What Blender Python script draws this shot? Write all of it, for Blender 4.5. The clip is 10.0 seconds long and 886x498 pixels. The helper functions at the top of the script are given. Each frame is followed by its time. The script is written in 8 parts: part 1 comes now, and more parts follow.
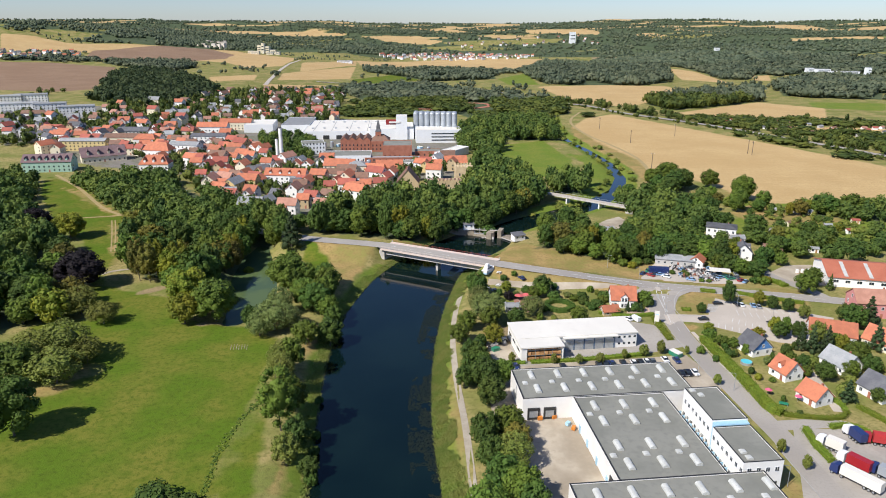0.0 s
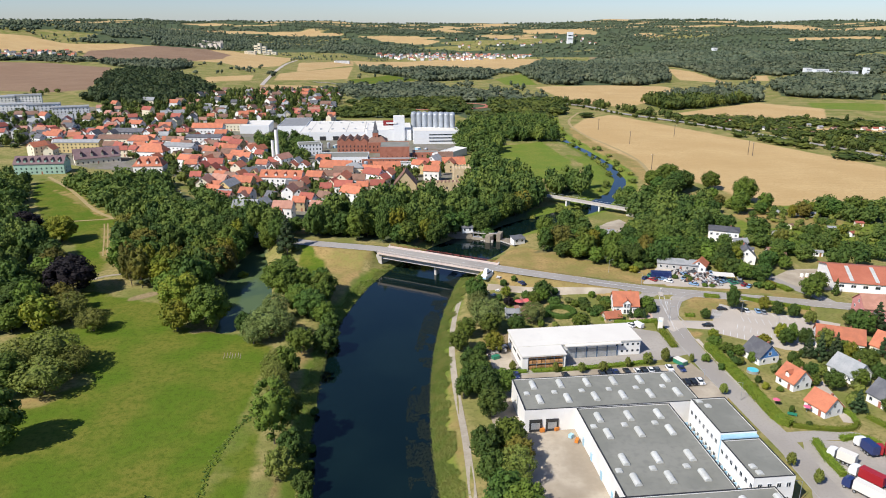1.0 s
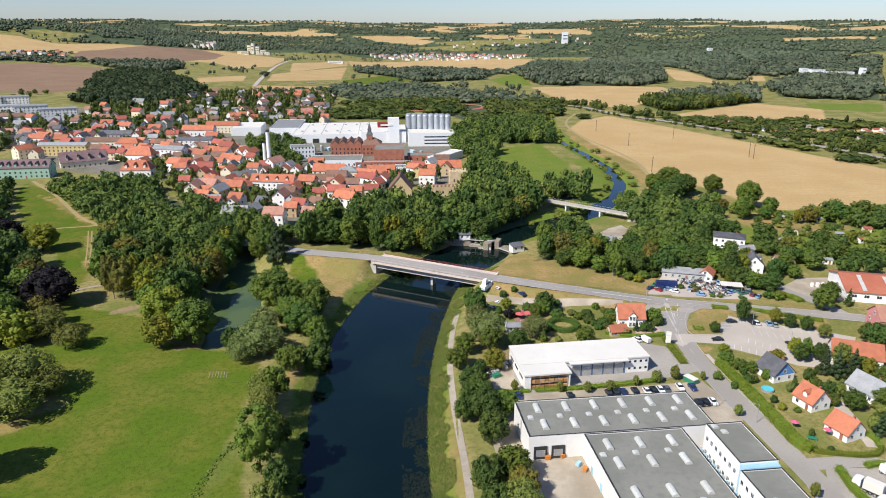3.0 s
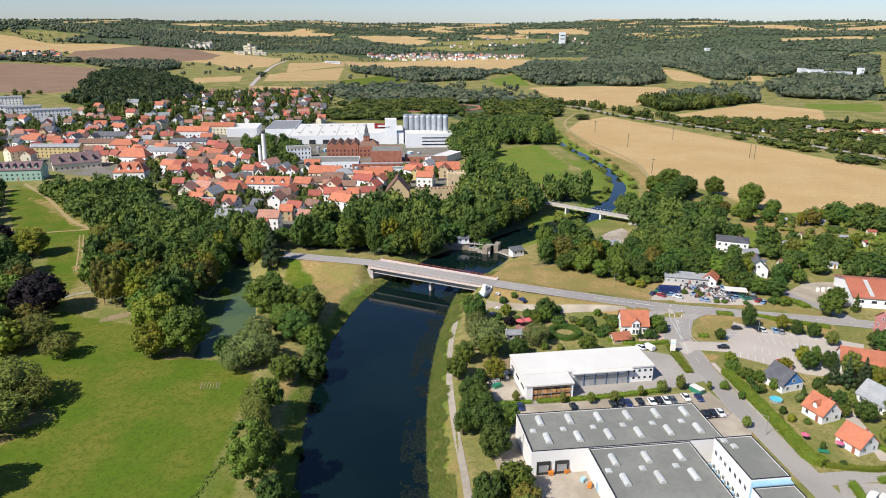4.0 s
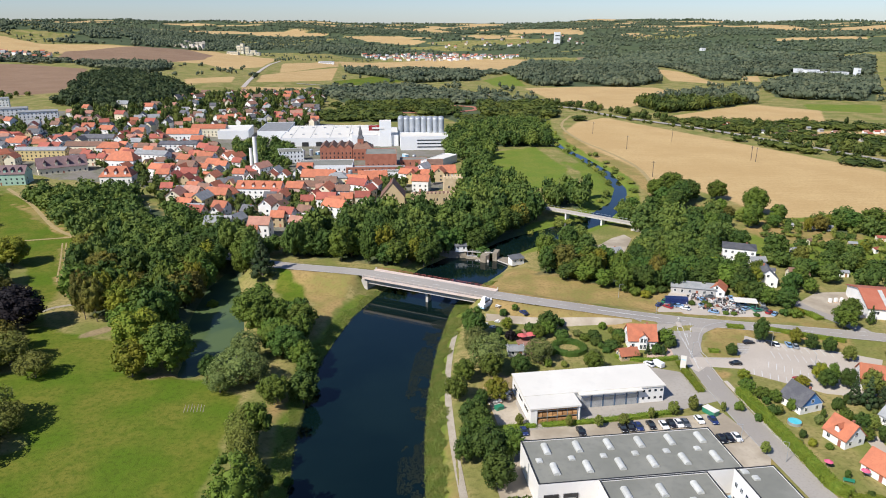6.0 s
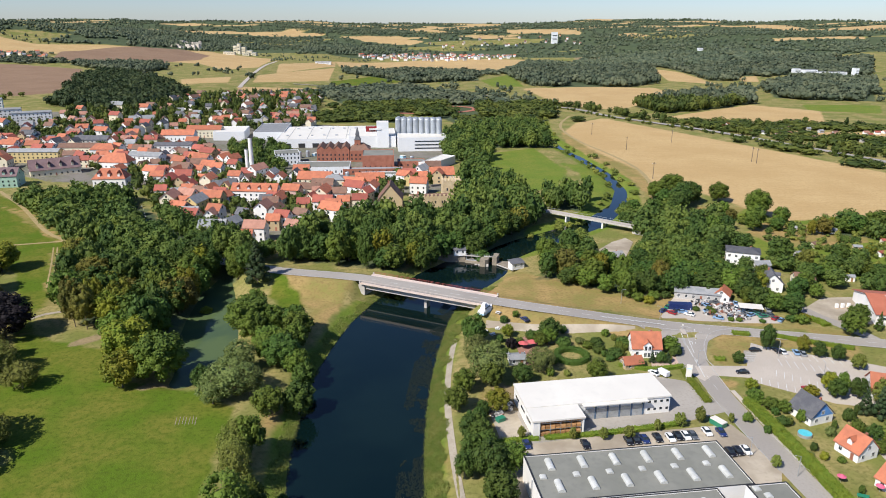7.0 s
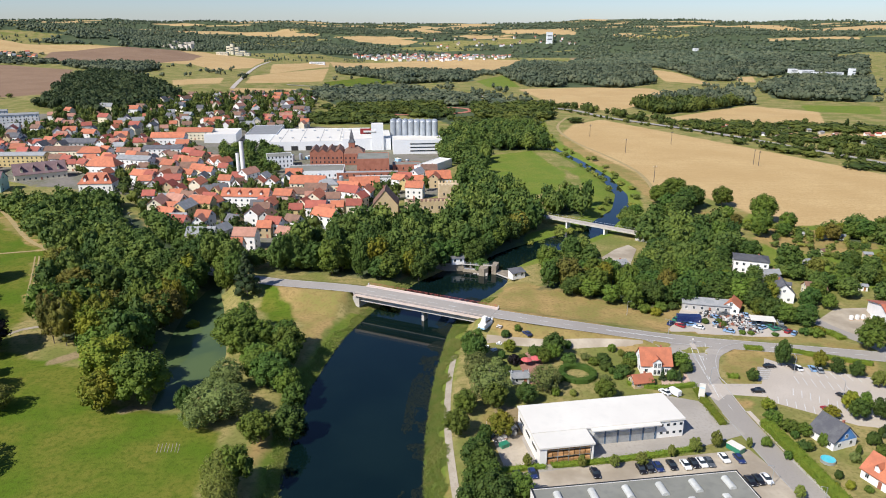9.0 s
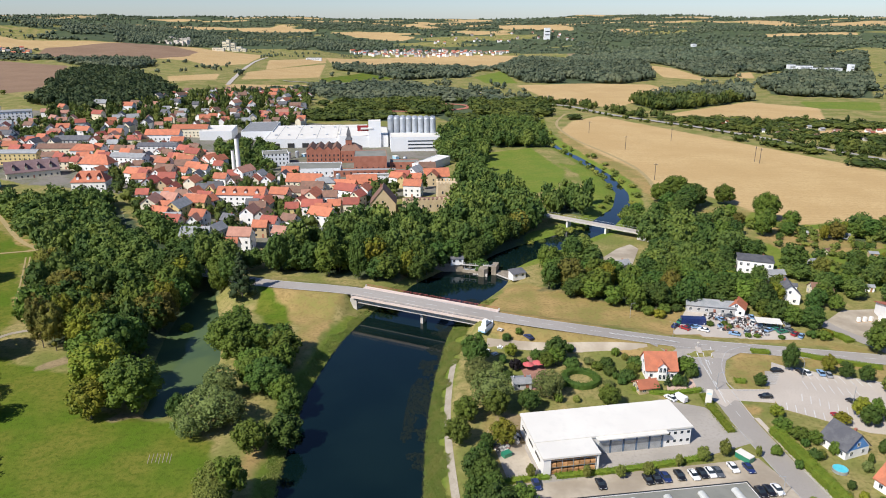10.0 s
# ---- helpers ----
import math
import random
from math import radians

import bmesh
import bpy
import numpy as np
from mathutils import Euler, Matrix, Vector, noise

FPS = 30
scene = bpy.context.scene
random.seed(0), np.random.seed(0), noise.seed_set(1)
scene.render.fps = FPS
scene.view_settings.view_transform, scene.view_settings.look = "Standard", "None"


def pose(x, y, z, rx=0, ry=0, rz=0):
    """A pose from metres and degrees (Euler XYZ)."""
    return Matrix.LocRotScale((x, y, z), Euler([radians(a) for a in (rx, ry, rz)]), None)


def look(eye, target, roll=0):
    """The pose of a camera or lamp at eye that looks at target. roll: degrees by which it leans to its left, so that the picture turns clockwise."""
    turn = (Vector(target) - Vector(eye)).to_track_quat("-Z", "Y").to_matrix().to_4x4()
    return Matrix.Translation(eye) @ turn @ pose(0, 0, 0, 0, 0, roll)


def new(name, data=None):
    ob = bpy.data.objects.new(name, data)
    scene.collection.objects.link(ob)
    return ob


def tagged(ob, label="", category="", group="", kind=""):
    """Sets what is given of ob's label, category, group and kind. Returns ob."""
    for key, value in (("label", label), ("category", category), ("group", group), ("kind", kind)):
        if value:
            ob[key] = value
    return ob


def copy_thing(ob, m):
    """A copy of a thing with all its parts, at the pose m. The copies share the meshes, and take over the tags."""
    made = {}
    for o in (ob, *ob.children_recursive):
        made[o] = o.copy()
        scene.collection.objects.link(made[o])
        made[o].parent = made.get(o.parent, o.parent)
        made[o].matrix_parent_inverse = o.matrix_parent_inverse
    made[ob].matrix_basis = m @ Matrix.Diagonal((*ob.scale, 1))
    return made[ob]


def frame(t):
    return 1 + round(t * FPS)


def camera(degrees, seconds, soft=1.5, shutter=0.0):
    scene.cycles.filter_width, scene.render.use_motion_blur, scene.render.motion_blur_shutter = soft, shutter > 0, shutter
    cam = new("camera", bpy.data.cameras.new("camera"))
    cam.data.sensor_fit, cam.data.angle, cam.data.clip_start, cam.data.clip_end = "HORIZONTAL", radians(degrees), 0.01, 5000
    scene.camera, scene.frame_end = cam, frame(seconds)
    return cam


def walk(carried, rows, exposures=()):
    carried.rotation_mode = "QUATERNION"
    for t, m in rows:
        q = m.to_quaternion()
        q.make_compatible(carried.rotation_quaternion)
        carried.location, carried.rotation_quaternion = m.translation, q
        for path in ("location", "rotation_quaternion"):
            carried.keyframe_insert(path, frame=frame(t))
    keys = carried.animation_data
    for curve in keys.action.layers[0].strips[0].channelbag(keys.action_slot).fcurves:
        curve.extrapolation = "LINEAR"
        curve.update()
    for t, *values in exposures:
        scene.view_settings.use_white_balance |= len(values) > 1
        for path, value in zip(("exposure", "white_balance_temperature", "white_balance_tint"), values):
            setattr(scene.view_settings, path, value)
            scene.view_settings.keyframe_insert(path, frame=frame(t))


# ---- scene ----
# ---------- camera ----------
cam = camera(65.5, 10.0, soft=0.97)
# seconds, x, y, z, yaw, pitch
PATH = [
    (0.0, 0.00, 0.00, 110.0, 0.000, -18.07), (1.0, -0.45, 6.35, 110.0, -0.226, -18.07),
    (2.0, -0.88, 12.85, 110.0, -0.452, -18.07), (3.0, -1.30, 19.55, 110.0, -0.680, -18.07),
    (4.0, -1.70, 26.30, 110.0, -0.909, -18.07), (5.0, -2.12, 33.00, 110.0, -1.139, -18.07),
    (6.0, -2.56, 39.60, 110.0, -1.369, -18.07), (7.0, -3.02, 46.15, 110.0, -1.598, -18.07),
    (8.0, -3.48, 52.65, 110.0, -1.825, -18.07), (9.0, -3.95, 59.15, 110.0, -2.055, -18.06),
    (9.3, -4.10, 61.08, 110.0, -2.125, -18.12), (9.6, -4.25, 63.0, 110.0, -2.195, -18.24),
    (10.0, -4.47, 65.50, 110.0, -2.286, -18.39),
]
walk(cam, [(t, pose(x, y, z, 90 + pitch, -0.086, yaw)) for t, x, y, z, yaw, pitch in PATH])

# ---------- light ----------
SUN_UP, SUN_FROM = 45.0, (-0.76, -0.65)  # degrees above the horizon; the way in plan towards the sun
world = bpy.data.worlds.new("world")
scene.world = world
world.use_nodes = True
sky = world.node_tree.nodes.new("ShaderNodeTexSky")
sky.sky_type, sky.sun_disc = "NISHITA", False
sky.sun_elevation, sky.sun_rotation = radians(SUN_UP), math.atan2(SUN_FROM[0], SUN_FROM[1])
sky.altitude, sky.air_density, sky.dust_density, sky.ozone_density = 150, 1.0, 0.25, 3.0
haze = world.node_tree.nodes.new("ShaderNodeMix")  # summer haze: a cooler, paler sky
haze.data_type, haze.blend_type = "RGBA", "MULTIPLY"
haze.inputs[0].default_value, haze.inputs[7].default_value = 1.0, (0.79, 0.89, 1.16, 1)
world.node_tree.links.new(sky.outputs[0], haze.inputs[6])
world.node_tree.links.new(haze.outputs[2], world.node_tree.nodes["Background"].inputs[0])
world.node_tree.nodes["Background"].inputs[1].default_value = 0.062
sun = new("sun", bpy.data.lights.new("sun", "SUN"))
sun.data.energy, sun.data.angle, sun.data.color = 3.6, radians(0.55), (1.0, 0.96, 0.90)
flat = math.cos(radians(SUN_UP)) / math.hypot(*SUN_FROM)
sun.matrix_world = look((SUN_FROM[0] * flat, SUN_FROM[1] * flat, math.sin(radians(SUN_UP))), (0, 0, 0))
scene.view_settings.exposure = 0.78


# ---------- the lie of the land ----------
# River centre line: x, y, half width at the water line.
RIVER = [(0, -4900, 17), (0, -300, 17), (-6, 0, 17), (-13, 90, 17), (-17, 145, 17), (-20, 176, 17.3), (-22, 218, 18.9),
         (-20, 258, 20), (-14, 293, 19.5), (-6, 318, 18), (8, 343, 18), (20, 360, 17), (33, 375, 9), (43, 387, 9.5), (54, 398, 9.5), (70, 411, 9),
         (98, 436, 7.5), (124, 478, 5.4), (136, 518, 4.2), (140, 576, 3.9), (137, 612, 3.6), (134, 644, 3.4), (129, 678, 2.8), (124, 732, 2.6), (125, 790, 2.8),
         (137, 884, 2.6), (152, 945, 1.5), (160, 985, 0.2)]
POND = [(-83, 250, 4), (-80, 262, 9), (-84, 282, 11), (-88, 302, 10), (-93, 328, 7), (-95, 346, 3)]
# Main road: x, y, level of the carriageway.
ROAD = [(-215, 540, 1), (-180, 470, 1.5), (-148, 405, 3), (-112, 361, 4.5), (-72, 340, 5), (-26, 326.5, 5), (22, 302, 5), (57, 291.5, 3.2), (91, 284, 1.0),
        (127, 277, 0.2), (163, 268.5, 0.1), (190, 259, 0.1), (260, 236, 0.1), (420, 190, 0.1)]


def value_noise(x, y, seed=0):
    """Smooth lattice noise in 0..1."""
    xi, yi = np.floor(x).astype(np.int64), np.floor(y).astype(np.int64)
    u, v = x - xi, y - yi
    u, v = u * u * (3 - 2 * u), v * v * (3 - 2 * v)

    def cell(a, b):
        n = (a * 374761393 + b * 668265263 + seed * 974634777) & 0x7FFFFFFF
        n = ((n ^ (n >> 13)) * 1274126177) & 0x7FFFFFFF
        return ((n ^ (n >> 16)) & 0xFFFF) / 65535.0

    return (cell(xi, yi) * (1 - u) + cell(xi + 1, yi) * u) * (1 - v) + (cell(xi, yi + 1) * (1 - u) + cell(xi + 1, yi + 1) * u) * v


def fractal(x, y, seed=0, octaves=4):
    total, size = 0.0, 0.5
    for n in range(octaves):
        total = total + size * value_noise(x * 2**n + 17.3 * n, y * 2**n + 5.1 * n, seed + n)
        size *= 0.5
    return total


def step(a, b, v):
    t = np.clip((v - a) / (b - a), 0, 1)
    return t * t * (3 - 2 * t)


def along(x, y, line):
    """Distance to a line of (x, y, value) and the value at the nearest place; with the value taken off, the edge distance."""
    best, value, edge = np.full(np.shape(x), 1e9), np.zeros(np.shape(x)), np.full(np.shape(x), 1e9)
    for (ax, ay, av), (bx, by, bv) in zip(line, line[1:]):
        dx, dy = bx - ax, by - ay
        t = np.clip(((x - ax) * dx + (y - ay) * dy) / (dx * dx + dy * dy), 0, 1)
        d, w = np.hypot(x - ax - t * dx, y - ay - t * dy), av + t * (bv - av)
        value, best = np.where(d < best, w, value), np.minimum(d, best)
        edge = np.minimum(edge, d - w)
    return best, value, edge


def land(x, y):
    """Height of the ground."""
    x, y = np.asarray(x, float), np.asarray(y, float)
    r = np.hypot(x, y)
    z = 0.5 * (fractal(x / 60, y / 60, 3, 3) - 0.45) * step(60, 300, np.abs(x) + np.abs(y - 200))
    rough = fractal(x / 700, y / 700, 11, 5) - 0.47
    back = step(2300, 4700, r)
    z = z + back * (112 + 40 * rough)
    z = z + 74 * step(-430, -1500, x) * step(1350, 2350, y) * (1 - 0.55 * step(2400, 3000, y)) * (1 - 0.7 * step(3000, 3800, y)) * (1 + 0.3 * rough)
    z = z + 44 * step(420, 1250, x) * step(1250, 2450, y) * (1 - 0.4 * step(2600, 3200, y)) * (1 - 0.6 * step(3200, 4000, y)) * (1 + 0.9 * rough)
    z = z + 16 * step(-160, -420, x) * step(500, 900, y) * (1 - back)
    z = z + 60 * rough * step(1500, 2600, r) * (1 - 0.6 * back)
    d, level, _ = along(x, y, ROAD)
    bank = level - 0.12 - np.maximum(d - 6.2, 0) * 0.5
    z = np.where(d < 40, np.maximum(z * step(5, 25, d), bank), z)
    _, _, edge = along(x, y, RIVER)
    z = np.where(edge < 9, np.minimum(z, -3.0 + 0.62 * np.clip(edge, -6, 0) + 0.34 * np.maximum(edge, 0) + 0.2 * step(-1, 4, edge)) * (edge < 9), z)
    up = (y > 368) & (x > 24)
    z = np.where(up & (edge < 9), np.minimum(np.maximum(z, -2.0 + 0.4 * edge), 0), z)
    _, _, edge = along(x, y, POND)
    z = np.where(edge < 6, np.minimum(z, -2.2 + 0.45 * np.maximum(edge, -5)), z)
    return z


# ---------- materials ----------
def shader(name):
    m = bpy.data.materials.new(name)
    m.use_nodes = True
    return m, m.node_tree.nodes, m.node_tree.links, m.node_tree.nodes["Principled BSDF"]


def mix_colour(nodes, links, factor, a, b):
    """A colour mix; factor, a and b are sockets or values."""
    n = nodes.new("ShaderNodeMix")
    n.data_type = "RGBA"
    for socket, v in ((n.inputs[0], factor), (n.inputs[6], a), (n.inputs[7], b)):
        if isinstance(v, bpy.types.NodeSocket):
            links.new(v, socket)
        else:
            socket.default_value = (*v, 1) if isinstance(v, tuple) else v
    return n.outputs[2]


def maths(nodes, links, op, a, b=0.0, c=0.0):
    n = nodes.new("ShaderNodeMath")
    n.operation = op
    for socket, v in zip(n.inputs, (a, b, c)):
        if isinstance(v, bpy.types.NodeSocket):
            links.new(v, socket)
        else:
            socket.default_value = v
    return n.outputs[0]


def ramp(nodes, links, v, low, high):
    n = nodes.new("ShaderNodeMapRange")
    n.interpolation_type = "SMOOTHSTEP"
    links.new(v, n.inputs[0])
    n.inputs[1].default_value, n.inputs[2].default_value = low, high
    return n.outputs[0]


def grain(nodes, links, scale, detail=4.0, stretch=(1, 1, 1), kind="ShaderNodeTexNoise"):
    """Noise in world metres: scale is in cycles per metre."""
    place = nodes.new("ShaderNodeNewGeometry").outputs["Position"]
    if stretch != (1, 1, 1):
        n = nodes.new("ShaderNodeMapping")
        n.inputs["Scale"].default_value = stretch
        links.new(place, n.inputs[0])
        place = n.outputs[0]
    n = nodes.new(kind)
    n.inputs["Scale"].default_value = scale
    if kind == "ShaderNodeTexNoise":
        n.inputs["Detail"].default_value = detail
    links.new(place, n.inputs["Vector"])
    return n.outputs[0]


def surface(name, a, b, scale=0.5, rough=0.8, metal=0.0, fine=4.0, vary=0.12, bump=0.0, stretch=(1, 1, 1), c=None):
    """A weathered surface: two tones in broad stains, a finer grain, and a change of tone from piece to piece."""
    m, nodes, links, out = shader(name)
    broad = ramp(nodes, links, grain(nodes, links, scale, 5, stretch), 0.35, 0.65)
    tone = mix_colour(nodes, links, broad, a, b)
    small = grain(nodes, links, fine, 3)
    dark = tuple(v * 0.72 for v in a)
    tone = mix_colour(nodes, links, maths(nodes, links, "MULTIPLY", ramp(nodes, links, small, 0.45, 0.75), 0.6), tone, c or dark)
    if vary:
        info = nodes.new("ShaderNodeObjectInfo").outputs["Random"]
        hsv = nodes.new("ShaderNodeHueSaturation")
        links.new(maths(nodes, links, "MULTIPLY_ADD", info, 2 * vary, 1 - vary), hsv.inputs["Value"])
        links.new(tone, hsv.inputs["Color"])
        tone = hsv.outputs[0]
    links.new(tone, out.inputs["Base Color"])
    out.inputs["Roughness"].default_value, out.inputs["Metallic"].default_value = rough, metal
    if bump:
        n = nodes.new("ShaderNodeBump")
        n.inputs["Strength"].default_value, n.inputs["Distance"].default_value = 0.6, bump
        links.new(small, n.inputs["Height"])
        links.new(n.outputs[0], out.inputs["Normal"])
    return m


def foliage(name, a, b, c, vary=0.22, size=0.09):
    """Leaves: tone by tree, by limb and by leaf, with some light let through."""
    m, nodes, links, out = shader(name)
    tone = mix_colour(nodes, links, ramp(nodes, links, grain(nodes, links, size, 2), 0.38, 0.62), a, b)
    leaf = nodes.new("ShaderNodeNewGeometry").outputs["Random Per Island"]
    tone = mix_colour(nodes, links, maths(nodes, links, "MULTIPLY", leaf, 0.55), tone, c)
    hsv = nodes.new("ShaderNodeHueSaturation")
    info = nodes.new("ShaderNodeObjectInfo").outputs["Random"]
    kind = nodes.new("ShaderNodeAttribute")  # in a joined grove: a tone for each tree
    kind.attribute_name = "tone"
    bright = maths(nodes, links, "MULTIPLY_ADD", kind.outputs["Fac"], 0.32, 1.0)
    links.new(maths(nodes, links, "MULTIPLY", maths(nodes, links, "MULTIPLY_ADD", info, 2 * vary, 1 - vary), bright), hsv.inputs["Value"])
    shift = maths(nodes, links, "MULTIPLY_ADD", kind.outputs["Fac"], -0.022, 0.485)
    links.new(maths(nodes, links, "MULTIPLY_ADD", info, 0.03, shift), hsv.inputs["Hue"])
    links.new(tone, hsv.inputs["Color"])
    links.new(hsv.outputs[0], out.inputs["Base Color"])
    out.inputs["Roughness"].default_value = 0.75
    out.inputs["Specular IOR Level"].default_value = 0.25
    through_leaf = nodes.new("ShaderNodeBsdfTranslucent")
    links.new(hsv.outputs[0], through_leaf.inputs[0])
    both = nodes.new("ShaderNodeMixShader")
    both.inputs[0].default_value = 0.22
    links.new(out.outputs[0], both.inputs[1])
    links.new(through_leaf.outputs[0], both.inputs[2])
    links.new(both.outputs[0], nodes["Material Output"].inputs[0])
    return m


LEAF = {
    "green": foliage("leaf green", (0.066, 0.108, 0.016), (0.106, 0.154, 0.019), (0.145, 0.185, 0.028)),
    "dark": foliage("leaf dark green", (0.042, 0.084, 0.016), (0.068, 0.112, 0.017), (0.090, 0.130, 0.024)),
    "yellow": foliage("leaf yellow green", (0.129, 0.173, 0.017), (0.207, 0.211, 0.017), (0.260, 0.235, 0.030)),
    "pale": foliage("leaf pale green", (0.130, 0.165, 0.026), (0.175, 0.195, 0.034), (0.225, 0.240, 0.060)),
    "willow": foliage("leaf grey green", (0.110, 0.146, 0.036), (0.140, 0.172, 0.044), (0.200, 0.222, 0.070)),
    "copper": foliage("leaf copper", (0.013, 0.011, 0.013), (0.019, 0.014, 0.016), (0.028, 0.020, 0.020)),
    "olive": foliage("leaf olive brown", (0.122, 0.117, 0.022), (0.173, 0.140, 0.023), (0.155, 0.157, 0.030)),
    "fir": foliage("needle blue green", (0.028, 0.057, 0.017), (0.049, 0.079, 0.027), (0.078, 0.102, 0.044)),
    "hedge": foliage("hedge leaf", (0.125, 0.190, 0.016), (0.160, 0.205, 0.018), (0.200, 0.250, 0.040), size=0.5),
    "reed": foliage("reed leaf", (0.165, 0.255, 0.044), (0.265, 0.290, 0.075), (0.265, 0.315, 0.085), size=0.25),
    "weed": foliage("water weed", (0.007, 0.015, 0.012), (0.012, 0.020, 0.013), (0.020, 0.026, 0.016), size=0.3),
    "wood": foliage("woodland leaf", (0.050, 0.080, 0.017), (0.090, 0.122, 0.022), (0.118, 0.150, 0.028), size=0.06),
    # aerial haze is painted into these tones: bluer and lighter than the nearer woods
    "far": foliage("hazed far woodland leaf", (0.078, 0.104, 0.062), (0.120, 0.138, 0.076), (0.110, 0.134, 0.080), size=0.012),
}
BARK = surface("bark", (0.10, 0.08, 0.06), (0.16, 0.13, 0.10), 2.0, 0.9)
ASPHALT = surface("asphalt", (0.295, 0.266, 0.232), (0.345, 0.313, 0.274), 0.05, 0.85, fine=1.7, vary=0, c=(0.26, 0.236, 0.206), stretch=(1, 0.6, 1))
YARD = surface("yard concrete", (0.29, 0.24, 0.175), (0.45, 0.385, 0.295), 0.09, 0.9, fine=0.7, vary=0, c=(0.33, 0.28, 0.21))
PAVING = surface("grey paving", (0.42, 0.365, 0.305), (0.48, 0.42, 0.352), 0.06, 0.9, fine=2.2, vary=0, c=(0.37, 0.32, 0.265))
GRAVEL = surface("gravel path", (0.31, 0.265, 0.20), (0.37, 0.32, 0.25), 0.3, 0.95, fine=2.0, vary=0)
WORN = surface("worn grass track", (0.30, 0.225, 0.098), (0.36, 0.27, 0.125), 0.25, 0.95, fine=1.2, vary=0, c=(0.22, 0.19, 0.07))
TARMAC = surface("worn tarmac", (0.305, 0.275, 0.235), (0.365, 0.33, 0.285), 0.08, 0.9, fine=1.2, vary=0, c=(0.27, 0.245, 0.21))
PAINT = surface("road paint", (0.62, 0.62, 0.60), (0.48, 0.48, 0.46), 1.0, 0.7, vary=0.05)
KERB = surface("kerb stone", (0.34, 0.33, 0.31), (0.42, 0.40, 0.38), 1.0, 0.9)
CONCRETE = surface("concrete", (0.42, 0.39, 0.35), (0.52, 0.48, 0.43), 0.4, 0.85)
BITUMEN = surface("roofing felt", (0.178, 0.178, 0.150), (0.222, 0.219, 0.186), 0.10, 0.9, fine=0.6, vary=0.03, c=(0.160, 0.160, 0.138))
SHEET = surface("white roof sheet", (0.66, 0.625, 0.555), (0.70, 0.665, 0.59), 0.1, 0.6, fine=0.4, vary=0.02, c=(0.62, 0.59, 0.525))
WHITE = surface("white wall", (0.78, 0.76, 0.72), (0.73, 0.71, 0.67), 0.25, 0.8, vary=0.03, c=(0.71, 0.69, 0.65))
DOME = surface("skylight dome", (0.47, 0.47, 0.43), (0.55, 0.55, 0.51), 0.6, 0.35, vary=0.05)
BLACK = surface("dark rim", (0.02, 0.02, 0.02), (0.035, 0.035, 0.035), 1, 0.6)
GLASS = surface("window glass", (0.02, 0.028, 0.035), (0.035, 0.045, 0.055), 0.5, 0.12, vary=0.2)
FRAME = surface("window frame", (0.75, 0.75, 0.73), (0.70, 0.70, 0.68), 1, 0.5)
STEEL = surface("galvanised steel", (0.42, 0.44, 0.46), (0.52, 0.54, 0.56), 0.6, 0.45, 0.6)
SILO = surface("silo steel", (0.40, 0.43, 0.46), (0.48, 0.51, 0.54), 0.2, 0.45, 0.35)
BRICK = surface("red brick", (0.31, 0.115, 0.070), (0.38, 0.15, 0.095), 0.3, 0.9)
SANDSTONE = surface("yellow sandstone", (0.54, 0.41, 0.24), (0.62, 0.49, 0.31), 0.3, 0.9)
TIMBER = surface("orange timber", (0.42, 0.21, 0.08), (0.54, 0.30, 0.13), 0.8, 0.8, vary=0.35)
RED_RAIL = surface("red rail paint", (0.30, 0.06, 0.05), (0.38, 0.10, 0.08), 1, 0.6)
DECK_WALK = surface("pale footway", (0.55, 0.44, 0.38), (0.62, 0.51, 0.44), 0.4, 0.9, vary=0)
RUBBER = surface("tyre", (0.02, 0.02, 0.02), (0.03, 0.03, 0.03), 2, 0.9)
SLATE_BLUE = surface("slate blue metal", (0.09, 0.14, 0.21), (0.11, 0.17, 0.25), 0.5, 0.5)
BLUE_FRAME = surface("light blue metal", (0.30, 0.50, 0.62), (0.36, 0.56, 0.68), 0.5, 0.5)
WALLS = [surface("plaster " + n, a, tuple(v * 0.92 for v in a), 0.3, 0.85, vary=0.06, c=tuple(v * 0.88 for v in a)) for n, a in (
    ("white", (0.82, 0.80, 0.76)), ("cream", (0.74, 0.66, 0.49)), ("yellow", (0.62, 0.48, 0.22)), ("grey", (0.46, 0.44, 0.41)),
    ("ochre", (0.50, 0.38, 0.22)), ("rose", (0.56, 0.38, 0.32)))]
ROOFS = [surface("roof " + n, a, b, 0.4, 0.8, vary=0.18, fine=2.5) for n, a, b in (
    ("orange tile", (0.47, 0.155, 0.078), (0.37, 0.125, 0.066)), ("red tile", (0.36, 0.095, 0.062), (0.29, 0.08, 0.055)),
    ("brown tile", (0.17, 0.095, 0.065), (0.22, 0.12, 0.08)), ("slate", (0.085, 0.085, 0.095), (0.12, 0.12, 0.125)),
    ("pink tile", (0.40, 0.20, 0.14), (0.33, 0.16, 0.11)), ("grey sheet", (0.24, 0.25, 0.25), (0.30, 0.30, 0.30)))]


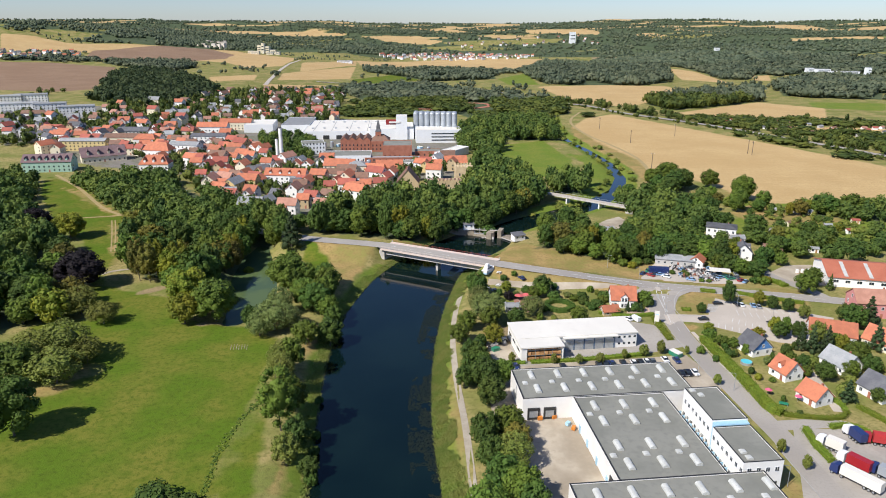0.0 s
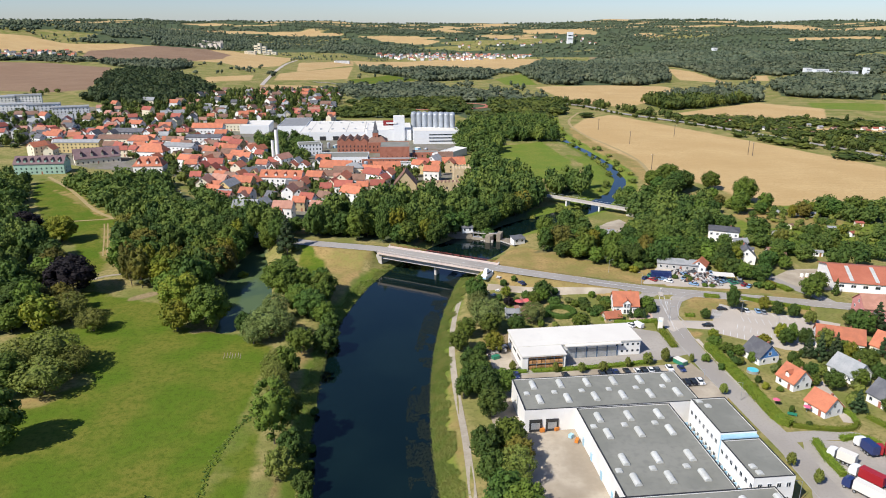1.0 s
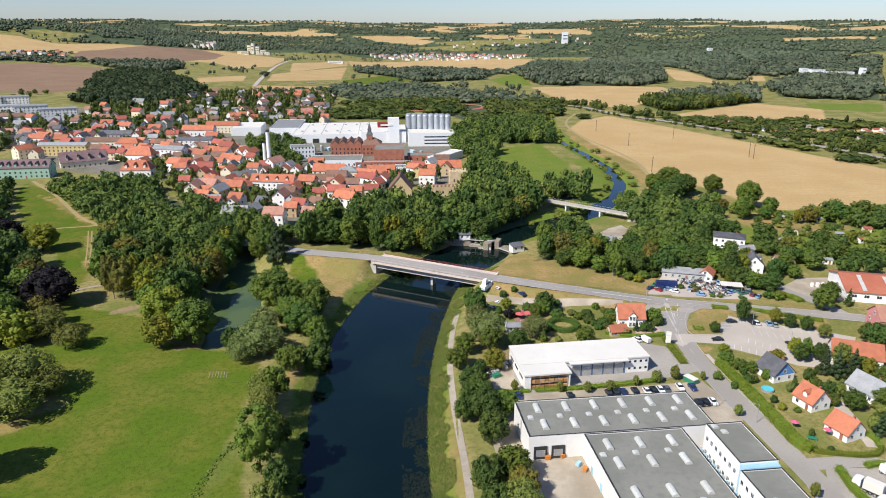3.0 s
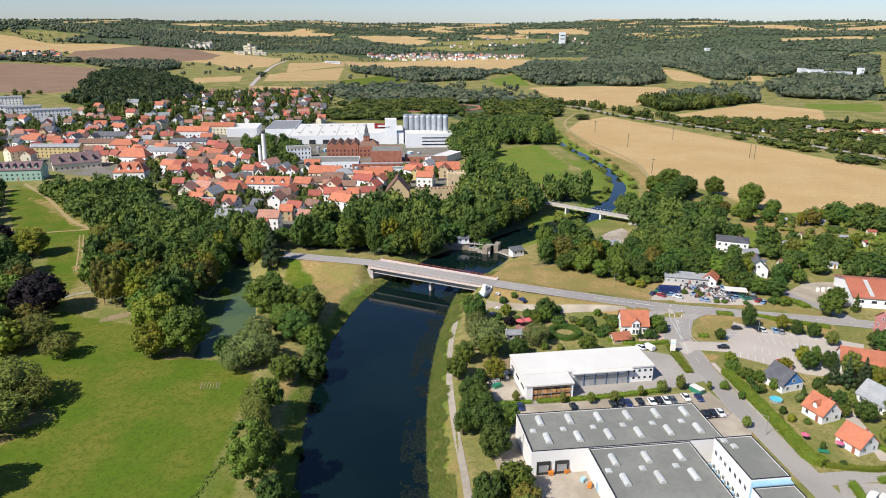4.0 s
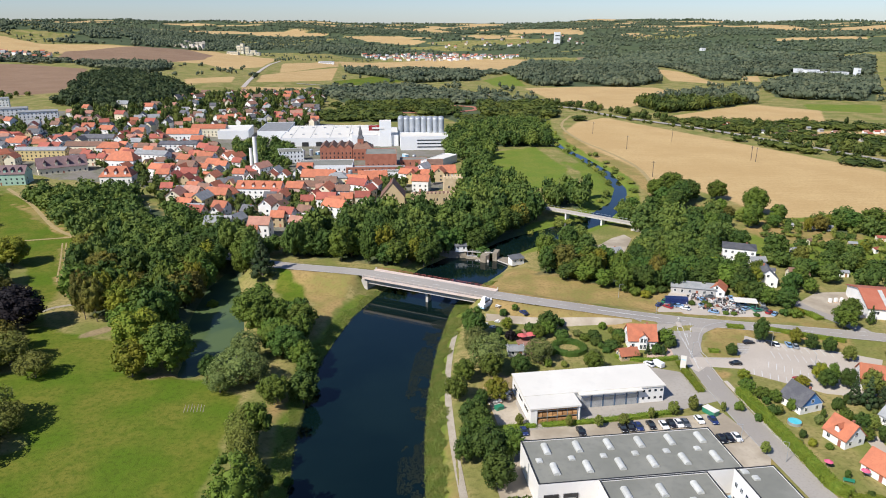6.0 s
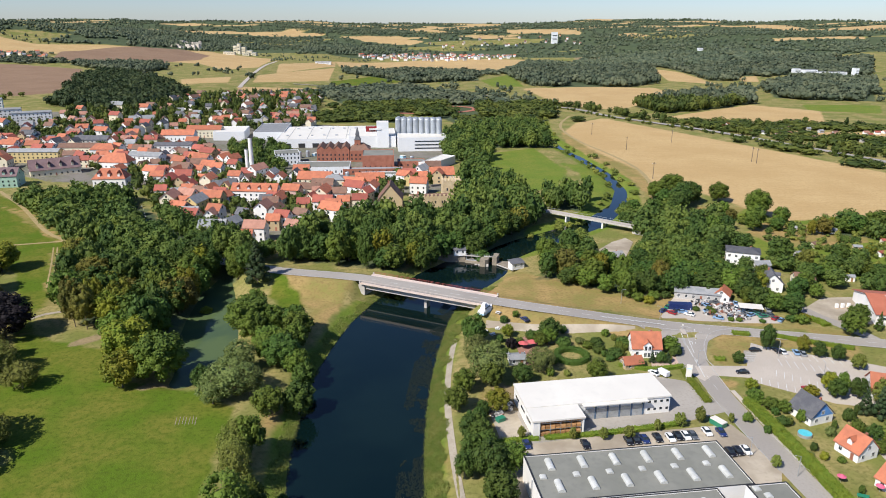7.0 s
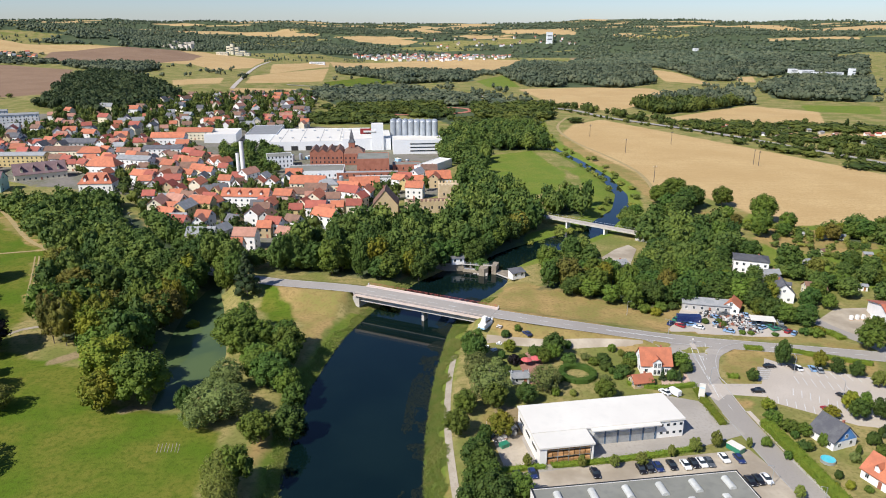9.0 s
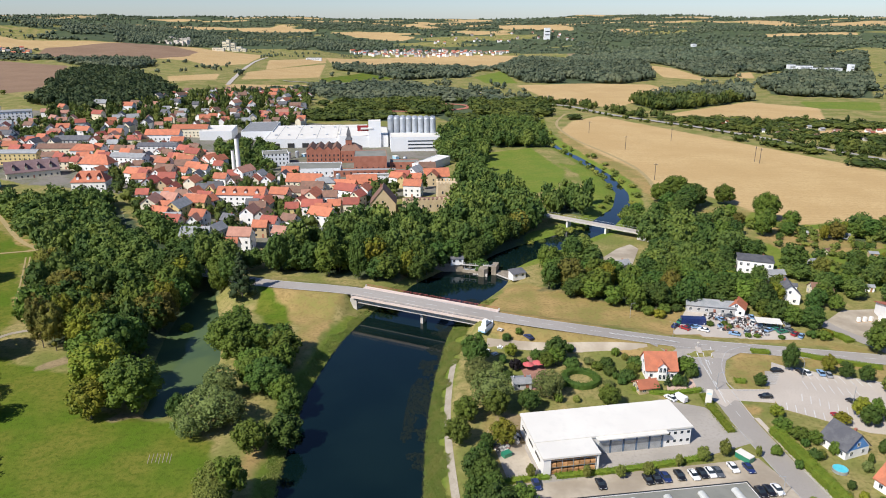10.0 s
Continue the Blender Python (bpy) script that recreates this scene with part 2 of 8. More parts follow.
def water_material():
    m, nodes, links, out = shader("river water")
    murk = ramp(nodes, links, grain(nodes, links, 0.03, 3), 0.35, 0.7)
    links.new(mix_colour(nodes, links, murk, (0.002, 0.008, 0.008), (0.004, 0.012, 0.011)), out.inputs["Base Color"])
    out.inputs["Roughness"].default_value, out.inputs["IOR"].default_value = 0.06, 1.37
    n = nodes.new("ShaderNodeBump")
    n.inputs["Strength"].default_value, n.inputs["Distance"].default_value = 0.12, 0.05
    links.new(grain(nodes, links, 0.9, 3, (1, 0.5, 1)), n.inputs["Height"])
    links.new(n.outputs[0], out.inputs["Normal"])
    return m


WATER = water_material()


def pond_material():
    m, nodes, links, out = shader("pond water")
    links.new(mix_colour(nodes, links, ramp(nodes, links, grain(nodes, links, 0.06, 3), 0.4, 0.6), (0.082, 0.118, 0.046), (0.060, 0.094, 0.044)), out.inputs["Base Color"])
    out.inputs["Roughness"].default_value, out.inputs["IOR"].default_value = 0.08, 1.18
    return m


POND_WATER = pond_material()


def ground_material():
    """Land cover from the plan: each attribute holds metres inside (+) or outside (-) the areas of that cover."""
    m, nodes, links, out = shader("ground")
    edge = grain(nodes, links, 0.12, 5)
    broad, fine, tiny = grain(nodes, links, 0.02, 5), grain(nodes, links, 0.35, 5), grain(nodes, links, 2.2, 3)
    patch, tuft = grain(nodes, links, 0.055, 5), grain(nodes, links, 0.85, 4)

    def cover(name, soft, ragged):
        n = nodes.new("ShaderNodeAttribute")
        n.attribute_name = name
        moved = maths(nodes, links, "MULTIPLY_ADD", maths(nodes, links, "SUBTRACT", edge, 0.5), ragged, n.outputs["Fac"])
        return ramp(nodes, links, moved, -soft, soft)

    def tones(a, b, c, k=broad):
        t = mix_colour(nodes, links, ramp(nodes, links, k, 0.36, 0.64), a, b)
        t = mix_colour(nodes, links, maths(nodes, links, "MULTIPLY", ramp(nodes, links, fine, 0.4, 0.7), 0.7), t, c)
        return mix_colour(nodes, links, maths(nodes, links, "MULTIPLY", ramp(nodes, links, tuft, 0.48, 0.68), 0.6), t, tuple(0.74 * v for v in c))

    tone = tones((0.165, 0.182, 0.046), (0.320, 0.255, 0.105), (0.160, 0.160, 0.046), patch)
    rows = grain(nodes, links, 0.16, 3, (0.25, 3.0, 1))
    tone = mix_colour(nodes, links, cover("lawn", 1.5, 6), tone, tones((0.086, 0.140, 0.011), (0.150, 0.154, 0.024), (0.078, 0.116, 0.011), patch))
    tone = mix_colour(nodes, links, cover("green", 1.5, 5), tone, tones((0.130, 0.185, 0.026), (0.175, 0.200, 0.036), (0.120, 0.165, 0.024), patch))
    tone = mix_colour(nodes, links, cover("dry", 1.5, 9), tone, tones((0.365, 0.250, 0.102), (0.215, 0.195, 0.058), (0.265, 0.188, 0.072), patch))
    tone = mix_colour(nodes, links, cover("soil", 0.8, 5), tone, tones((0.27, 0.20, 0.11), (0.31, 0.235, 0.13), (0.22, 0.175, 0.09)))
    wheat = mix_colour(nodes, links, maths(nodes, links, "MULTIPLY", ramp(nodes, links, rows, 0.4, 0.7), 0.5),
                       tones((0.46, 0.315, 0.145), (0.52, 0.37, 0.18), (0.43, 0.29, 0.13)), (0.39, 0.265, 0.12))
    tone = mix_colour(nodes, links, cover("wheat", 2, 6), tone, wheat)
    tone = mix_colour(nodes, links, cover("plough_and_shadow", 3, 8), tone, tones((0.235, 0.150, 0.095), (0.27, 0.18, 0.115), (0.215, 0.14, 0.09)))
    tone = mix_colour(nodes, links, cover("paved", 2, 20), tone, tones((0.20, 0.18, 0.155), (0.13, 0.135, 0.08), (0.24, 0.22, 0.19), patch))
    # wood floor; distance haze and the shade between crowns are mixed into its tone
    tone = mix_colour(nodes, links, cover("wood", 3, 14), tone, tones((0.062, 0.086, 0.042), (0.090, 0.112, 0.054), (0.070, 0.090, 0.046)))
    links.new(tone, out.inputs["Base Color"])
    out.inputs["Roughness"].default_value, out.inputs["Specular IOR Level"].default_value = 0.95, 0.1
    n = nodes.new("ShaderNodeBump")
    n.inputs["Strength"].default_value, n.inputs["Distance"].default_value = 0.5, 0.25
    links.new(tiny, n.inputs["Height"])
    links.new(n.outputs[0], out.inputs["Normal"])
    return m


GROUND = ground_material()


# ---------- mesh tools ----------
class Geo:
    """Collects the faces of one part."""

    def __init__(self):
        self.v, self.f = [], []

    def add(self, verts, faces):
        n = len(self.v)
        self.v += [tuple(p) for p in verts]
        self.f += [tuple(i + n for i in q) for q in faces]
        return self

    def prism(self, outline, z0, z1, top=None):
        """A solid over a plan outline (counter-clockwise); top: another outline for the upper end."""
        n = len(outline)
        vs = [(x, y, z0) for x, y in outline] + [(x, y, z1) for x, y in (top or outline)]
        return self.add(vs, [tuple(range(n - 1, -1, -1)), tuple(range(n, 2 * n))] + [(i, (i + 1) % n, n + (i + 1) % n, n + i) for i in range(n)])

    def box(self, x, y, z, sx, sy, sz, turn=0.0, taper=1.0):
        """A box on its base centre."""
        return self.prism(rectangle(x, y, sx, sy, turn), z, z + sz, rectangle(x, y, sx * taper, sy * taper, turn))

    def tube(self, a, b, ra, rb=None, n=8, caps=True):
        a, b = Vector(a), Vector(b)
        q = (b - a).to_track_quat("Z", "Y")
        rb = ra if rb is None else rb
        ring = [Vector((math.cos(2 * math.pi * i / n), math.sin(2 * math.pi * i / n), 0)) for i in range(n)]
        vs = [a + q @ (p * ra) for p in ring] + [b + q @ (p * rb) for p in ring]
        fs = [(i, (i + 1) % n, n + (i + 1) % n, n + i) for i in range(n)]
        return self.add(vs, fs + ([tuple(range(n - 1, -1, -1)), tuple(range(n, 2 * n))] if caps else []))

    def dome(self, x, y, z, r, h, n=10, rings=4):
        vs, fs = [], []
        for j in range(rings):
            a = math.pi / 2 * j / rings
            vs += [(x + r * math.cos(a) * math.cos(2 * math.pi * i / n), y + r * math.cos(a) * math.sin(2 * math.pi * i / n), z + h * math.sin(a)) for i in range(n)]
        vs.append((x, y, z + h))
        for j in range(rings - 1):
            fs += [(j * n + i, j * n + (i + 1) % n, (j + 1) * n + (i + 1) % n, (j + 1) * n + i) for i in range(n)]
        fs += [((rings - 1) * n + i, (rings - 1) * n + (i + 1) % n, len(vs) - 1) for i in range(n)]
        return self.add(vs, fs)

    def mesh(self, name, material):
        me = bpy.data.meshes.new(name)
        me.from_pydata(self.v, [], self.f)
        me.materials.append(material)
        return me


def rectangle(x, y, sx, sy, turn=0.0):
    c, s = math.cos(turn), math.sin(turn)
    return [(x + c * u * sx / 2 - s * v * sy / 2, y + s * u * sx / 2 + c * v * sy / 2) for u, v in ((-1, -1), (1, -1), (1, 1), (-1, 1))]


def part(name, geo, material, parent, label=""):
    """Links a mesh as one part under a thing or under a part."""
    ob = new(name, geo.mesh(name, material) if isinstance(geo, Geo) else geo)
    ob.parent = parent
    return tagged(ob, label)


def thing(name, m, label, category, group="", kind=""):
    ob = new(name)
    ob.empty_display_size = 0.1
    ob.matrix_basis = m
    return tagged(ob, label, category, group, kind)


def solid(name, geo, material, label, category, group="", kind=""):
    return tagged(new(name, geo.mesh(name, material)), label, category, group, kind)


def array_mesh(name, verts, faces3, faces4, material):
    """A mesh from arrays of corners, triangles and quads."""
    me = bpy.data.meshes.new(name)
    f3, f4 = np.asarray(faces3, np.int32).reshape(-1, 3), np.asarray(faces4, np.int32).reshape(-1, 4)
    me.vertices.add(len(verts))
    me.vertices.foreach_set("co", np.asarray(verts, np.float32).ravel())
    me.loops.add(f3.size + f4.size)
    me.loops.foreach_set("vertex_index", np.concatenate([f3.ravel(), f4.ravel()]))
    totals = np.r_[np.full(len(f3), 3), np.full(len(f4), 4)].astype(np.int32)
    me.polygons.add(len(totals))
    me.polygons.foreach_set("loop_start", np.r_[0, np.cumsum(totals)[:-1]].astype(np.int32))
    me.polygons.foreach_set("loop_total", totals)
    me.materials.append(material)
    me.polygons.foreach_set("use_smooth", np.ones(len(totals), bool))
    me.update(calc_edges=True)
    return me


def inside(x, y, poly):
    """Metres inside (+) or outside (-) a plan outline."""
    x, y = np.asarray(x, float), np.asarray(y, float)
    d, odd = np.full(x.shape, 1e9), np.zeros(x.shape, bool)
    for (ax, ay), (bx, by) in zip(poly, [*poly[1:], poly[0]]):
        t = np.clip(((x - ax) * (bx - ax) + (y - ay) * (by - ay)) / ((bx - ax) ** 2 + (by - ay) ** 2 + 1e-9), 0, 1)
        d = np.minimum(d, np.hypot(x - ax - t * (bx - ax), y - ay - t * (by - ay)))
        if ay != by:
            odd ^= ((ay > y) != (by > y)) & (x < (bx - ax) * (y - ay) / (by - ay) + ax)
    return np.where(odd, d, -d)


def smooth_line(points, gap=2.0):
    """A Catmull-Rom line through rows of values, at about even steps."""
    p = np.array(points, float)
    p = np.vstack([2 * p[0] - p[1], p, 2 * p[-1] - p[-2]])
    out = []
    for a, b, c, d in zip(p, p[1:], p[2:], p[3:]):
        for t in np.arange(0, 1, 1 / max(1, int(np.hypot(*(c - b)[:2]) / gap))):
            out.append(0.5 * (2 * b + (c - a) * t + (2 * a - 5 * b + 4 * c - d) * t**2 + (3 * b - 3 * c + d - a) * t**3))
    return np.array(out + [p[-2]])


# ---------- land cover in plan ----------
WHEAT = [
    [(146.2, 781.8), (175.8, 857.1), (218.2, 899.4), (300.3, 710.5), (356.4, 572.2), (374.9, 509.8), (294.8, 408.7), (268.2, 439.9), (207.2, 431), (199.6, 463.1), (187.7, 502.4), (162.5, 523), (166.1, 585.4), (151.6, 680.8)],
    [(175, 1315), (309, 1348), (420, 1321), (418, 1148), (309, 1046), (258, 979), (213, 1031), (188, 1134)],
    [(299, 908), (468, 1044), (530, 969), (465, 839), (366, 856)],
    [(397, 791), (494, 771), (464, 722), (384, 763)],
    [(-285, 2343), (34, 2575), (353, 2526), (171, 1766), (-36, 1905), (-223, 1961)],
    [(-335, 1484), (-232, 1899), (-195, 1490), (-311, 1326)],
    [(-373, 1891), (-282, 2317), (-240, 1973), (-315, 1563)],
    [(-434, 1316), (-367, 1401), (-344, 1292), (-400, 1216)],
    [(-1309, 2134), (-1230, 2170), (-1111, 2129), (-873, 2292), (-691, 2411), (-463, 2261), (-382, 1696), (-436, 1595), (-553, 1819), (-667, 1858), (-882, 1914), (-1143, 1849)],
    [(594, 1875), (610, 1718), (568, 1397), (501, 1487)],
    [(1117, 1971), (1321, 2155), (1258, 2033), (1084, 1897)],
    [(-361, 3452), (-229, 3497), (4, 3274), (-58, 3160), (-264, 3254)],
    [(685, 1573), (726, 1579), (671, 1444), (643, 1460)],
    [(444, 3874), (764, 3531), (724, 3341), (419, 3653)],
    [(-315, 1235), (-194, 1322), (-185, 1256), (-294, 1168)],
    [(1373, 2838), (1625, 2670), (1593, 2588), (1327, 2740)],
]
PLOUGH_AND_SHADOW = [[(-1090, 1631), (-915, 1664), (-727, 1581), (-613, 1293), (-529, 1065), (-560, 1021), (-659, 1048), (-723, 1069)],
          # hill field: its brown is partly a cloud shadow painted as land cover
          [(-964, 1975), (-936, 2172), (-895, 2280), (-799, 2408), (-651, 2242), (-607, 2009), (-643, 1806), (-728, 1746), (-898, 1795)],
          [(175, 2895), (355, 2877), (338, 2736), (165, 2733)]]
LAWN = [
    [(-56.9, 120.9), (-57.9, 141.1), (-58.9, 177.2), (-58.4, 206.8), (-60.9, 229.4), (-74.3, 240.8), (-108.2, 250.5), (-128.9, 270.7), (-143, 272.7), (-159, 304.5), (-159, 338.9), (-196, 405.8), (-252.2, 474.4), (-302.1, 518.4), (-274.7, 457.6), (-222.5, 381.2), (-190.2, 348.7), (-151.8, 275.9), (-125.8, 231), (-111.7, 205), (-128.8, 192.1), (-144.7, 183.8), (-163.8, 141.4), (-132.8, 121.1)],
    [(-50.7, 120.9), (-55.9, 145.9), (-56.4, 174.2), (-54.5, 193.7), (-50.8, 171.2), (-48.5, 152.8), (-43.4, 120.9)],
    [(-70.5, 342.2), (-56, 324.7), (-52, 308), (-59.4, 304.1), (-69.2, 320.5)],
    [(-191, 1463), (-85, 1679), (-51, 1454), (-156, 1358)],
    [(-48, 1236), (96, 1234), (108, 1154), (-46, 1174)],
]
GREEN = [
    [(50.9, 657.8), (99.5, 683.4), (110.5, 577.5), (91.9, 522.9), (64.4, 508), (47.2, 530), (46.6, 591)],
    [(132, 609.2), (132.4, 566.4), (126.1, 505.2), (111.1, 463.3), (93.3, 439.6), (93.8, 470.6), (115, 513.6), (120.2, 587.6)],
    [(115, 1496), (196, 1679), (185, 1351), (126, 1353)],
    [(547, 1050), (653, 1032), (594, 936), (518, 977)],
    [(38.8, 369.6), (59.4, 394.6), (73.6, 400.4), (73.7, 391.3), (57.1, 381.7), (49.5, 369.2)],
]
LAWN += [[(-146, 269), (-148, 284), (-114, 269), (-100.6, 245.4), (-108, 238.6), (-132.4, 243.4)], [(-158.4, 242.7), (-132.7, 248.1), (-112.6, 210.8), (-137.3, 207.6)]]
GREEN += [[(132.6, 592), (138, 540), (131, 505), (122, 484), (106, 463), (88, 455), (100, 480), (112, 526), (118, 571), (110, 615)],
          [(220, 485), (290, 430), (300, 360), (217, 335), (178, 334), (160, 370), (183, 410), (180, 440)]]
DRY = [
    [(26, 327), (37, 352), (48, 343), (77, 335), (101, 320), (104, 303), (94, 299), (76, 306), (46, 316)],
    [(24, 303), (42, 298), (70, 287), (76, 283), (71, 279), (51, 282), (29, 287), (20, 290)],
    [(-65.1, 336.5), (-41, 329.1), (-34.3, 324.6), (-41.6, 289.1), (-47.1, 275.5), (-48.8, 304)],
    [(34.8, 318.3), (97.3, 305), (93.8, 292.9), (60.1, 305.1), (31.4, 311.7)],
    [(29.4, 335.3), (36, 348.3), (43.8, 334.7), (90.7, 309.2), (89.3, 298.8), (52.3, 306.6), (23.2, 320.5)],
    [(-40.2, 206.8), (-38.9, 188.4), (-37.1, 169.8), (-35.1, 152.8), (-33.3, 137.4), (-35.1, 137.4), (-38.2, 160.3), (-40.7, 185.1), (-42.5, 206.8)],
    [(-51.8, 230.8), (-43.2, 235.6), (-40.9, 208.8), (-43.1, 190.2), (-47.3, 193.7)],
    [(4.1, 139.3), (2.8, 160.2), (1.5, 190), (1.2, 230.6), (3, 259.8), (5.1, 262.8), (3.3, 230.6), (3.5, 204.7), (5.4, 171.1), (7.3, 139.3)],
    [(104.6, 278.5), (121.5, 276.9), (151.9, 265.7), (141.8, 250.5), (143.1, 263.3), (119.9, 268.3), (103.7, 252.1), (95.2, 253.2), (100, 269.1)],
    [(89.5, 245.3), (98.5, 244), (98, 237.7), (88.4, 242.8)],
    [(169.8, 467.2), (199.6, 463.1), (174.4, 430.3), (154.4, 436.9)],
    [(196.5, 429.3), (249.6, 415.9), (233, 387.2), (180.5, 380.6), (177, 408.9)],
    [(22.1, 309.8), (50.9, 300.2), (75.4, 289.3), (72.6, 280.3), (47.7, 284.9), (20.3, 292.6)],
    [(67.5, 290), (88, 283.6), (74.1, 272.3), (64.4, 279)],
    [(77.2, 295), (132.5, 283.1), (155, 273.2), (158.9, 279.2), (135, 287.6), (89.4, 299.5)],
    [(80.1, 202.5), (91, 204.4), (90.7, 189.8), (83.2, 193.3)],
    [(88.9, 152.5), (88.8, 143.4), (78.8, 120.7), (72.7, 120.7)],
    [(-277, 483.4), (-248, 465.7), (-196, 405.8), (-194.8, 395.6), (-243.7, 449.3)],
    [(-191.5, 381.1), (-184, 381), (-154.6, 312.5), (-158.7, 312.5)],
    [(-142.8, 197.6), (-133.4, 193.9), (-119.1, 197.5), (-119, 190.4), (-130.4, 188.7)],
    [(-45.4, 162.9), (-43.5, 169.8), (-37.9, 141.1), (-35.4, 120.9), (-37.3, 120.9), (-42, 145.9)],
    [(146.4, 797.7), (147.1, 731.2), (156, 658.1), (166.3, 579.1), (158.7, 511.6), (146.7, 482), (152, 546.4), (142.9, 625.3), (136.1, 718.5)],
    [(15.3, 241.3), (26.6, 239.3), (27.5, 225.2), (26.5, 210.7), (18.2, 213.3), (15.5, 228.4)],
    [(-14.4, 367.7), (-6.5, 375.2), (-9.1, 360), (-14, 353.1)],
    [(-39, 1004), (65, 1048), (60, 975), (-18, 942)],
]
SOIL = [[(-104.2, 246.4), (-93.4, 240), (-84, 249.6), (-90.1, 247.9), (-96.2, 243)], [(-132.3, 275.9), (-124, 286), (-120.2, 282.5), (-128.5, 272.6)],
        [(18.7, 242.7), (26, 240.8), (28.2, 229.2), (19.8, 225.5), (16.6, 231.1)], [(18.3, 237.9), (23.9, 240.4), (24, 219.1), (18.6, 212.7)],
        [(547, 2701), (696, 2618), (628, 2431), (517, 2452)]]
PAVED = [[(-291, 556), (-198, 516), (-144, 445), (-97, 385), (-88, 393), (-59, 431), (-18, 505), (10, 511), (24, 687), (-32, 819), (-194, 867), (-235, 810), (-237, 726), (-392, 673), (-338, 583)],
         [(-523, 824), (-413, 846), (-339, 686), (-403, 625)]]
WOODS = [  # outline of the trunks, spacing, height
    ([(-86.1, 368.2), (-69.4, 383.3), (-54.9, 397.3), (-34.5, 428.7), (-9.7, 425.5), (5.8, 426.9), (18.5, 443), (37.8, 504.6), (56, 500.8), (67.4, 458.9), (64.9, 435.2), (50.8, 395.3), (34.3, 377), (13.3, 392.5), (-3.8, 373.9), (-9, 355.9), (-16.4, 349.2), (-49.7, 357.7), (-75.1, 364.7)], 8.2, 17),
    ([(-168.9, 353.6), (-148.4, 383.2), (-118.1, 358.5), (-89.3, 331.1), (-93.8, 313.9), (-94, 295.1), (-93.3, 275.7), (-91.9, 263.2), (-108.1, 269.4), (-121.5, 285.9), (-140.9, 293.2), (-160.2, 329.6)], 10.5, 16),
    ([(-392.2, 475.3), (-312.2, 474.7), (-262.6, 419.8), (-215.5, 353.9), (-177, 308.6), (-154.5, 284), (-144.8, 243.7), (-160.2, 240.1), (-188.2, 209.2)], 10.5, 16),
    ([(-249.6, 475.9), (-220.5, 496), (-185.7, 483.4), (-156.3, 443), (-125.8, 412.6), (-84.7, 369.6), (-84.7, 337.2), (-121.5, 342), (-157.4, 369.8), (-175, 379.9), (-199.1, 406.5)], 8.5, 14),
    ([(45.5, 337.8), (53.2, 368.2), (79.1, 380.9), (78.9, 353.5), (92.9, 352.9), (106.7, 379.6), (124.1, 381.4), (120.6, 344.6), (118.5, 316.3), (99.8, 315.4), (88.9, 310.3), (57.9, 332.8)], 8.5, 12),
    ([(114, 416.8), (135.4, 453.3), (152.2, 457.5), (145.5, 410.3), (150.7, 377.7), (131.6, 340.7), (114.4, 344.9), (113.6, 379.3)], 9, 12),
    ([(70.6, 463.8), (91.2, 491.7), (105.8, 483.8), (95.3, 447.8)], 8.5, 15),
    ([(17.1, 499.5), (32.6, 591.7), (53.4, 674.1), (57, 649.6), (40.5, 533.7), (57.4, 497.7), (43.5, 457.5), (21.1, 463.5)], 9, 15),
    ([(21.8, 772.8), (127.6, 850.3), (126.5, 771.4), (131.1, 681.8), (97.9, 683.4), (54.4, 685.5), (25, 614.3), (12.8, 633.9)], 10, 14),
    ([(126.2, 318.9), (137.1, 315.5), (132.1, 301), (125.6, 299.7)], 7, 8),
    ([(128.8, 364.8), (137.5, 349.5), (122.1, 319.1), (112.9, 322.4)], 7, 9),
    ([(158.8, 353.6), (169.7, 348), (160.9, 323.3), (149.3, 306.6), (164.8, 339.2)], 7, 8),
    ([(178.2, 379), (222.8, 372), (257.6, 368.7), (234.9, 339.5), (205.8, 346.4), (171.7, 349.4)], 15, 8),
    ([(135.5, 342.6), (154.2, 344.5), (140.3, 315.4), (127.2, 320)], 7, 8),
    ([(169.8, 345.9), (204.4, 344.4), (230, 339.8), (211.3, 315.2), (167.4, 312.5), (145.9, 298.9), (149.9, 312.1)], 13, 9),
    ([(228.5, 425.6), (255.6, 421.1), (284.9, 404), (266.5, 380.3), (216.1, 402.1)], 9, 10),
    ([(176.9, 435.8), (212.4, 428.5), (245.4, 405.8), (230.1, 382.8), (191.6, 380.1), (168, 390.1)], 15, 5),
    ([(132.6, 664.7), (135.2, 633), (144.2, 586.4), (140.2, 520.7), (132.5, 482.6), (138.7, 529.2), (137.7, 586.7), (127.8, 621.2)], 9, 5),
    ([(-416.6, 507.1), (-301.7, 498.5), (-272.8, 457.6), (-259.2, 417), (-311.1, 473), (-390.9, 473.5)], 9, 11),
    ([(-268.7, 487), (-228.5, 498), (-186, 457), (-158.2, 426.2), (-150.9, 390.4), (-188.4, 416.5), (-213.8, 446), (-236.5, 454.1)], 9, 12),
    ([(-184.3, 697.1), (-140.5, 695), (-109.7, 620.7), (-113.8, 562.5), (-145.6, 575.5), (-164.6, 623.3)], 11, 10),
    ([(160.6, 448.4), (176.9, 435.8), (161, 381.5), (150.7, 377.7), (145.5, 410.3)], 9, 9),
    ([(112.7, 456.8), (121.5, 446.6), (116.9, 411.6), (109.4, 417)], 7, 8),
]
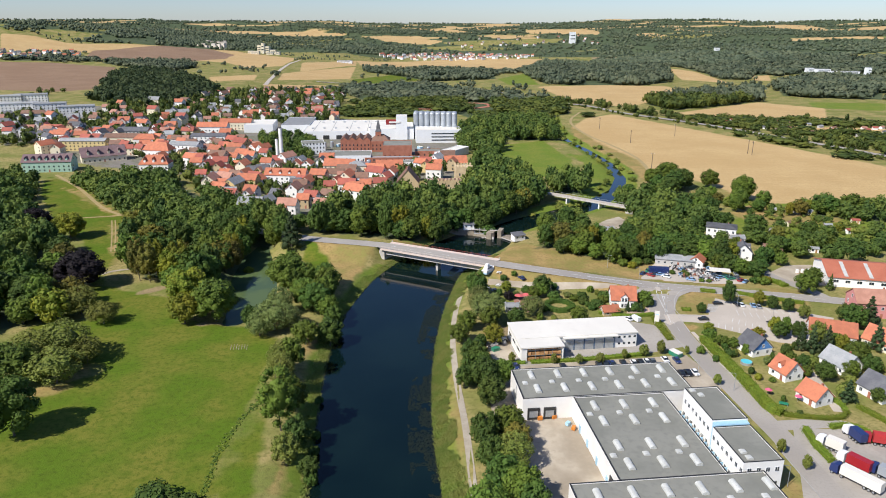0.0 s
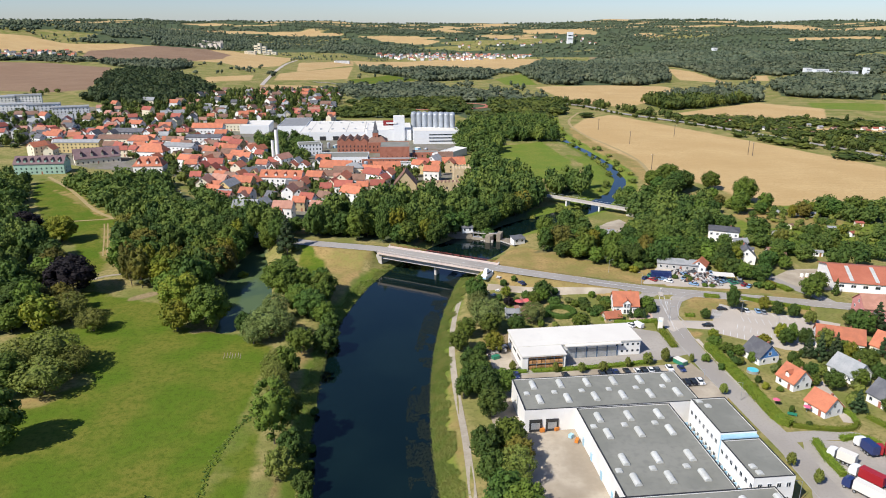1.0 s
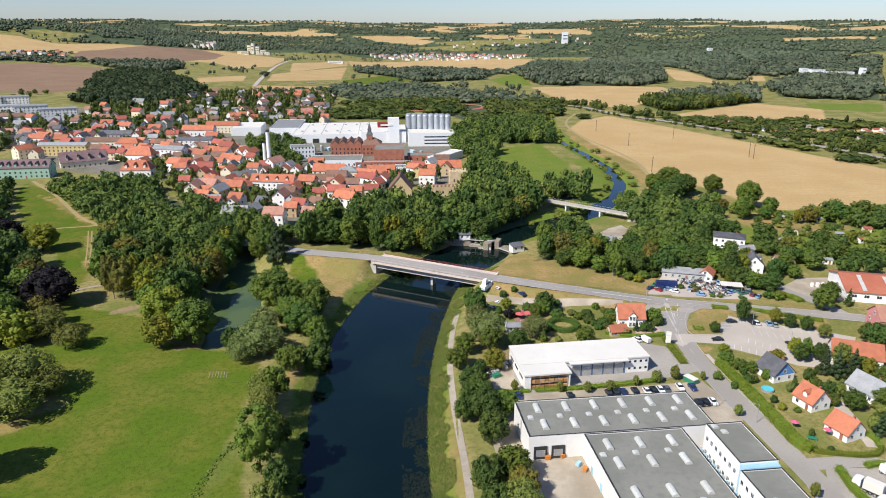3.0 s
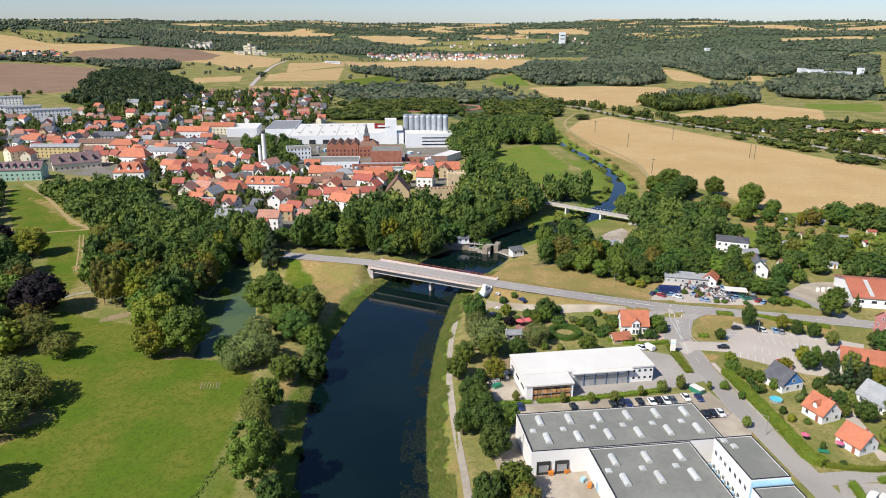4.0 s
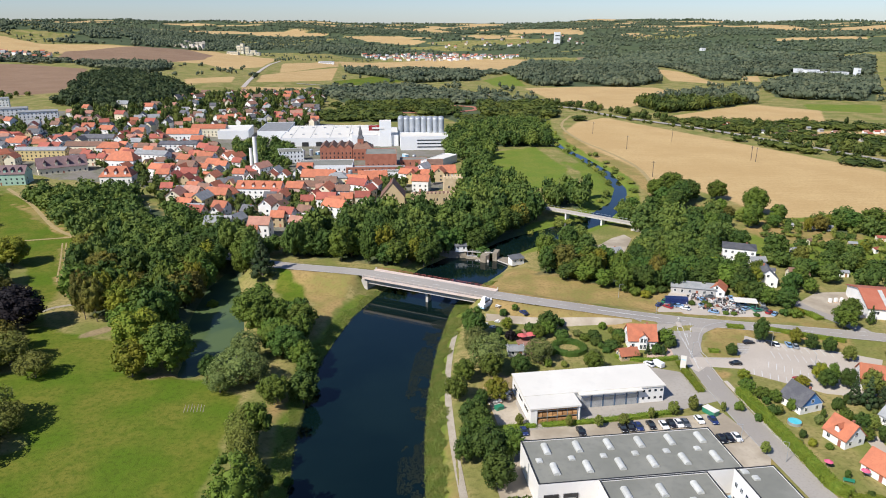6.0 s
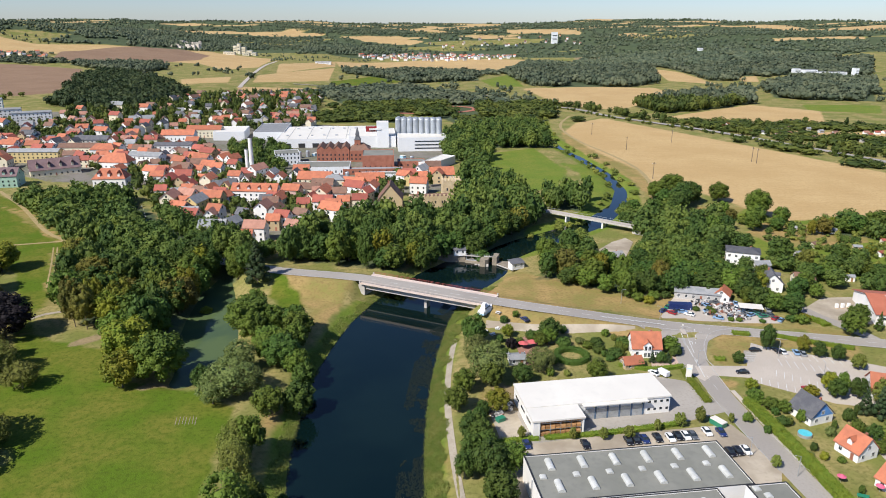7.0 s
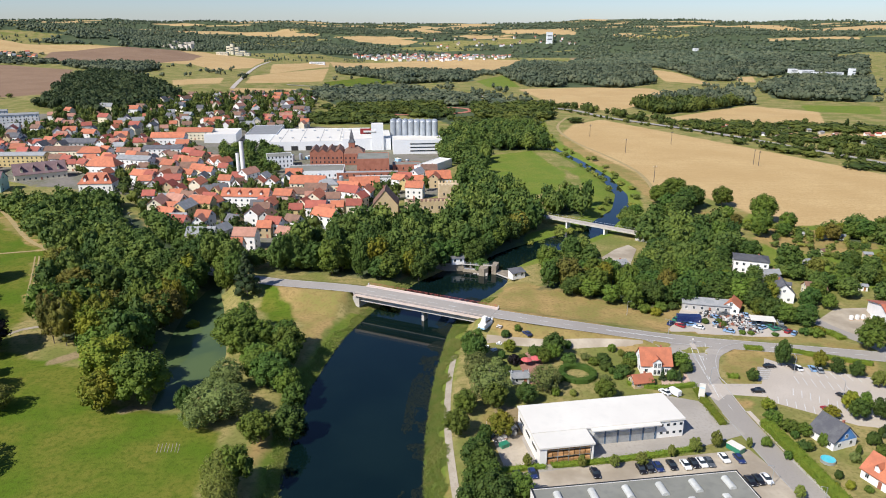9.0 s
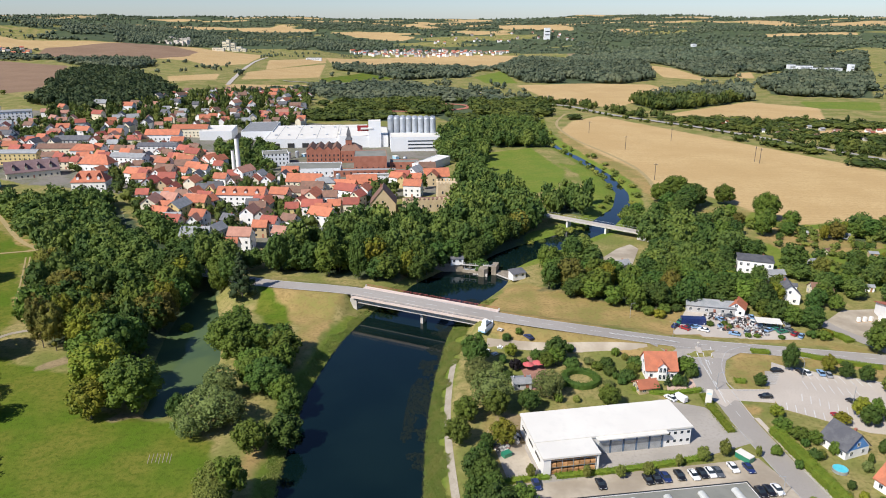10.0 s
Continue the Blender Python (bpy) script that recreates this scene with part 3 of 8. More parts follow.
FAR_WOODS = [  # outline, spacing, height
    ([(-472, 926), (-527, 1100), (-613, 1300), (-655, 1473), (-569, 1442), (-440, 1235), (-352, 1091), (-322, 986), (-341, 904), (-330, 868), (-365, 841), (-403, 853)], 10, 17),
    ([(-182, 1234), (-26, 1357), (106, 1135), (177, 1010), (167, 909), (119, 826), (60, 758), (12, 910), (-109, 1012)], 13, 11),
    ([(187, 1719), (338, 2414), (607, 1927), (454, 1415), (314, 1276), (195, 1378)], 12, 19),
    ([(417, 2320), (765, 2575), (1050, 2158), (1243, 2004), (906, 1446), (784, 1595), (655, 1473), (587, 1481), (633, 1915)], 14, 15),
    ([(284, 1047), (351, 1229), (431, 1176), (557, 1226), (477, 1044), (309, 938)], 10, 19),
    ([(630, 1342), (787, 1526), (906, 1446), (683, 1081), (586, 1108), (550, 1146)], 12, 17),
    ([(645, 2962), (956, 2605), (1247, 2573), (1572, 2552), (1324, 2137), (1050, 2158), (765, 2575), (544, 2484)], 17, 12),
    ([(-1113, 2355), (-1284, 3396), (-925, 3246), (-587, 2831), (-691, 2411), (-873, 2292), (-1112, 2166)], 15, 14),
    ([(-454, 2982), (-237, 3226), (-54, 2916), (-297, 2623), (-446, 2524)], 14, 14),
    ([(-831, 1708), (-641, 1782), (-547, 1587), (-569, 1477), (-690, 1569)], 10, 14),
    ([(-197, 1725), (-34, 1814), (126, 1635), (115, 1496), (-27, 1425), (-106, 1586)], 12, 14),
    ([(263, 773), (343, 679), (378, 583), (363, 558), (325, 640), (245, 756)], 16, 7),
    ([(295, 874), (522, 818), (420, 651), (365, 723), (305, 802)], 15, 8),
    ([(-1068, 1723), (-860, 1785), (-808, 1717), (-1032, 1663)], 16, 12),
    ([(-282, 1158), (-156, 1358), (-47, 1357), (-41, 1184), (-150, 1137), (-261, 1068)], 22, 11),
    ([(-223, 1961), (248, 1768), (178, 1635), (-200, 1747)], 20, 12),
    ([(-203, 907), (-100, 944), (-28, 922), (-27, 858), (-196, 875)], 13, 10),
    ([(-139, 1030), (-16, 1050), (14, 937), (-100, 944)], 13, 11),
    ([(164, 891), (248, 831), (250, 773), (187, 864)], 14, 7),
    ([(540, 2465), (837, 2046), (607, 1927), (417, 2320)], 14, 15),
    ([(-680, 3899), (-77, 4186), (-65, 3536), (-517, 3596)], 22, 14),
    ([(118, 4132), (496, 4339), (413, 3595), (108, 3766)], 20, 14),
    ([(730, 3372), (1470, 3047), (1810, 2949), (1623, 2638), (1384, 2863), (754, 3032)], 22, 14),
    ([(-1129, 1940), (-1121, 2062), (-1007, 1988), (-875, 1803), (-850, 1671), (-976, 1671)], 22, 10),
    ([(-1377, 2252), (-1679, 3563), (-1091, 3639), (-1125, 2382), (-1240, 2187), (-1332, 2173)], 22, 14),
    ([(-1044, 3477), (-449, 3504), (-436, 3019), (-587, 2831), (-840, 3115)], 20, 10),
]


def cover(x, y, areas):
    best = np.full(x.shape, -60.0)
    for area in areas:
        a = np.array(area)
        near = (x > a[:, 0].min() - 60) & (x < a[:, 0].max() + 60) & (y > a[:, 1].min() - 60) & (y < a[:, 1].max() + 60)
        if near.any():
            best[near] = np.maximum(best[near], inside(x[near], y[near], area))
    return best


def stops(low, high, centre, near, growth):
    """Grid lines that are close together round the centre and wider apart away from it."""
    out = [centre]
    while out[-1] < high:
        out.append(out[-1] + near + growth * max(0, out[-1] - centre))
    down = [centre]
    while down[-1] > low:
        down.append(down[-1] - near - growth * max(0, centre - down[-1]))
    return np.clip(np.array(down[:0:-1] + out), low, high)


def build_ground():
    gx = stops(-4900, 4900, 0, 2.5, 0.0165)
    gy = np.r_[stops(-4900, 150, 150, 2.0, 0.06), stops(150, 4900, 150, 2.1, 0.0085)[1:]]
    x, y = np.meshgrid(gx, gy)
    z = land(x, y)
    n, k = len(gx), len(gy)
    idx = np.arange(n * k).reshape(k, n)
    quads = np.stack([idx[:-1, :-1], idx[:-1, 1:], idx[1:, 1:], idx[1:, :-1]], -1).reshape(-1, 4)
    me = array_mesh("ground", np.stack([x, y, z], -1).reshape(-1, 3), [], quads, GROUND)
    far = step(2500, 3100, np.hypot(x, y))
    strips = fractal(x / 300 + 0.3 * y / 360, y / 190, 31, 4)
    woods = [w for w, gap, _ in WOODS + FAR_WOODS if gap < 12 or (w[0][1] > 900 and gap < 20)]
    layers = {"lawn": cover(x, y, LAWN), "green": cover(x, y, GREEN), "dry": cover(x, y, DRY), "soil": cover(x, y, SOIL),
              "plough_and_shadow": cover(x, y, PLOUGH_AND_SHADOW), "paved": cover(x, y, PAVED), "wood": cover(x, y, woods) - 4}
    layers["wheat"] = np.maximum(cover(x, y, WHEAT), np.where(np.hypot(x, y) > 3350, (strips - 0.565) * 1500, -60))
    layers["wood"] = np.maximum(layers["wood"], np.where((far > 0.1) & (layers["wheat"] < 0), (0.555 - strips) * 1500, -60))
    _, _, shore = along(x, y, RIVER)
    layers["green"] = np.where((y > 372) & (shore < 40), np.maximum(layers["green"], 8 - shore), np.where((shore < 40) & (y < 318), np.maximum(layers["green"], 6 - shore), layers["green"]))
    layers["dry"] = np.where((shore < 40) & (y < 318), np.minimum(layers["dry"], shore - 6), layers["dry"])
    layers["wood"] = np.where(layers["wheat"] > -3, -60, layers["wood"])
    for name, values in layers.items():
        me.attributes.new(name, "FLOAT", "POINT").data.foreach_set("value", values.astype(np.float32).ravel())
    me.polygons.foreach_set("use_smooth", np.ones(len(me.polygons), bool))
    tagged(new("ground", me), "valley floor of lawns, dry grass and stubble fields rising to far hills", "ground", kind="structure")


build_ground()


def sheet(name, outline, z, material, label, category):
    return solid(name, Geo().add([(x, y, z) for x, y in outline], [tuple(range(len(outline)))]), material, label, category, kind="structure")


sheet("water", [(-75, -3000), (60, -3000), (60, 250), (60, 366), (28, 371), (-60, 371), (-75, 250)], -3.0, WATER, "dark still river water below the weir", "water")
sheet("water", [(22, 371), (60, 366), (420, 366), (420, 1400), (22, 1400)], -2.0, WATER, "narrow river above the weir reflecting the sky", "water")
sheet("water", [(-112, 240), (-64, 240), (-64, 356), (-112, 356)], -2.2, POND_WATER, "green park pond shaded by trees", "pond")


def ribbon(line, width, lift=0.06, side=0.0, level=None):
    """A strip along a line of (x, y[, z]) rows, on the ground or on given levels."""
    p = smooth_line(line, 2.5)
    d = np.gradient(p[:, :2], axis=0)
    d /= np.hypot(*d.T)[:, None]
    nrm = np.stack([d[:, 1], -d[:, 0]], -1)
    a, b = p[:, :2] + nrm * (side - width / 2), p[:, :2] + nrm * (side + width / 2)
    if p.shape[1] > 2:
        za = zb = p[:, 2] + lift
    else:
        za, zb = (np.maximum(land(*q.T), level if level is not None else -99) + lift for q in (a, b))
    g = Geo()
    n = len(p)
    g.add([(*q, z) for q, z in zip(a, za)] + [(*q, z) for q, z in zip(b, zb)], [(i, n + i, n + i + 1, i + 1) for i in range(n - 1)])
    return g


def dashes(line, side, on, off, width, lift):
    p = smooth_line(line, 1.0)
    g, run = Geo(), 0.0
    i = 0
    while i + int(on) < len(p):
        q = p[i : i + int(on) + 1]
        h = ribbon([tuple(r) for r in (q[0], q[len(q) // 2], q[-1])], width, lift, side)
        g.add(h.v, h.f)
        i += int(on + off)
    return g


road_line = ROAD[3:13]
solid("road", ribbon(road_line, 8.0, 0.03), ASPHALT, "grey asphalt main road crossing the river", "road", kind="structure")
SIDE_ROAD = [(94.4, 285), (91.3, 265.6), (89.9, 252.7), (89.5, 236.4), (90.6, 214.5), (92.3, 195.9), (93.9, 179.9), (95.5, 164), (95.7, 151.6)] + [(100, 60), (103, -80)]
solid("road", ribbon(SIDE_ROAD, 7.0, 0.05), ASPHALT, "grey asphalt side road past the halls", "road", kind="structure")
solid("road", ribbon([(91.6, 258), (95.0, 268), (99.5, 275), (108, 280)], 5.5, 0.056), ASPHALT, "flared asphalt mouth of the side road", "road", kind="structure")
solid("road", ribbon([(88.8, 256), (87.6, 268), (85.5, 277), (78, 285.5)], 5.0, 0.062), ASPHALT, "flared asphalt mouth of the side road", "road", kind="structure")
LANE = [(97.9, 173.2), (103.9, 173.8), (114, 174.3), (118.6, 170.8), (120.4, 161.2), (122.5, 147.7)]
solid("road", ribbon(LANE, 5.0, 0.045), ASPHALT, "pale residential lane", "road", kind="structure")
BACK_LANE = [(122.9, 213.2), (121.2, 200), (120.2, 188.1), (119, 180.5)]
solid("road", ribbon(BACK_LANE, 4.0, 0.055), PAVING, "narrow paved lane between the houses", "road", kind="structure")
YARD_LANE = [(163, 269), (160.4, 278), (157, 285.5), (152.6, 294), (150.4, 304), (152, 312)]
solid("road", ribbon(YARD_LANE, 5.5, 0.062), ASPHALT, "short asphalt lane branching north", "road", kind="structure")
solid("pavement", ribbon([(20.2, 287.3), (29, 285.4), (40, 283.2), (50.9, 282), (64.2, 281), (76, 280)], 4.0, 0.12), YARD, "wide sandy path below the road embankment", "path", kind="structure")
BANK_PATH = [(8.6, 120.8), (7.9, 141), (6.7, 171.1), (4.4, 204.7), (3.8, 235.5), (5.5, 259.8), (8.1, 278.6)]
solid("path", ribbon(BANK_PATH, 2.0, 0.07), GRAVEL, "pale gravel path along the river bank", "path", kind="structure")
solid("path", ribbon([(180.3, 918), (157.8, 853.9), (149.1, 798), (150.9, 724.8), (159.4, 672.4), (166.1, 624.8), (168.2, 586), (164.1, 546.4), (156.7, 512.3), (149.8, 494)], 3.0, 0.1), WORN, "gravel track along the flood bank", "path", kind="structure")
solid("path", ribbon([(-295.6, 518.3), (-256.2, 474.4), (-215.8, 422.3), (-194.3, 401.9)], 2.5, 0.1), WORN, "sandy park path across the meadow", "path", kind="structure")
solid("path", ribbon([(-232.6, 390.8), (-213.4, 395.7), (-192.5, 401.9)], 2.0, 0.1), WORN, "sandy cross path in the meadow", "path", kind="structure")
for side in (-0.9, 0.9):
    solid("path", ribbon([(-193.8, 390.7), (-182.2, 365.5), (-167.7, 332.6)], 0.7, 0.1, side), WORN, "worn wheel track across the meadow", "path", kind="structure")
solid("path", ribbon([(-157.5, 298.4), (-154.3, 303), (-147.8, 306)], 2.0, 0.1), GRAVEL, "pale park path between trees", "path", kind="structure")
MOTORWAY = [(-244, 1364), (-145, 1358), (-35, 1317), (75, 1223), (165, 1040), (205, 987), (233, 907), (303, 797), (350, 692), (388, 599), (408, 479)]
solid("road", ribbon(MOTORWAY, 9.0, 0.9), ASPHALT, "distant grey trunk road on a low bank", "road", kind="structure")
solid("road", ribbon([(-307, 1221), (-327, 1350), (-365, 1620), (-420, 2091)], 7, 0.6), PAVING, "distant country road climbing between fields", "road", kind="structure")


def yard(name, outline, material, label, category="yard", lift=0.05):
    """A paved area with a thin edge."""
    z = lift
    return solid(name, Geo().prism(outline, -0.15, z), material, label, category, kind="structure")


# ---------- trees ----------
PHI = (1 + 5**0.5) / 2
ICO_V = np.array([(-1, PHI, 0), (1, PHI, 0), (-1, -PHI, 0), (1, -PHI, 0), (0, -1, PHI), (0, 1, PHI), (0, -1, -PHI), (0, 1, -PHI),
                  (PHI, 0, -1), (PHI, 0, 1), (-PHI, 0, -1), (-PHI, 0, 1)]) / math.hypot(1, PHI)
ICO_F = np.array([(a, b, c) for a in range(12) for b in range(a + 1, 12) for c in range(b + 1, 12)
                  if max(np.linalg.norm(ICO_V[a] - ICO_V[b]), np.linalg.norm(ICO_V[b] - ICO_V[c]), np.linalg.norm(ICO_V[a] - ICO_V[c])) < 1.2])
ICO_F = np.array([t if np.dot(np.cross(ICO_V[t[1]] - ICO_V[t[0]], ICO_V[t[2]] - ICO_V[t[0]]), ICO_V[t[0]]) > 0 else t[::-1] for t in ICO_F])


def unit(v):
    return v / (np.linalg.norm(v, axis=-1, keepdims=True) + 1e-9)


def crown(seed, lumps, leaves, leaf, shape="round", core=0.84, tall=2.1, loose=0.5):
    """A crown one metre in radius, tall metres high: rounded lumps set on a dome, each with an uneven skin of small leaf blades;
    then set to a height of one. Corners, triangles, quads."""
    rng = np.random.default_rng(seed)
    centres, sizes = [], []
    swell = (20 / max(lumps, 4)) ** 0.4
    for i in range(lumps):
        t = (i + 0.5) / lumps
        a = i * 2.39996 + rng.uniform(-0.4, 0.4)
        if shape == "cone":
            size, rad = 0.13 + 0.28 * (1 - t), 0.80 * (1 - t) ** 0.9 * (rng.uniform(0.2, 0.9) if i % 4 == 0 else rng.uniform(0.85, 1.15))
            centres.append((rad * math.cos(a), rad * math.sin(a), size * 0.6 + (tall - size * 1.3) * t))
        else:
            size = rng.uniform(0.24, 0.40) * swell if lumps > 1 else 0.86
            up = -0.80 + 1.78 * t + rng.uniform(-0.08, 0.08) if lumps > 1 else 0.0
            out = math.sqrt(max(0.05, 1 - min(1, up * up))) * (rng.uniform(0.82, 1.06))
            rad, rise = max(0.1, 1 - size * 0.9), max(0.2, tall / 2 - size * 0.8)
            centres.append((rad * out * math.cos(a), rad * out * math.sin(a), tall / 2 + rise * up * rng.uniform(0.86, 1.06)))
        sizes.append(size)
    centres, sizes = np.array(centres), np.array(sizes)
    verts, tris, n = [], [], 0
    for c, s in zip(centres, sizes):
        verts.append(c + ICO_V * (1 + 0.12 * rng.standard_normal((12, 1))) * s * core)
        tris.append(ICO_F + n)
        n += 12
    if shape != "cone" and lumps > 3:
        verts.append(np.array([0, 0, tall / 2]) + ICO_V * np.array([0.62, 0.62, 0.31 * tall]))
        tris.append(ICO_F + n)
        n += 12
    # blades only on the outer skin: none inside a neighbouring lump or towards the middle
    m = leaves * 5
    own = rng.choice(len(sizes), m, p=sizes**2 / (sizes**2).sum())
    way = unit(rng.standard_normal((m, 3)))
    at = centres[own] + way * sizes[own][:, None] * rng.uniform(0.80, 1.12, (m, 1))
    gap = np.linalg.norm(at[:, None] - centres[None], axis=-1) / sizes[None]
    gap[np.arange(m), own] = 9
    outward = unit(at - (0, 0, 0.42 * tall))
    ok = (gap.min(1) > 0.86) & ((way * outward).sum(1) > -0.15)
    at, way, outward = at[ok][:leaves], way[ok][:leaves], outward[ok][:leaves]
    k = len(at)
    nrm = unit(way + 0.35 * outward + loose * rng.standard_normal((k, 3)) + (0, 0, 0.2))
    u = unit(np.cross(nrm, rng.standard_normal((k, 3))))
    v = np.cross(nrm, u)
    w, l = leaf * rng.uniform(0.55, 1.2, (k, 1)), leaf * rng.uniform(0.7, 1.5, (k, 1))
    verts.append(np.stack([at - u * w, at - v * l, at + u * w, at + v * l], 1).reshape(-1, 3))
    v = np.vstack(verts)
    v[:, 2] = np.maximum(v[:, 2], 0.0) / tall
    return v, np.vstack(tris), np.arange(4 * k).reshape(-1, 4) + n


CROWNS = {"big": [crown(s, 38, 2500, 0.046, core=0.76, loose=0.65) for s in (31, 32, 33)], "round": [crown(s, 22, 1150, 0.063, core=0.76, loose=0.65) for s in (1, 2, 3, 4)],
          "airy": [crown(s, 46, 2600, 0.036, core=0.45, loose=0.8) for s in (34, 35, 36)], "wood": [crown(s, 18, 640, 0.083, core=0.74, loose=0.7) for s in (51, 52, 53, 54, 55)],
          "tall": [crown(s, 40, 2200, 0.044, core=0.7, tall=3.2) for s in (5, 6)], "cone": [crown(s, 34, 1000, 0.07, "cone", tall=4.0) for s in (7, 8)],
          "bush": [crown(s, 12, 460, 0.092, tall=1.2) for s in (9, 10)], "small": [crown(s, 4, 44, 0.21, core=0.7, tall=1.8, loose=0.7) for s in (41, 42, 43)],
          "mid": [crown(s, 9, 170, 0.142, core=0.68, tall=1.9, loose=0.75) for s in (11, 12, 13, 14, 15)], "far": [crown(s, 1, 7, 0.26, core=0.88, tall=1.4, loose=0.4) for s in (21, 22, 23, 24)],
          "canopy": [crown(s, 3, 14, 0.28, core=0.8, tall=1.4, loose=0.6) for s in (81, 82, 83, 84)], "grove": [crown(s, 4, 70, 0.19, core=0.7, tall=1.5, loose=0.7) for s in (61, 62, 63, 64, 65)]}
KINDS = {"green": "green broadleaf", "dark": "dense dark green", "yellow": "yellowing light green", "pale": "loose pale green",
         "willow": "grey-green willow", "copper": "dark copper-leaved", "olive": "brownish olive", "fir": "dark needled"}
tree_models = {}


def trunk_geo(h, base, r, limbs=5):
    """A tapered trunk and limbs that reach into the crown."""
    g = Geo()
    thick = max(0.12, 0.022 * h)
    g.tube((0, 0, -0.4), (0.02 * h, 0, base + 0.35 * (h - base)), thick, thick * 0.6, 7)
    g.tube((0.02 * h, 0, base + 0.35 * (h - base)), (0, 0.02 * h, h * 0.9), thick * 0.6, thick * 0.15, 6)
    for i in range(limbs):
        a, z = i * 2.4, base + (h - base) * (0.02 + 0.5 * i / limbs)
        g.tube((0, 0, z), (0.62 * r * math.cos(a), 0.62 * r * math.sin(a), z + 0.25 * (h - base)), thick * 0.42, thick * 0.12, 5)
    return g


def tree(x, y, h, r, kind="green", shape="round", name="tree", group=""):
    """A tree of that height and crown radius; models of like kind and size share their meshes."""
    if shape == "round" and kind in ("pale", "willow") and r > 4:
        shape = "airy"
    elif shape == "round" and r > 6.8:
        shape = "big"
    i = int(abs(x * 7.3 + y * 3.1)) % len(CROWNS[shape])
    key = (kind, shape, i)
    ratio = 0.03 if shape == "bush" else 0.05 if shape in ("cone", "wood") else 0.08
    if key not in tree_models:
        ob = thing(name, pose(0, 0, 0), "", "tree")
        part("trunk", trunk_geo(1.0 * 10, ratio * 10, 5), BARK, ob)
        v, f3, f4 = CROWNS[shape][i]
        me = array_mesh("crown", v * (5, 5, (1 - ratio) * 10) + (0, 0, ratio * 10), f3, f4, LEAF[kind])
        part("crown", me, LEAF[kind], ob)
        tree_models[key] = ob
        made = ob
    else:
        made = copy_thing(tree_models[key], pose(0, 0, 0))
    z = float(land(np.array([x]), np.array([y]))[0])
    turn = (x * 37.7 + y * 91.3) % 360
    made.matrix_basis = pose(x, y, z - 0.05, 0, 0, turn) @ Matrix.Diagonal((r / 5, r / 5, h / 10, 1))
    size = "tall" if h > 14 else "small" if h < 7 else "mid-sized"
    what = "shrub" if name == "shrub" else "conifer" if shape == "cone" else "tree"
    return tagged(made, f"{size} {KINDS[kind]} {what} {group}", what if what == "shrub" else "tree", group)


def scatter(area, gap, seed):
    """Places on a jittered triangular grid inside a plan outline."""
    rng = np.random.default_rng(seed)
    a = np.array(area)
    xs, ys = np.meshgrid(np.arange(a[:, 0].min(), a[:, 0].max(), gap), np.arange(a[:, 1].min(), a[:, 1].max(), gap * 0.87))
    xs = xs + (np.arange(len(xs)) % 2)[:, None] * gap / 2
    p = np.stack([xs.ravel(), ys.ravel()], -1) + rng.uniform(-0.46, 0.46, (xs.size, 2)) * gap
    return p[inside(p[:, 0], p[:, 1], area) > 0]


def grove(name, places, heights, radii, model, material, label, category="woodland", seed=0):
    """Many trees joined into one mesh."""
    rng = np.random.default_rng(seed)
    verts, tris, quads, tones, n = [], [], [], [], 0
    ground = land(places[:, 0], places[:, 1])
    for (x, y), z, h, r in zip(places, ground, heights, radii):
        v, f3, f4 = model[int(rng.integers(len(model)))]
        a = rng.uniform(0, 2 * math.pi)
        c, s = math.cos(a), math.sin(a)
        q = np.stack([(v[:, 0] * c - v[:, 1] * s) * r + x, (v[:, 0] * s + v[:, 1] * c) * r + y, v[:, 2] * h * 0.95 + h * 0.05 + z], -1)
        verts.append(q), tris.append(f3 + n), quads.append(f4 + n)
        tones.append(np.full(len(q), rng.uniform(-1, 1), np.float32))
        n += len(q)
    if verts:
        me = array_mesh(name, np.vstack(verts), np.vstack(tris), np.vstack(quads), material)
        me.attributes.new("tone", "FLOAT", "POINT").data.foreach_set("value", np.concatenate(tones))
        return tagged(new(name, me), label, category, kind="stuff")


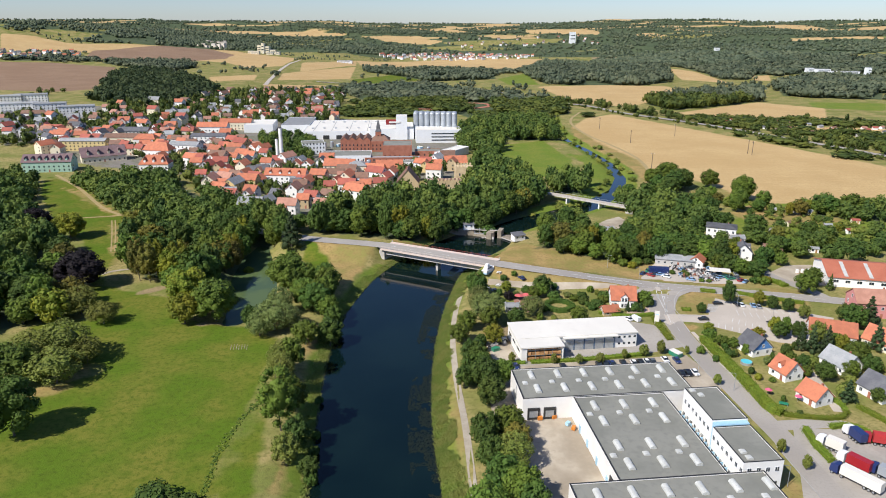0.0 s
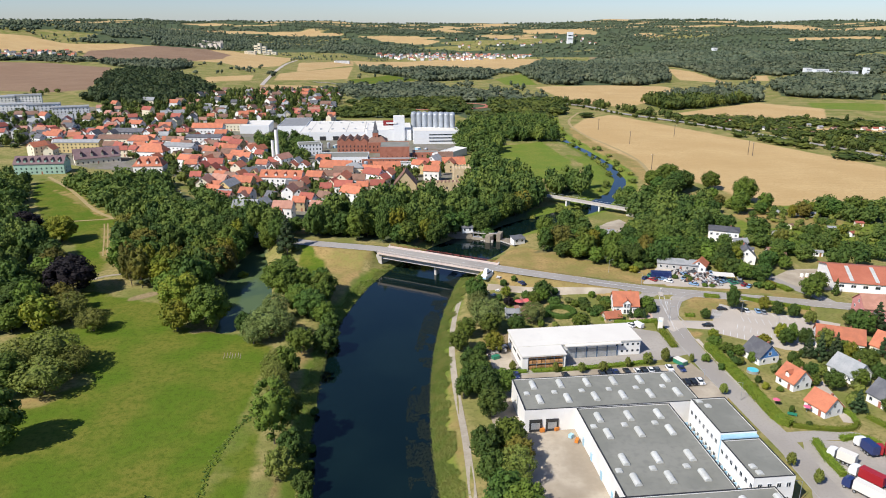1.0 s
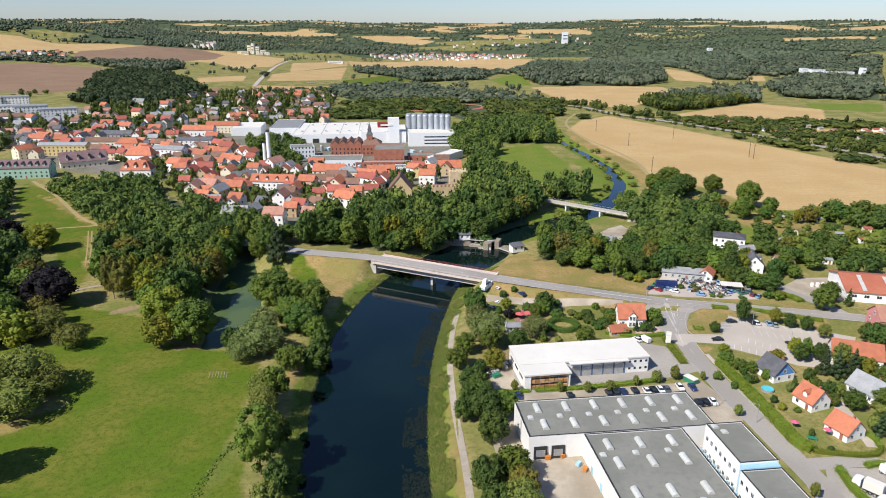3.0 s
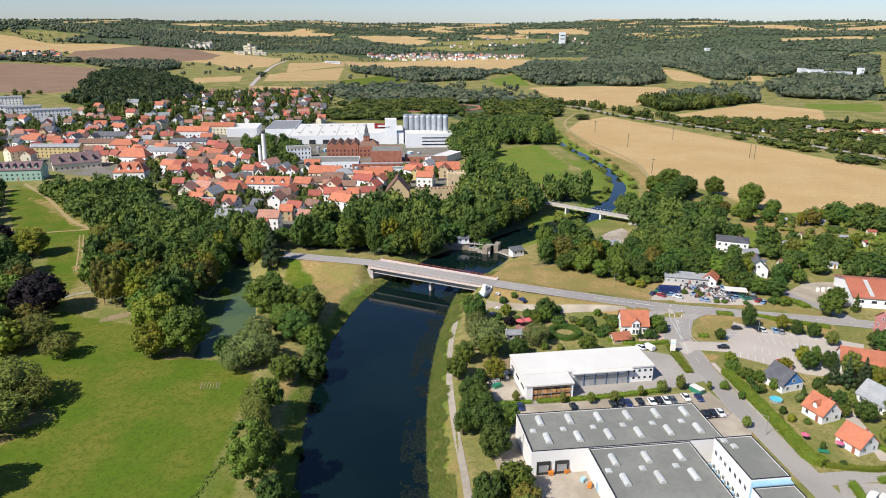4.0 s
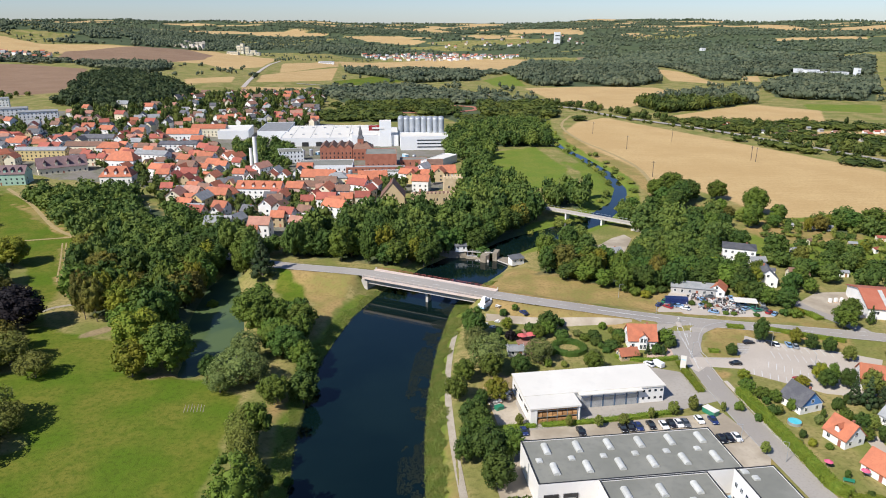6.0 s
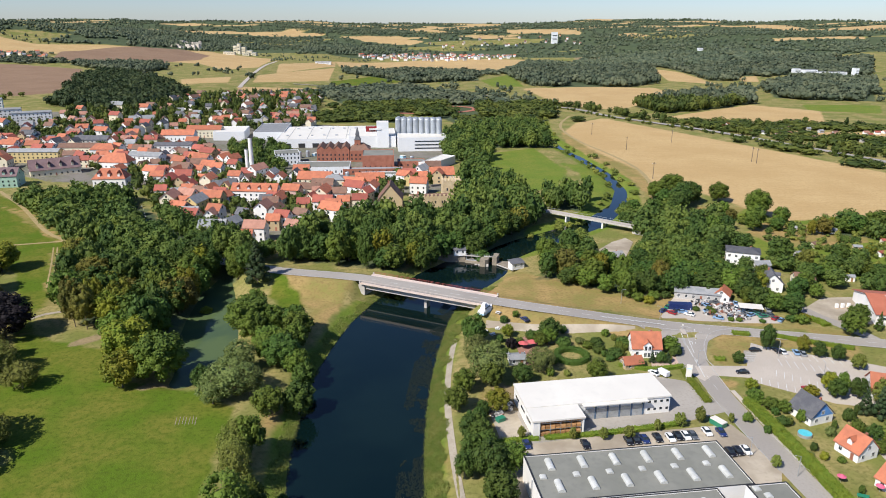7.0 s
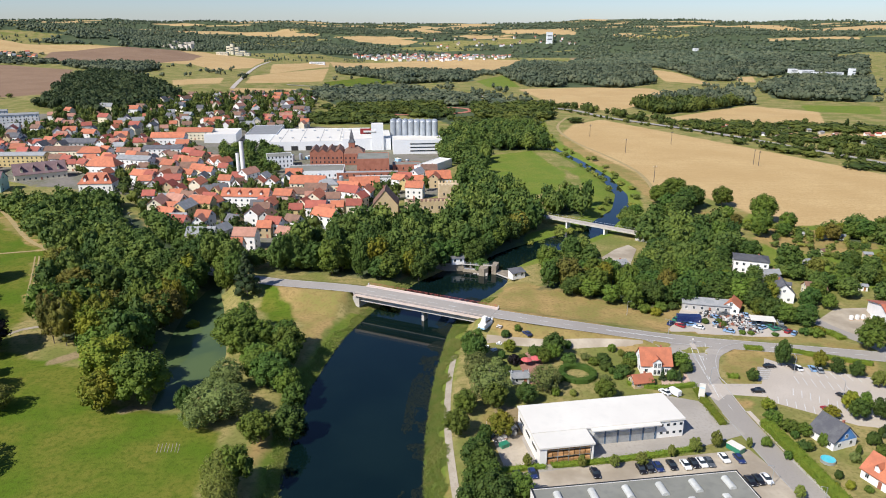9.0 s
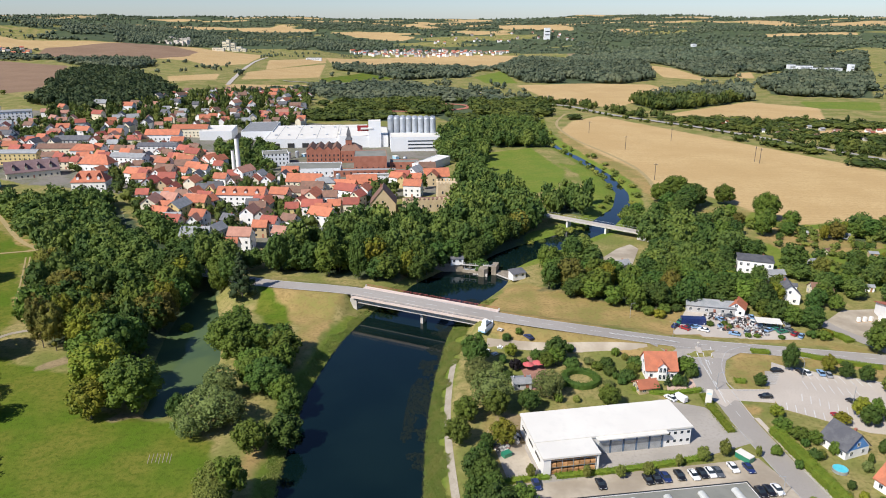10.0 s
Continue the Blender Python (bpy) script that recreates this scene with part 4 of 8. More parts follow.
def hedge(line, width, height, leaf="hedge", label="clipped green hedge along the road"):
    """A clipped hedge: a body with an uneven skin of leaves."""
    rng = np.random.default_rng(int(abs(line[0][0] * 10)))
    p = smooth_line(line, 1.0)
    z = land(*p[:, :2].T)
    d = np.gradient(p[:, :2], axis=0)
    d /= np.hypot(*d.T)[:, None] + 1e-9
    nrm = np.stack([d[:, 1], -d[:, 0]], -1)
    g = Geo()
    n = len(p)
    ring = [(-0.46, -0.2), (-0.46, 0.85), (-0.3, 0.95), (0.3, 0.95), (0.46, 0.85), (0.46, -0.2)]
    k = len(ring)
    for i in range(n):
        wob = 1 + 0.10 * rng.standard_normal()
        g.v += [(p[i, 0] + nrm[i, 0] * a * width * wob, p[i, 1] + nrm[i, 1] * a * width * wob, z[i] + b * height * (1 + 0.04 * rng.standard_normal())) for a, b in ring]
    g.f += [(i * k + j, i * k + j + 1, (i + 1) * k + j + 1, (i + 1) * k + j) for i in range(n - 1) for j in range(k - 1)]
    g.f += [tuple(range(k)), tuple(range((n - 1) * k + k - 1, (n - 1) * k - 1, -1))]
    m = int(120 * n * (height + width) / 2.5)
    i = rng.integers(0, n, m)
    side = rng.uniform(-1, 1, m)
    top = rng.random(m) < 0.5
    off = np.where(top, side * 0.46, np.sign(side) * 0.48)[:, None] * width * nrm[i]
    c = np.stack([p[i, 0] + off[:, 0] + rng.normal(0, 0.3, m), p[i, 1] + off[:, 1] + rng.normal(0, 0.3, m),
                  z[i] + height * np.where(top, 0.97, rng.uniform(0.05, 0.95, m)) + rng.normal(0, 0.07, m)], -1)
    u = unit(rng.standard_normal((m, 3))) * 0.13
    v = unit(np.cross(u, rng.standard_normal((m, 3)))) * 0.13
    blades = np.stack([c - u, c - v, c + u, c + v], 1).reshape(-1, 3)
    start = len(g.v)
    g.v += [tuple(q) for q in blades]
    g.f += [(start + 4 * j, start + 4 * j + 1, start + 4 * j + 2, start + 4 * j + 3) for j in range(m)]
    return solid("hedge", g, LEAF[leaf], label, "hedge")


# ---------- houses ----------
def gable_wall(w, d, h, rise):
    g = Geo()
    a, b = w / 2, d / 2
    g.add([(-a, -b, -0.6), (a, -b, -0.6), (a, b, -0.6), (-a, b, -0.6), (-a, -b, h), (a, -b, h), (a, b, h), (-a, b, h), (-a, 0, h + rise), (a, 0, h + rise)],
          [(0, 1, 5, 4), (2, 3, 7, 6), (1, 2, 6, 9, 5), (3, 0, 4, 8, 7), (3, 2, 1, 0)])
    return g


def gable_roof(w, d, h, rise, over=0.45, thick=0.22, hip=0.0):
    """Two sloping slabs that meet at the ridge; hip pulls in the ridge's ends."""
    g = Geo()
    a, b = w / 2 + over, d / 2 + over
    drop = over * rise / (d / 2)
    lift = 0.03
    for s in (-1, 1):
        low = [(-a, s * b, h - drop + lift), (a, s * b, h - drop + lift), (a - hip, 0, h + rise + lift), (-a + hip, 0, h + rise + lift)]
        high = [(x, y, z + thick) for x, y, z in low]
        order = [(0, 1, 2, 3), (7, 6, 5, 4), (0, 4, 5, 1), (1, 5, 6, 2), (2, 6, 7, 3), (3, 7, 4, 0)]
        g.add(low + high, [q if s > 0 else q[::-1] for q in order])
    if hip:
        for s in (-1, 1):
            g.add([(s * a, -b, h - drop + thick), (s * a, b, h - drop + thick), (s * (a - hip), 0, h + rise + thick)], [(0, 1, 2) if s > 0 else (2, 1, 0)])
    return g


def window_mesh(w, h, frame=True):
    """A pane in a frame, facing -y, set on the wall plane y = 0."""
    pane = Geo().box(0, -0.015, 0, w, 0.05, h).mesh("pane", GLASS)
    if not frame:
        return pane, None
    g = Geo()
    for x, z, sx, sz in ((-w / 2, 0, 0.12, h), (w / 2, 0, 0.12, h), (0, -0.06, w + 0.12, 0.12), (0, h - 0.06, w + 0.12, 0.12), (0, 0, 0.06, h)):
        g.box(x, -0.03, z, sx, 0.08, sz)
    return pane, g.mesh("window", FRAME)


WINDOW_LITTLE = window_mesh(0.8, 0.75)
WINDOW_SMALL, WINDOW_TALL, WINDOW_WIDE = window_mesh(1.1, 1.3), window_mesh(1.0, 1.7), window_mesh(2.0, 1.3)


def window(parent, x, y, z, turn, kind=None, plain=False):
    """A window under a thing; turn in degrees, 0 faces -y."""
    pane, frame = kind or WINDOW_SMALL
    if plain:
        ob = part("window", pane, GLASS, parent)
        ob.matrix_basis = pose(x, y, z, 0, 0, turn)
        return ob
    ob = part("window", frame, FRAME, parent)
    ob.matrix_basis = pose(x, y, z, 0, 0, turn)
    part("pane", pane, GLASS, ob)
    return ob


def house(m, w, d, h, rise, wall, roof, label, plain=True, hip=0.0, dormers=0, group="", name="house", gable_windows=True, detail=1, two_sides=True):
    """A house with its ridge along x, on its base centre."""
    ob = thing(name, m, label, "house", group)
    part("wall", gable_wall(w, d, h, rise if not hip else 0.01), wall, ob)
    top = part("roof", gable_roof(w, d, h, rise, hip=hip), roof, ob)
    chimney = Geo().box(w * 0.22, d * 0.1, h + rise * 0.5, 0.6, 0.6, rise * 0.5 + 0.5)
    part("chimney", chimney, BRICK, top)
    for i in range(dormers):
        x = (i - (dormers - 1) / 2) * w / (dormers + 0.3)
        g = Geo().box(x, -d * 0.30, h + rise * 0.12, 1.5, d * 0.25, rise * 0.42)
        q = part("dormer", g, wall, top)
        g = Geo()
        for s in (-1, 1):
            g.add([(x, -d * 0.46, h + rise * 0.80), (x, -d * 0.08, h + rise * 0.80), (x + s * 1.0, -d * 0.08, h + rise * 0.5), (x + s * 1.0, -d * 0.46, h + rise * 0.5),
                   (x, -d * 0.46, h + rise * 0.86), (x, -d * 0.08, h + rise * 0.86), (x + s * 1.0, -d * 0.08, h + rise * 0.56), (x + s * 1.0, -d * 0.46, h + rise * 0.56)],
                  [(0, 1, 2, 3), (7, 6, 5, 4), (0, 3, 7, 4), (1, 5, 6, 2), (3, 2, 6, 7)])
        part("dormer_roof", g, roof, top)
    floors = max(1, int(h / 2.8))
    for k in range(floors):
        z = 0.9 + k * 2.8
        count = max(2, int(w / (3.0 if two_sides else 3.6)))
        for i in range(count):
            x = (i + 0.5) / count * w - w / 2
            if k == 0 and i == count // 2:
                part("door", Geo().box(x, -d / 2 - 0.02, 0, 1.05, 0.08, 2.1), BRICK, ob, "dark wooden front door")
            else:
                window(ob, x, -d / 2, z, 0, plain=plain)
            if two_sides:
                window(ob, -x, d / 2, z, 180, plain=plain)
        for s, turn in ((-1, -90), (1, 90)):
            for y in (-d / 4, d / 4) if two_sides else (-d / 5,):
                window(ob, s * w / 2, y, z, turn, plain=plain)
    if gable_windows and not hip:
        for s, turn in ((-1, -90), (1, 90)):
            window(ob, s * w / 2, 0, h + 0.4, turn, plain=plain)
    return ob


# ---------- vehicles ----------
def paint(name, a):
    return surface("paint " + name, a, a, 1.0, 0.3, 0.0, vary=0.0, c=a)


CAR_PAINTS = {"black": paint("black", (0.012, 0.012, 0.015)), "white": paint("white", (0.75, 0.75, 0.74)), "blue": paint("blue", (0.02, 0.035, 0.12)),
              "silver": paint("silver", (0.30, 0.32, 0.34)), "red": paint("red", (0.32, 0.02, 0.025)), "grey": paint("grey", (0.09, 0.10, 0.11)),
              "light blue": paint("light blue", (0.22, 0.36, 0.55)), "green": paint("green", (0.03, 0.20, 0.12))}
car_models = {}


def shell(profile, width, tuck=0.1):
    """A body from a side profile (x, z), drawn in towards its sides."""
    g = Geo()
    n = len(profile)
    half = width / 2
    rows = [(-half, 1.0), (-half + tuck, 1.0), (half - tuck, 1.0), (half, 1.0)]
    cx, cz = sum(p[0] for p in profile) / n, sum(p[1] for p in profile) / n
    vs = []
    for j, (y, _) in enumerate(rows):
        k = 0.95 if j in (0, 3) else 1.0
        vs += [(cx + (x - cx) * k, y, cz + (z - cz) * k) for x, z in profile]
    fs = [tuple(range(n - 1, -1, -1)), tuple(range(3 * n, 4 * n))]
    for j in range(3):
        fs += [(j * n + i, j * n + (i + 1) % n, (j + 1) * n + (i + 1) % n, (j + 1) * n + i) for i in range(n)]
    return g.add(vs, [q[::-1] for q in fs])


def wheels(ob, xs, half, r=0.32, w=0.22):
    me = Geo().tube((0, -w / 2, 0), (0, w / 2, 0), r, n=12).mesh("tyre", RUBBER)
    rim = Geo().tube((0, -w / 2 - 0.01, 0), (0, w / 2 + 0.01, 0), r * 0.62, n=10).mesh("rim", STEEL)
    for x in xs:
        for s in (-1, 1):
            q = part("wheel", me, RUBBER, ob)
            q.matrix_basis = pose(x, s * half, r)
            part("rim", rim, STEEL, q)


def car(x, y, turn, colour="black", kind="car", where="parked in a bay", z=None):
    key = (colour, kind)
    if key not in car_models:
        ob = thing(kind, pose(0, 0, 0), "", "car")
        if kind == "van":
            body = [(-2.6, 0.35), (2.5, 0.35), (2.62, 0.9), (2.1, 1.15), (1.5, 1.95), (-2.6, 2.0)]
            glass = [(1.62, 1.86), (2.14, 1.16), (1.2, 1.16), (1.2, 1.86)]
            lamp = 0.75
        else:
            body = [(-2.2, 0.32), (2.15, 0.32), (2.22, 0.62), (2.05, 0.78), (1.0, 0.93), (-1.75, 0.98), (-2.2, 0.92)]
            glass = [(1.05, 0.92), (0.35, 1.40), (-1.15, 1.44), (-1.95, 0.96)]
            lamp = 0.66
        part("body", shell(body, 1.8 if kind == "car" else 1.95), CAR_PAINTS[colour], ob)
        part("window", shell(glass, 1.62 if kind == "car" else 1.97, 0.14 if kind == "car" else 0.02), GLASS, ob, "dark tinted windows")
        if kind == "car":
            part("roof", Geo().box(-0.4, 0, 1.40, 1.45, 1.24, 0.07, 0, 0.92), CAR_PAINTS[colour], ob)
        for s in (-1, 1):
            part("headlight", Geo().box(2.12 if kind == "car" else 2.56, s * 0.62, lamp - 0.08, 0.14, 0.36, 0.14), FRAME, ob)
            part("tail_light", Geo().box(-2.15 if kind == "car" else -2.58, s * 0.66, lamp, 0.1, 0.28, 0.16), RED_RAIL, ob)
        wheels(ob, (-1.35, 1.35), 0.80)
        car_models[key] = made = ob
    else:
        made = copy_thing(car_models[key], pose(0, 0, 0))
    if z is None:
        z = max(0.06, float(land(np.array([x]), np.array([y]))[0]) + 0.04)
    made.matrix_basis = pose(x, y, z, 0, 0, turn) @ Matrix.Diagonal((0.93, 0.95, 0.95, 1))
    return tagged(made, f"{colour} {'delivery van' if kind == 'van' else 'passenger car'} {where}", kind, where)


def lorry(x, y, turn, cab, box, length, label, z=0.07):
    ob = thing("lorry", pose(x, y, z, 0, 0, turn) @ Matrix.Diagonal((0.9, 0.9, 0.9, 1)), label, "lorry")
    c = part("cab", shell([(0, 0.7), (2.3, 0.7), (2.35, 1.6), (2.1, 3.0), (1.2, 3.4), (0, 3.4)], 2.45, 0.15), cab, ob)
    part("windscreen", Geo().add([(2.37, -1.05, 1.75), (2.37, 1.05, 1.75), (2.16, 1.0, 2.85), (2.16, -1.0, 2.85)], [(0, 1, 2, 3)]), GLASS, c)
    part("chassis", Geo().box(-length / 2 + 0.6, 0, 0.8, length + 1, 0.9, 0.3), BLACK, ob)
    part("trailer", Geo().box(-length / 2 - 0.5, 0, 1.15, length, 2.5, 2.75, 0, 0.985), box, ob)
    wheels(ob, (1.5, -1.2, -length + 1.2, -length + 2.4, -length + 3.6), 1.05, 0.5, 0.3)
    return ob


# ---------- paved areas ----------
T6 = radians(6.0)
T7 = radians(7.6)


def local(origin, turn, u, v):
    c, s = math.cos(turn), math.sin(turn)
    return origin[0] + c * u - s * v, origin[1] + s * u + c * v


HALL, STORE = (21.5, 193.8), (24.1, 232.4)
yard("yard", [local(HALL, T6, u, v) for u, v in ((-7, -100), (14, -100), (57, -100), (57, -22), (69, -3), (66, 17), (-5, 15.5), (-8, -10))], YARD, "dusty pale concrete yard round the grey-roofed halls")
yard("yard", [local(STORE, T7, u, v) for u, v in ((-1, -23.2), (40, -21), (62, -16), (62, -13), (58, 3), (47, 9.5), (38, 8), (4, 4.5), (-1, -8))], TARMAC, "grey asphalt forecourt of the white-roofed store", lift=0.06)
yard("yard", [local(STORE, T7, u, v) for u, v in ((-9, -21), (-1.2, -21), (-0.2, -6), (-9, -4))], YARD, "pale sandy yard beside the store", lift=0.04)
yard("car_park", [(104.8, 250.7), (115.4, 270.5), (120.4, 265.5), (145.1, 255.4), (154.5, 250), (136.1, 224.6), (122.4, 228.0), (111, 236.4), (103.8, 241.6), (104.2, 246.4)], PAVING, "pale paved supermarket car park with white bays", "car park")
yard("pavement", [(86.8, 253.6), (107.2, 252.7), (103.6, 244.7), (91.8, 246.6), (87.6, 242.9), (85.3, 246.8)], PAVING, "paved entry of the car park", "pavement", 0.07)
yard("yard", [(150, 300.2), (165.1, 312.6), (183.8, 313.5), (203, 304.3), (188.2, 284.8), (165.8, 285.8), (153.7, 290.1)], YARD, "pale gravel yard of the builders merchant")
yard("yard", [(89.3, 292.9), (103.8, 317), (127.3, 310.3), (135.1, 287.1), (118.7, 287.8)], PAVING, "oil-stained yard of the scrap dealer")
yard("yard", [(86.8, 380.5), (97.1, 393.3), (105.9, 400.3), (108, 392.8), (93.8, 360.2), (83.4, 360.7)], YARD, "pale concrete yard by the river")
yard("yard", [(29.4, 272.2), (34.7, 279), (39.6, 278.7), (35.8, 255.1), (30.9, 255.3)], surface("red paving", (0.30, 0.15, 0.11), (0.36, 0.19, 0.14), 0.5), "red brick terrace in a garden", "terrace")
yard("yard", [(74.5, 256.9), (86, 262), (84.8, 253), (72.4, 248.4)], surface("rose paving", (0.46, 0.32, 0.25), (0.52, 0.38, 0.30), 0.5), "rose-coloured paved house drive", "drive")
yard("yard", [(100.5, 171.7), (110.8, 171.4), (116.1, 172.3), (120.1, 169.4), (129.5, 145.5), (111.7, 120.6), (80, 120.7), (91, 147.8)], TARMAC, "asphalt lorry yard with parked trucks", lift=0.03)


# ---------- road bridge ----------
def road_bridge():
    a, b = Vector((-27, 327)), Vector((23, 301.6))
    ob = thing("road_bridge", pose(0, 0, 0), "concrete road bridge with red railings over the river", "bridge")
    d = (b - a).normalized()
    n = Vector((d.y, -d.x))
    turn = math.atan2(d.y, d.x)
    mid, length = (a + b) / 2, (b - a).length
    part("deck", Geo().box(mid.x, mid.y, 3.5, length + 3, 9.0, 1.35, turn), CONCRETE, ob)
    for s in (-3.4, 0, 3.4):
        q = mid + n * s
        part("girder", Geo().box(q.x, q.y, 1.75, length, 0.9, 1.77, turn), CONCRETE, ob)
    part("carriageway", Geo().box(mid.x, mid.y, 4.85, length + 3, 7.6, 0.19, turn), ASPHALT, ob)
    for s, mat in ((1, ASPHALT), (-1, DECK_WALK)):
        c = mid + n * s * 4.7
        w = 1.8
        part("footway", Geo().box(c.x, c.y, 4.85, length + 3, w, 0.32, turn), mat, ob, "pale rosy concrete footway" if s < 0 else "worn asphalt footway")
        paint_of_rail = RED_RAIL if s < 0 else DECK_WALK
        e = mid + n * s * 5.72
        part("fascia", Geo().box(e.x, e.y, 4.3, length + 3, 0.25, 1.0, turn), DECK_WALK, ob)
        rail = part("railing", Geo().box(e.x, e.y, 6.15, length + 2, 0.09, 0.09, turn).box(e.x, e.y, 5.72, length + 2, 0.05, 0.05, turn), paint_of_rail, ob)
        g = Geo().box(0, 0, 0, 0.07, 0.07, 0.95).mesh("post", paint_of_rail)
        for i in range(27):
            p = a + d * (i * length / 26) + n * s * 5.72
            q = part("post", g, paint_of_rail, rail)
            q.matrix_basis = pose(p.x, p.y, 5.25, 0, 0, math.degrees(turn))
    for t in (0.5,):
        p = a + d * length * t
        part("pier", Geo().box(p.x, p.y, -5, 1.1, 3.4, 6.76, turn), CONCRETE, ob)
    for p, s in ((a, -1), (b, 1)):
        c = p + d * s * 1.2
        part("abutment", Geo().box(c.x, c.y, -4.5, 3.0, 9.2, 8.0, turn), CONCRETE, ob)
        for k in (-1, 1):
            e = c + n * k * 5.75
            part("end_post", Geo().box(e.x, e.y, 5.0, 0.5, 0.5, 0.9, turn), CONCRETE, ob)


road_bridge()


def foot_bridge():
    a, b = Vector((65.6, 449.4)), Vector((113.9, 409.9))
    ob = thing("foot_bridge", pose(0, 0, 0), "slender pale concrete bridge over the upper river", "bridge")
    d, mid = (b - a).normalized(), (a + b) / 2
    turn, length = math.atan2(d.y, d.x), (b - a).length
    n = Vector((d.y, -d.x))
    part("deck", Geo().box(mid.x, mid.y, 3.0, length, 5.0, 0.9, turn), CONCRETE, ob)
    part("carriageway", Geo().box(mid.x, mid.y, 3.9, length, 4.2, 0.06, turn), PAVING, ob)
    for s in (-1, 1):
        e = mid + n * s * 2.4
        rail = part("railing", Geo().box(e.x, e.y, 4.9, length, 0.08, 0.08, turn), STEEL, ob)
        g = Geo().box(0, 0, 0, 0.06, 0.06, 1.0).mesh("post", STEEL)
        for i in range(25):
            p = a + d * (i * length / 24) + n * s * 2.4
            part("post", g, STEEL, rail).matrix_basis = pose(p.x, p.y, 3.9, 0, 0, math.degrees(turn))
    for t in (0.33, 0.70):
        p = a + d * length * t
        part("pier", Geo().box(p.x, p.y, -5, 0.9, 4.2, 8.0, turn), WHITE, ob)
    g = Geo().prism(rectangle(a.x - 8 * d.x, a.y - 8 * d.y, 17, 5, turn), -1, 3.9)
    part("ramp", g, CONCRETE, ob)
    c = b + d * 5
    part("ramp", Geo().prism(rectangle(c.x, c.y, 11, 5, turn), -1, 3.7), CONCRETE, ob)


foot_bridge()


# ---------- halls ----------
def flat_block(ob, origin, turn, u0, u1, v0, v1, h, roof=BITUMEN, wall=WHITE, rim=0.35):
    """A block with walls, a sunk roof and a parapet with a dark cap."""
    c = local(origin, turn, (u0 + u1) / 2, (v0 + v1) / 2)
    w, d = u1 - u0, v1 - v0
    part("wall", Geo().box(*c, -0.3, w, d, h + 0.3 - 0.3, turn), wall, ob)
    part("roof", Geo().box(*c, h - 0.3, w - 0.5, d - 0.5, 0.12, turn), roof, ob)
    g, k = Geo(), Geo()
    for u, v, sx, sy in (((u0 + u1) / 2, v0 + 0.15, w, 0.3), ((u0 + u1) / 2, v1 - 0.15, w, 0.3), (u0 + 0.15, (v0 + v1) / 2, 0.3, d - 0.6), (u1 - 0.15, (v0 + v1) / 2, 0.3, d - 0.6)):
        q = local(origin, turn, u, v)
        g.box(*q, h - 0.3, sx, sy, rim, turn)
        k.box(*q, h - 0.3 + rim, sx + 0.06, sy + 0.06, 0.05, turn)
    part("parapet", g, wall, ob)
    part("parapet_cap", k, BLACK, ob)


def skylight_mesh(w, l, h, n=7):
    """A curved dome light on a curb."""
    g = Geo().box(0, 0, 0, w, l, 0.25)
    ring = [(-w / 2 * math.cos(math.pi * i / n), 0.25 + h * math.sin(math.pi * i / n)) for i in range(n + 1)]
    vs = [(x, -l / 2, z) for x, z in ring] + [(x, l / 2, z) for x, z in ring]
    m = n + 1
    return g.add(vs, [(i, i + 1, m + i + 1, m + i) for i in range(n)] + [tuple(range(m)), tuple(range(2 * m - 1, m - 1, -1))])


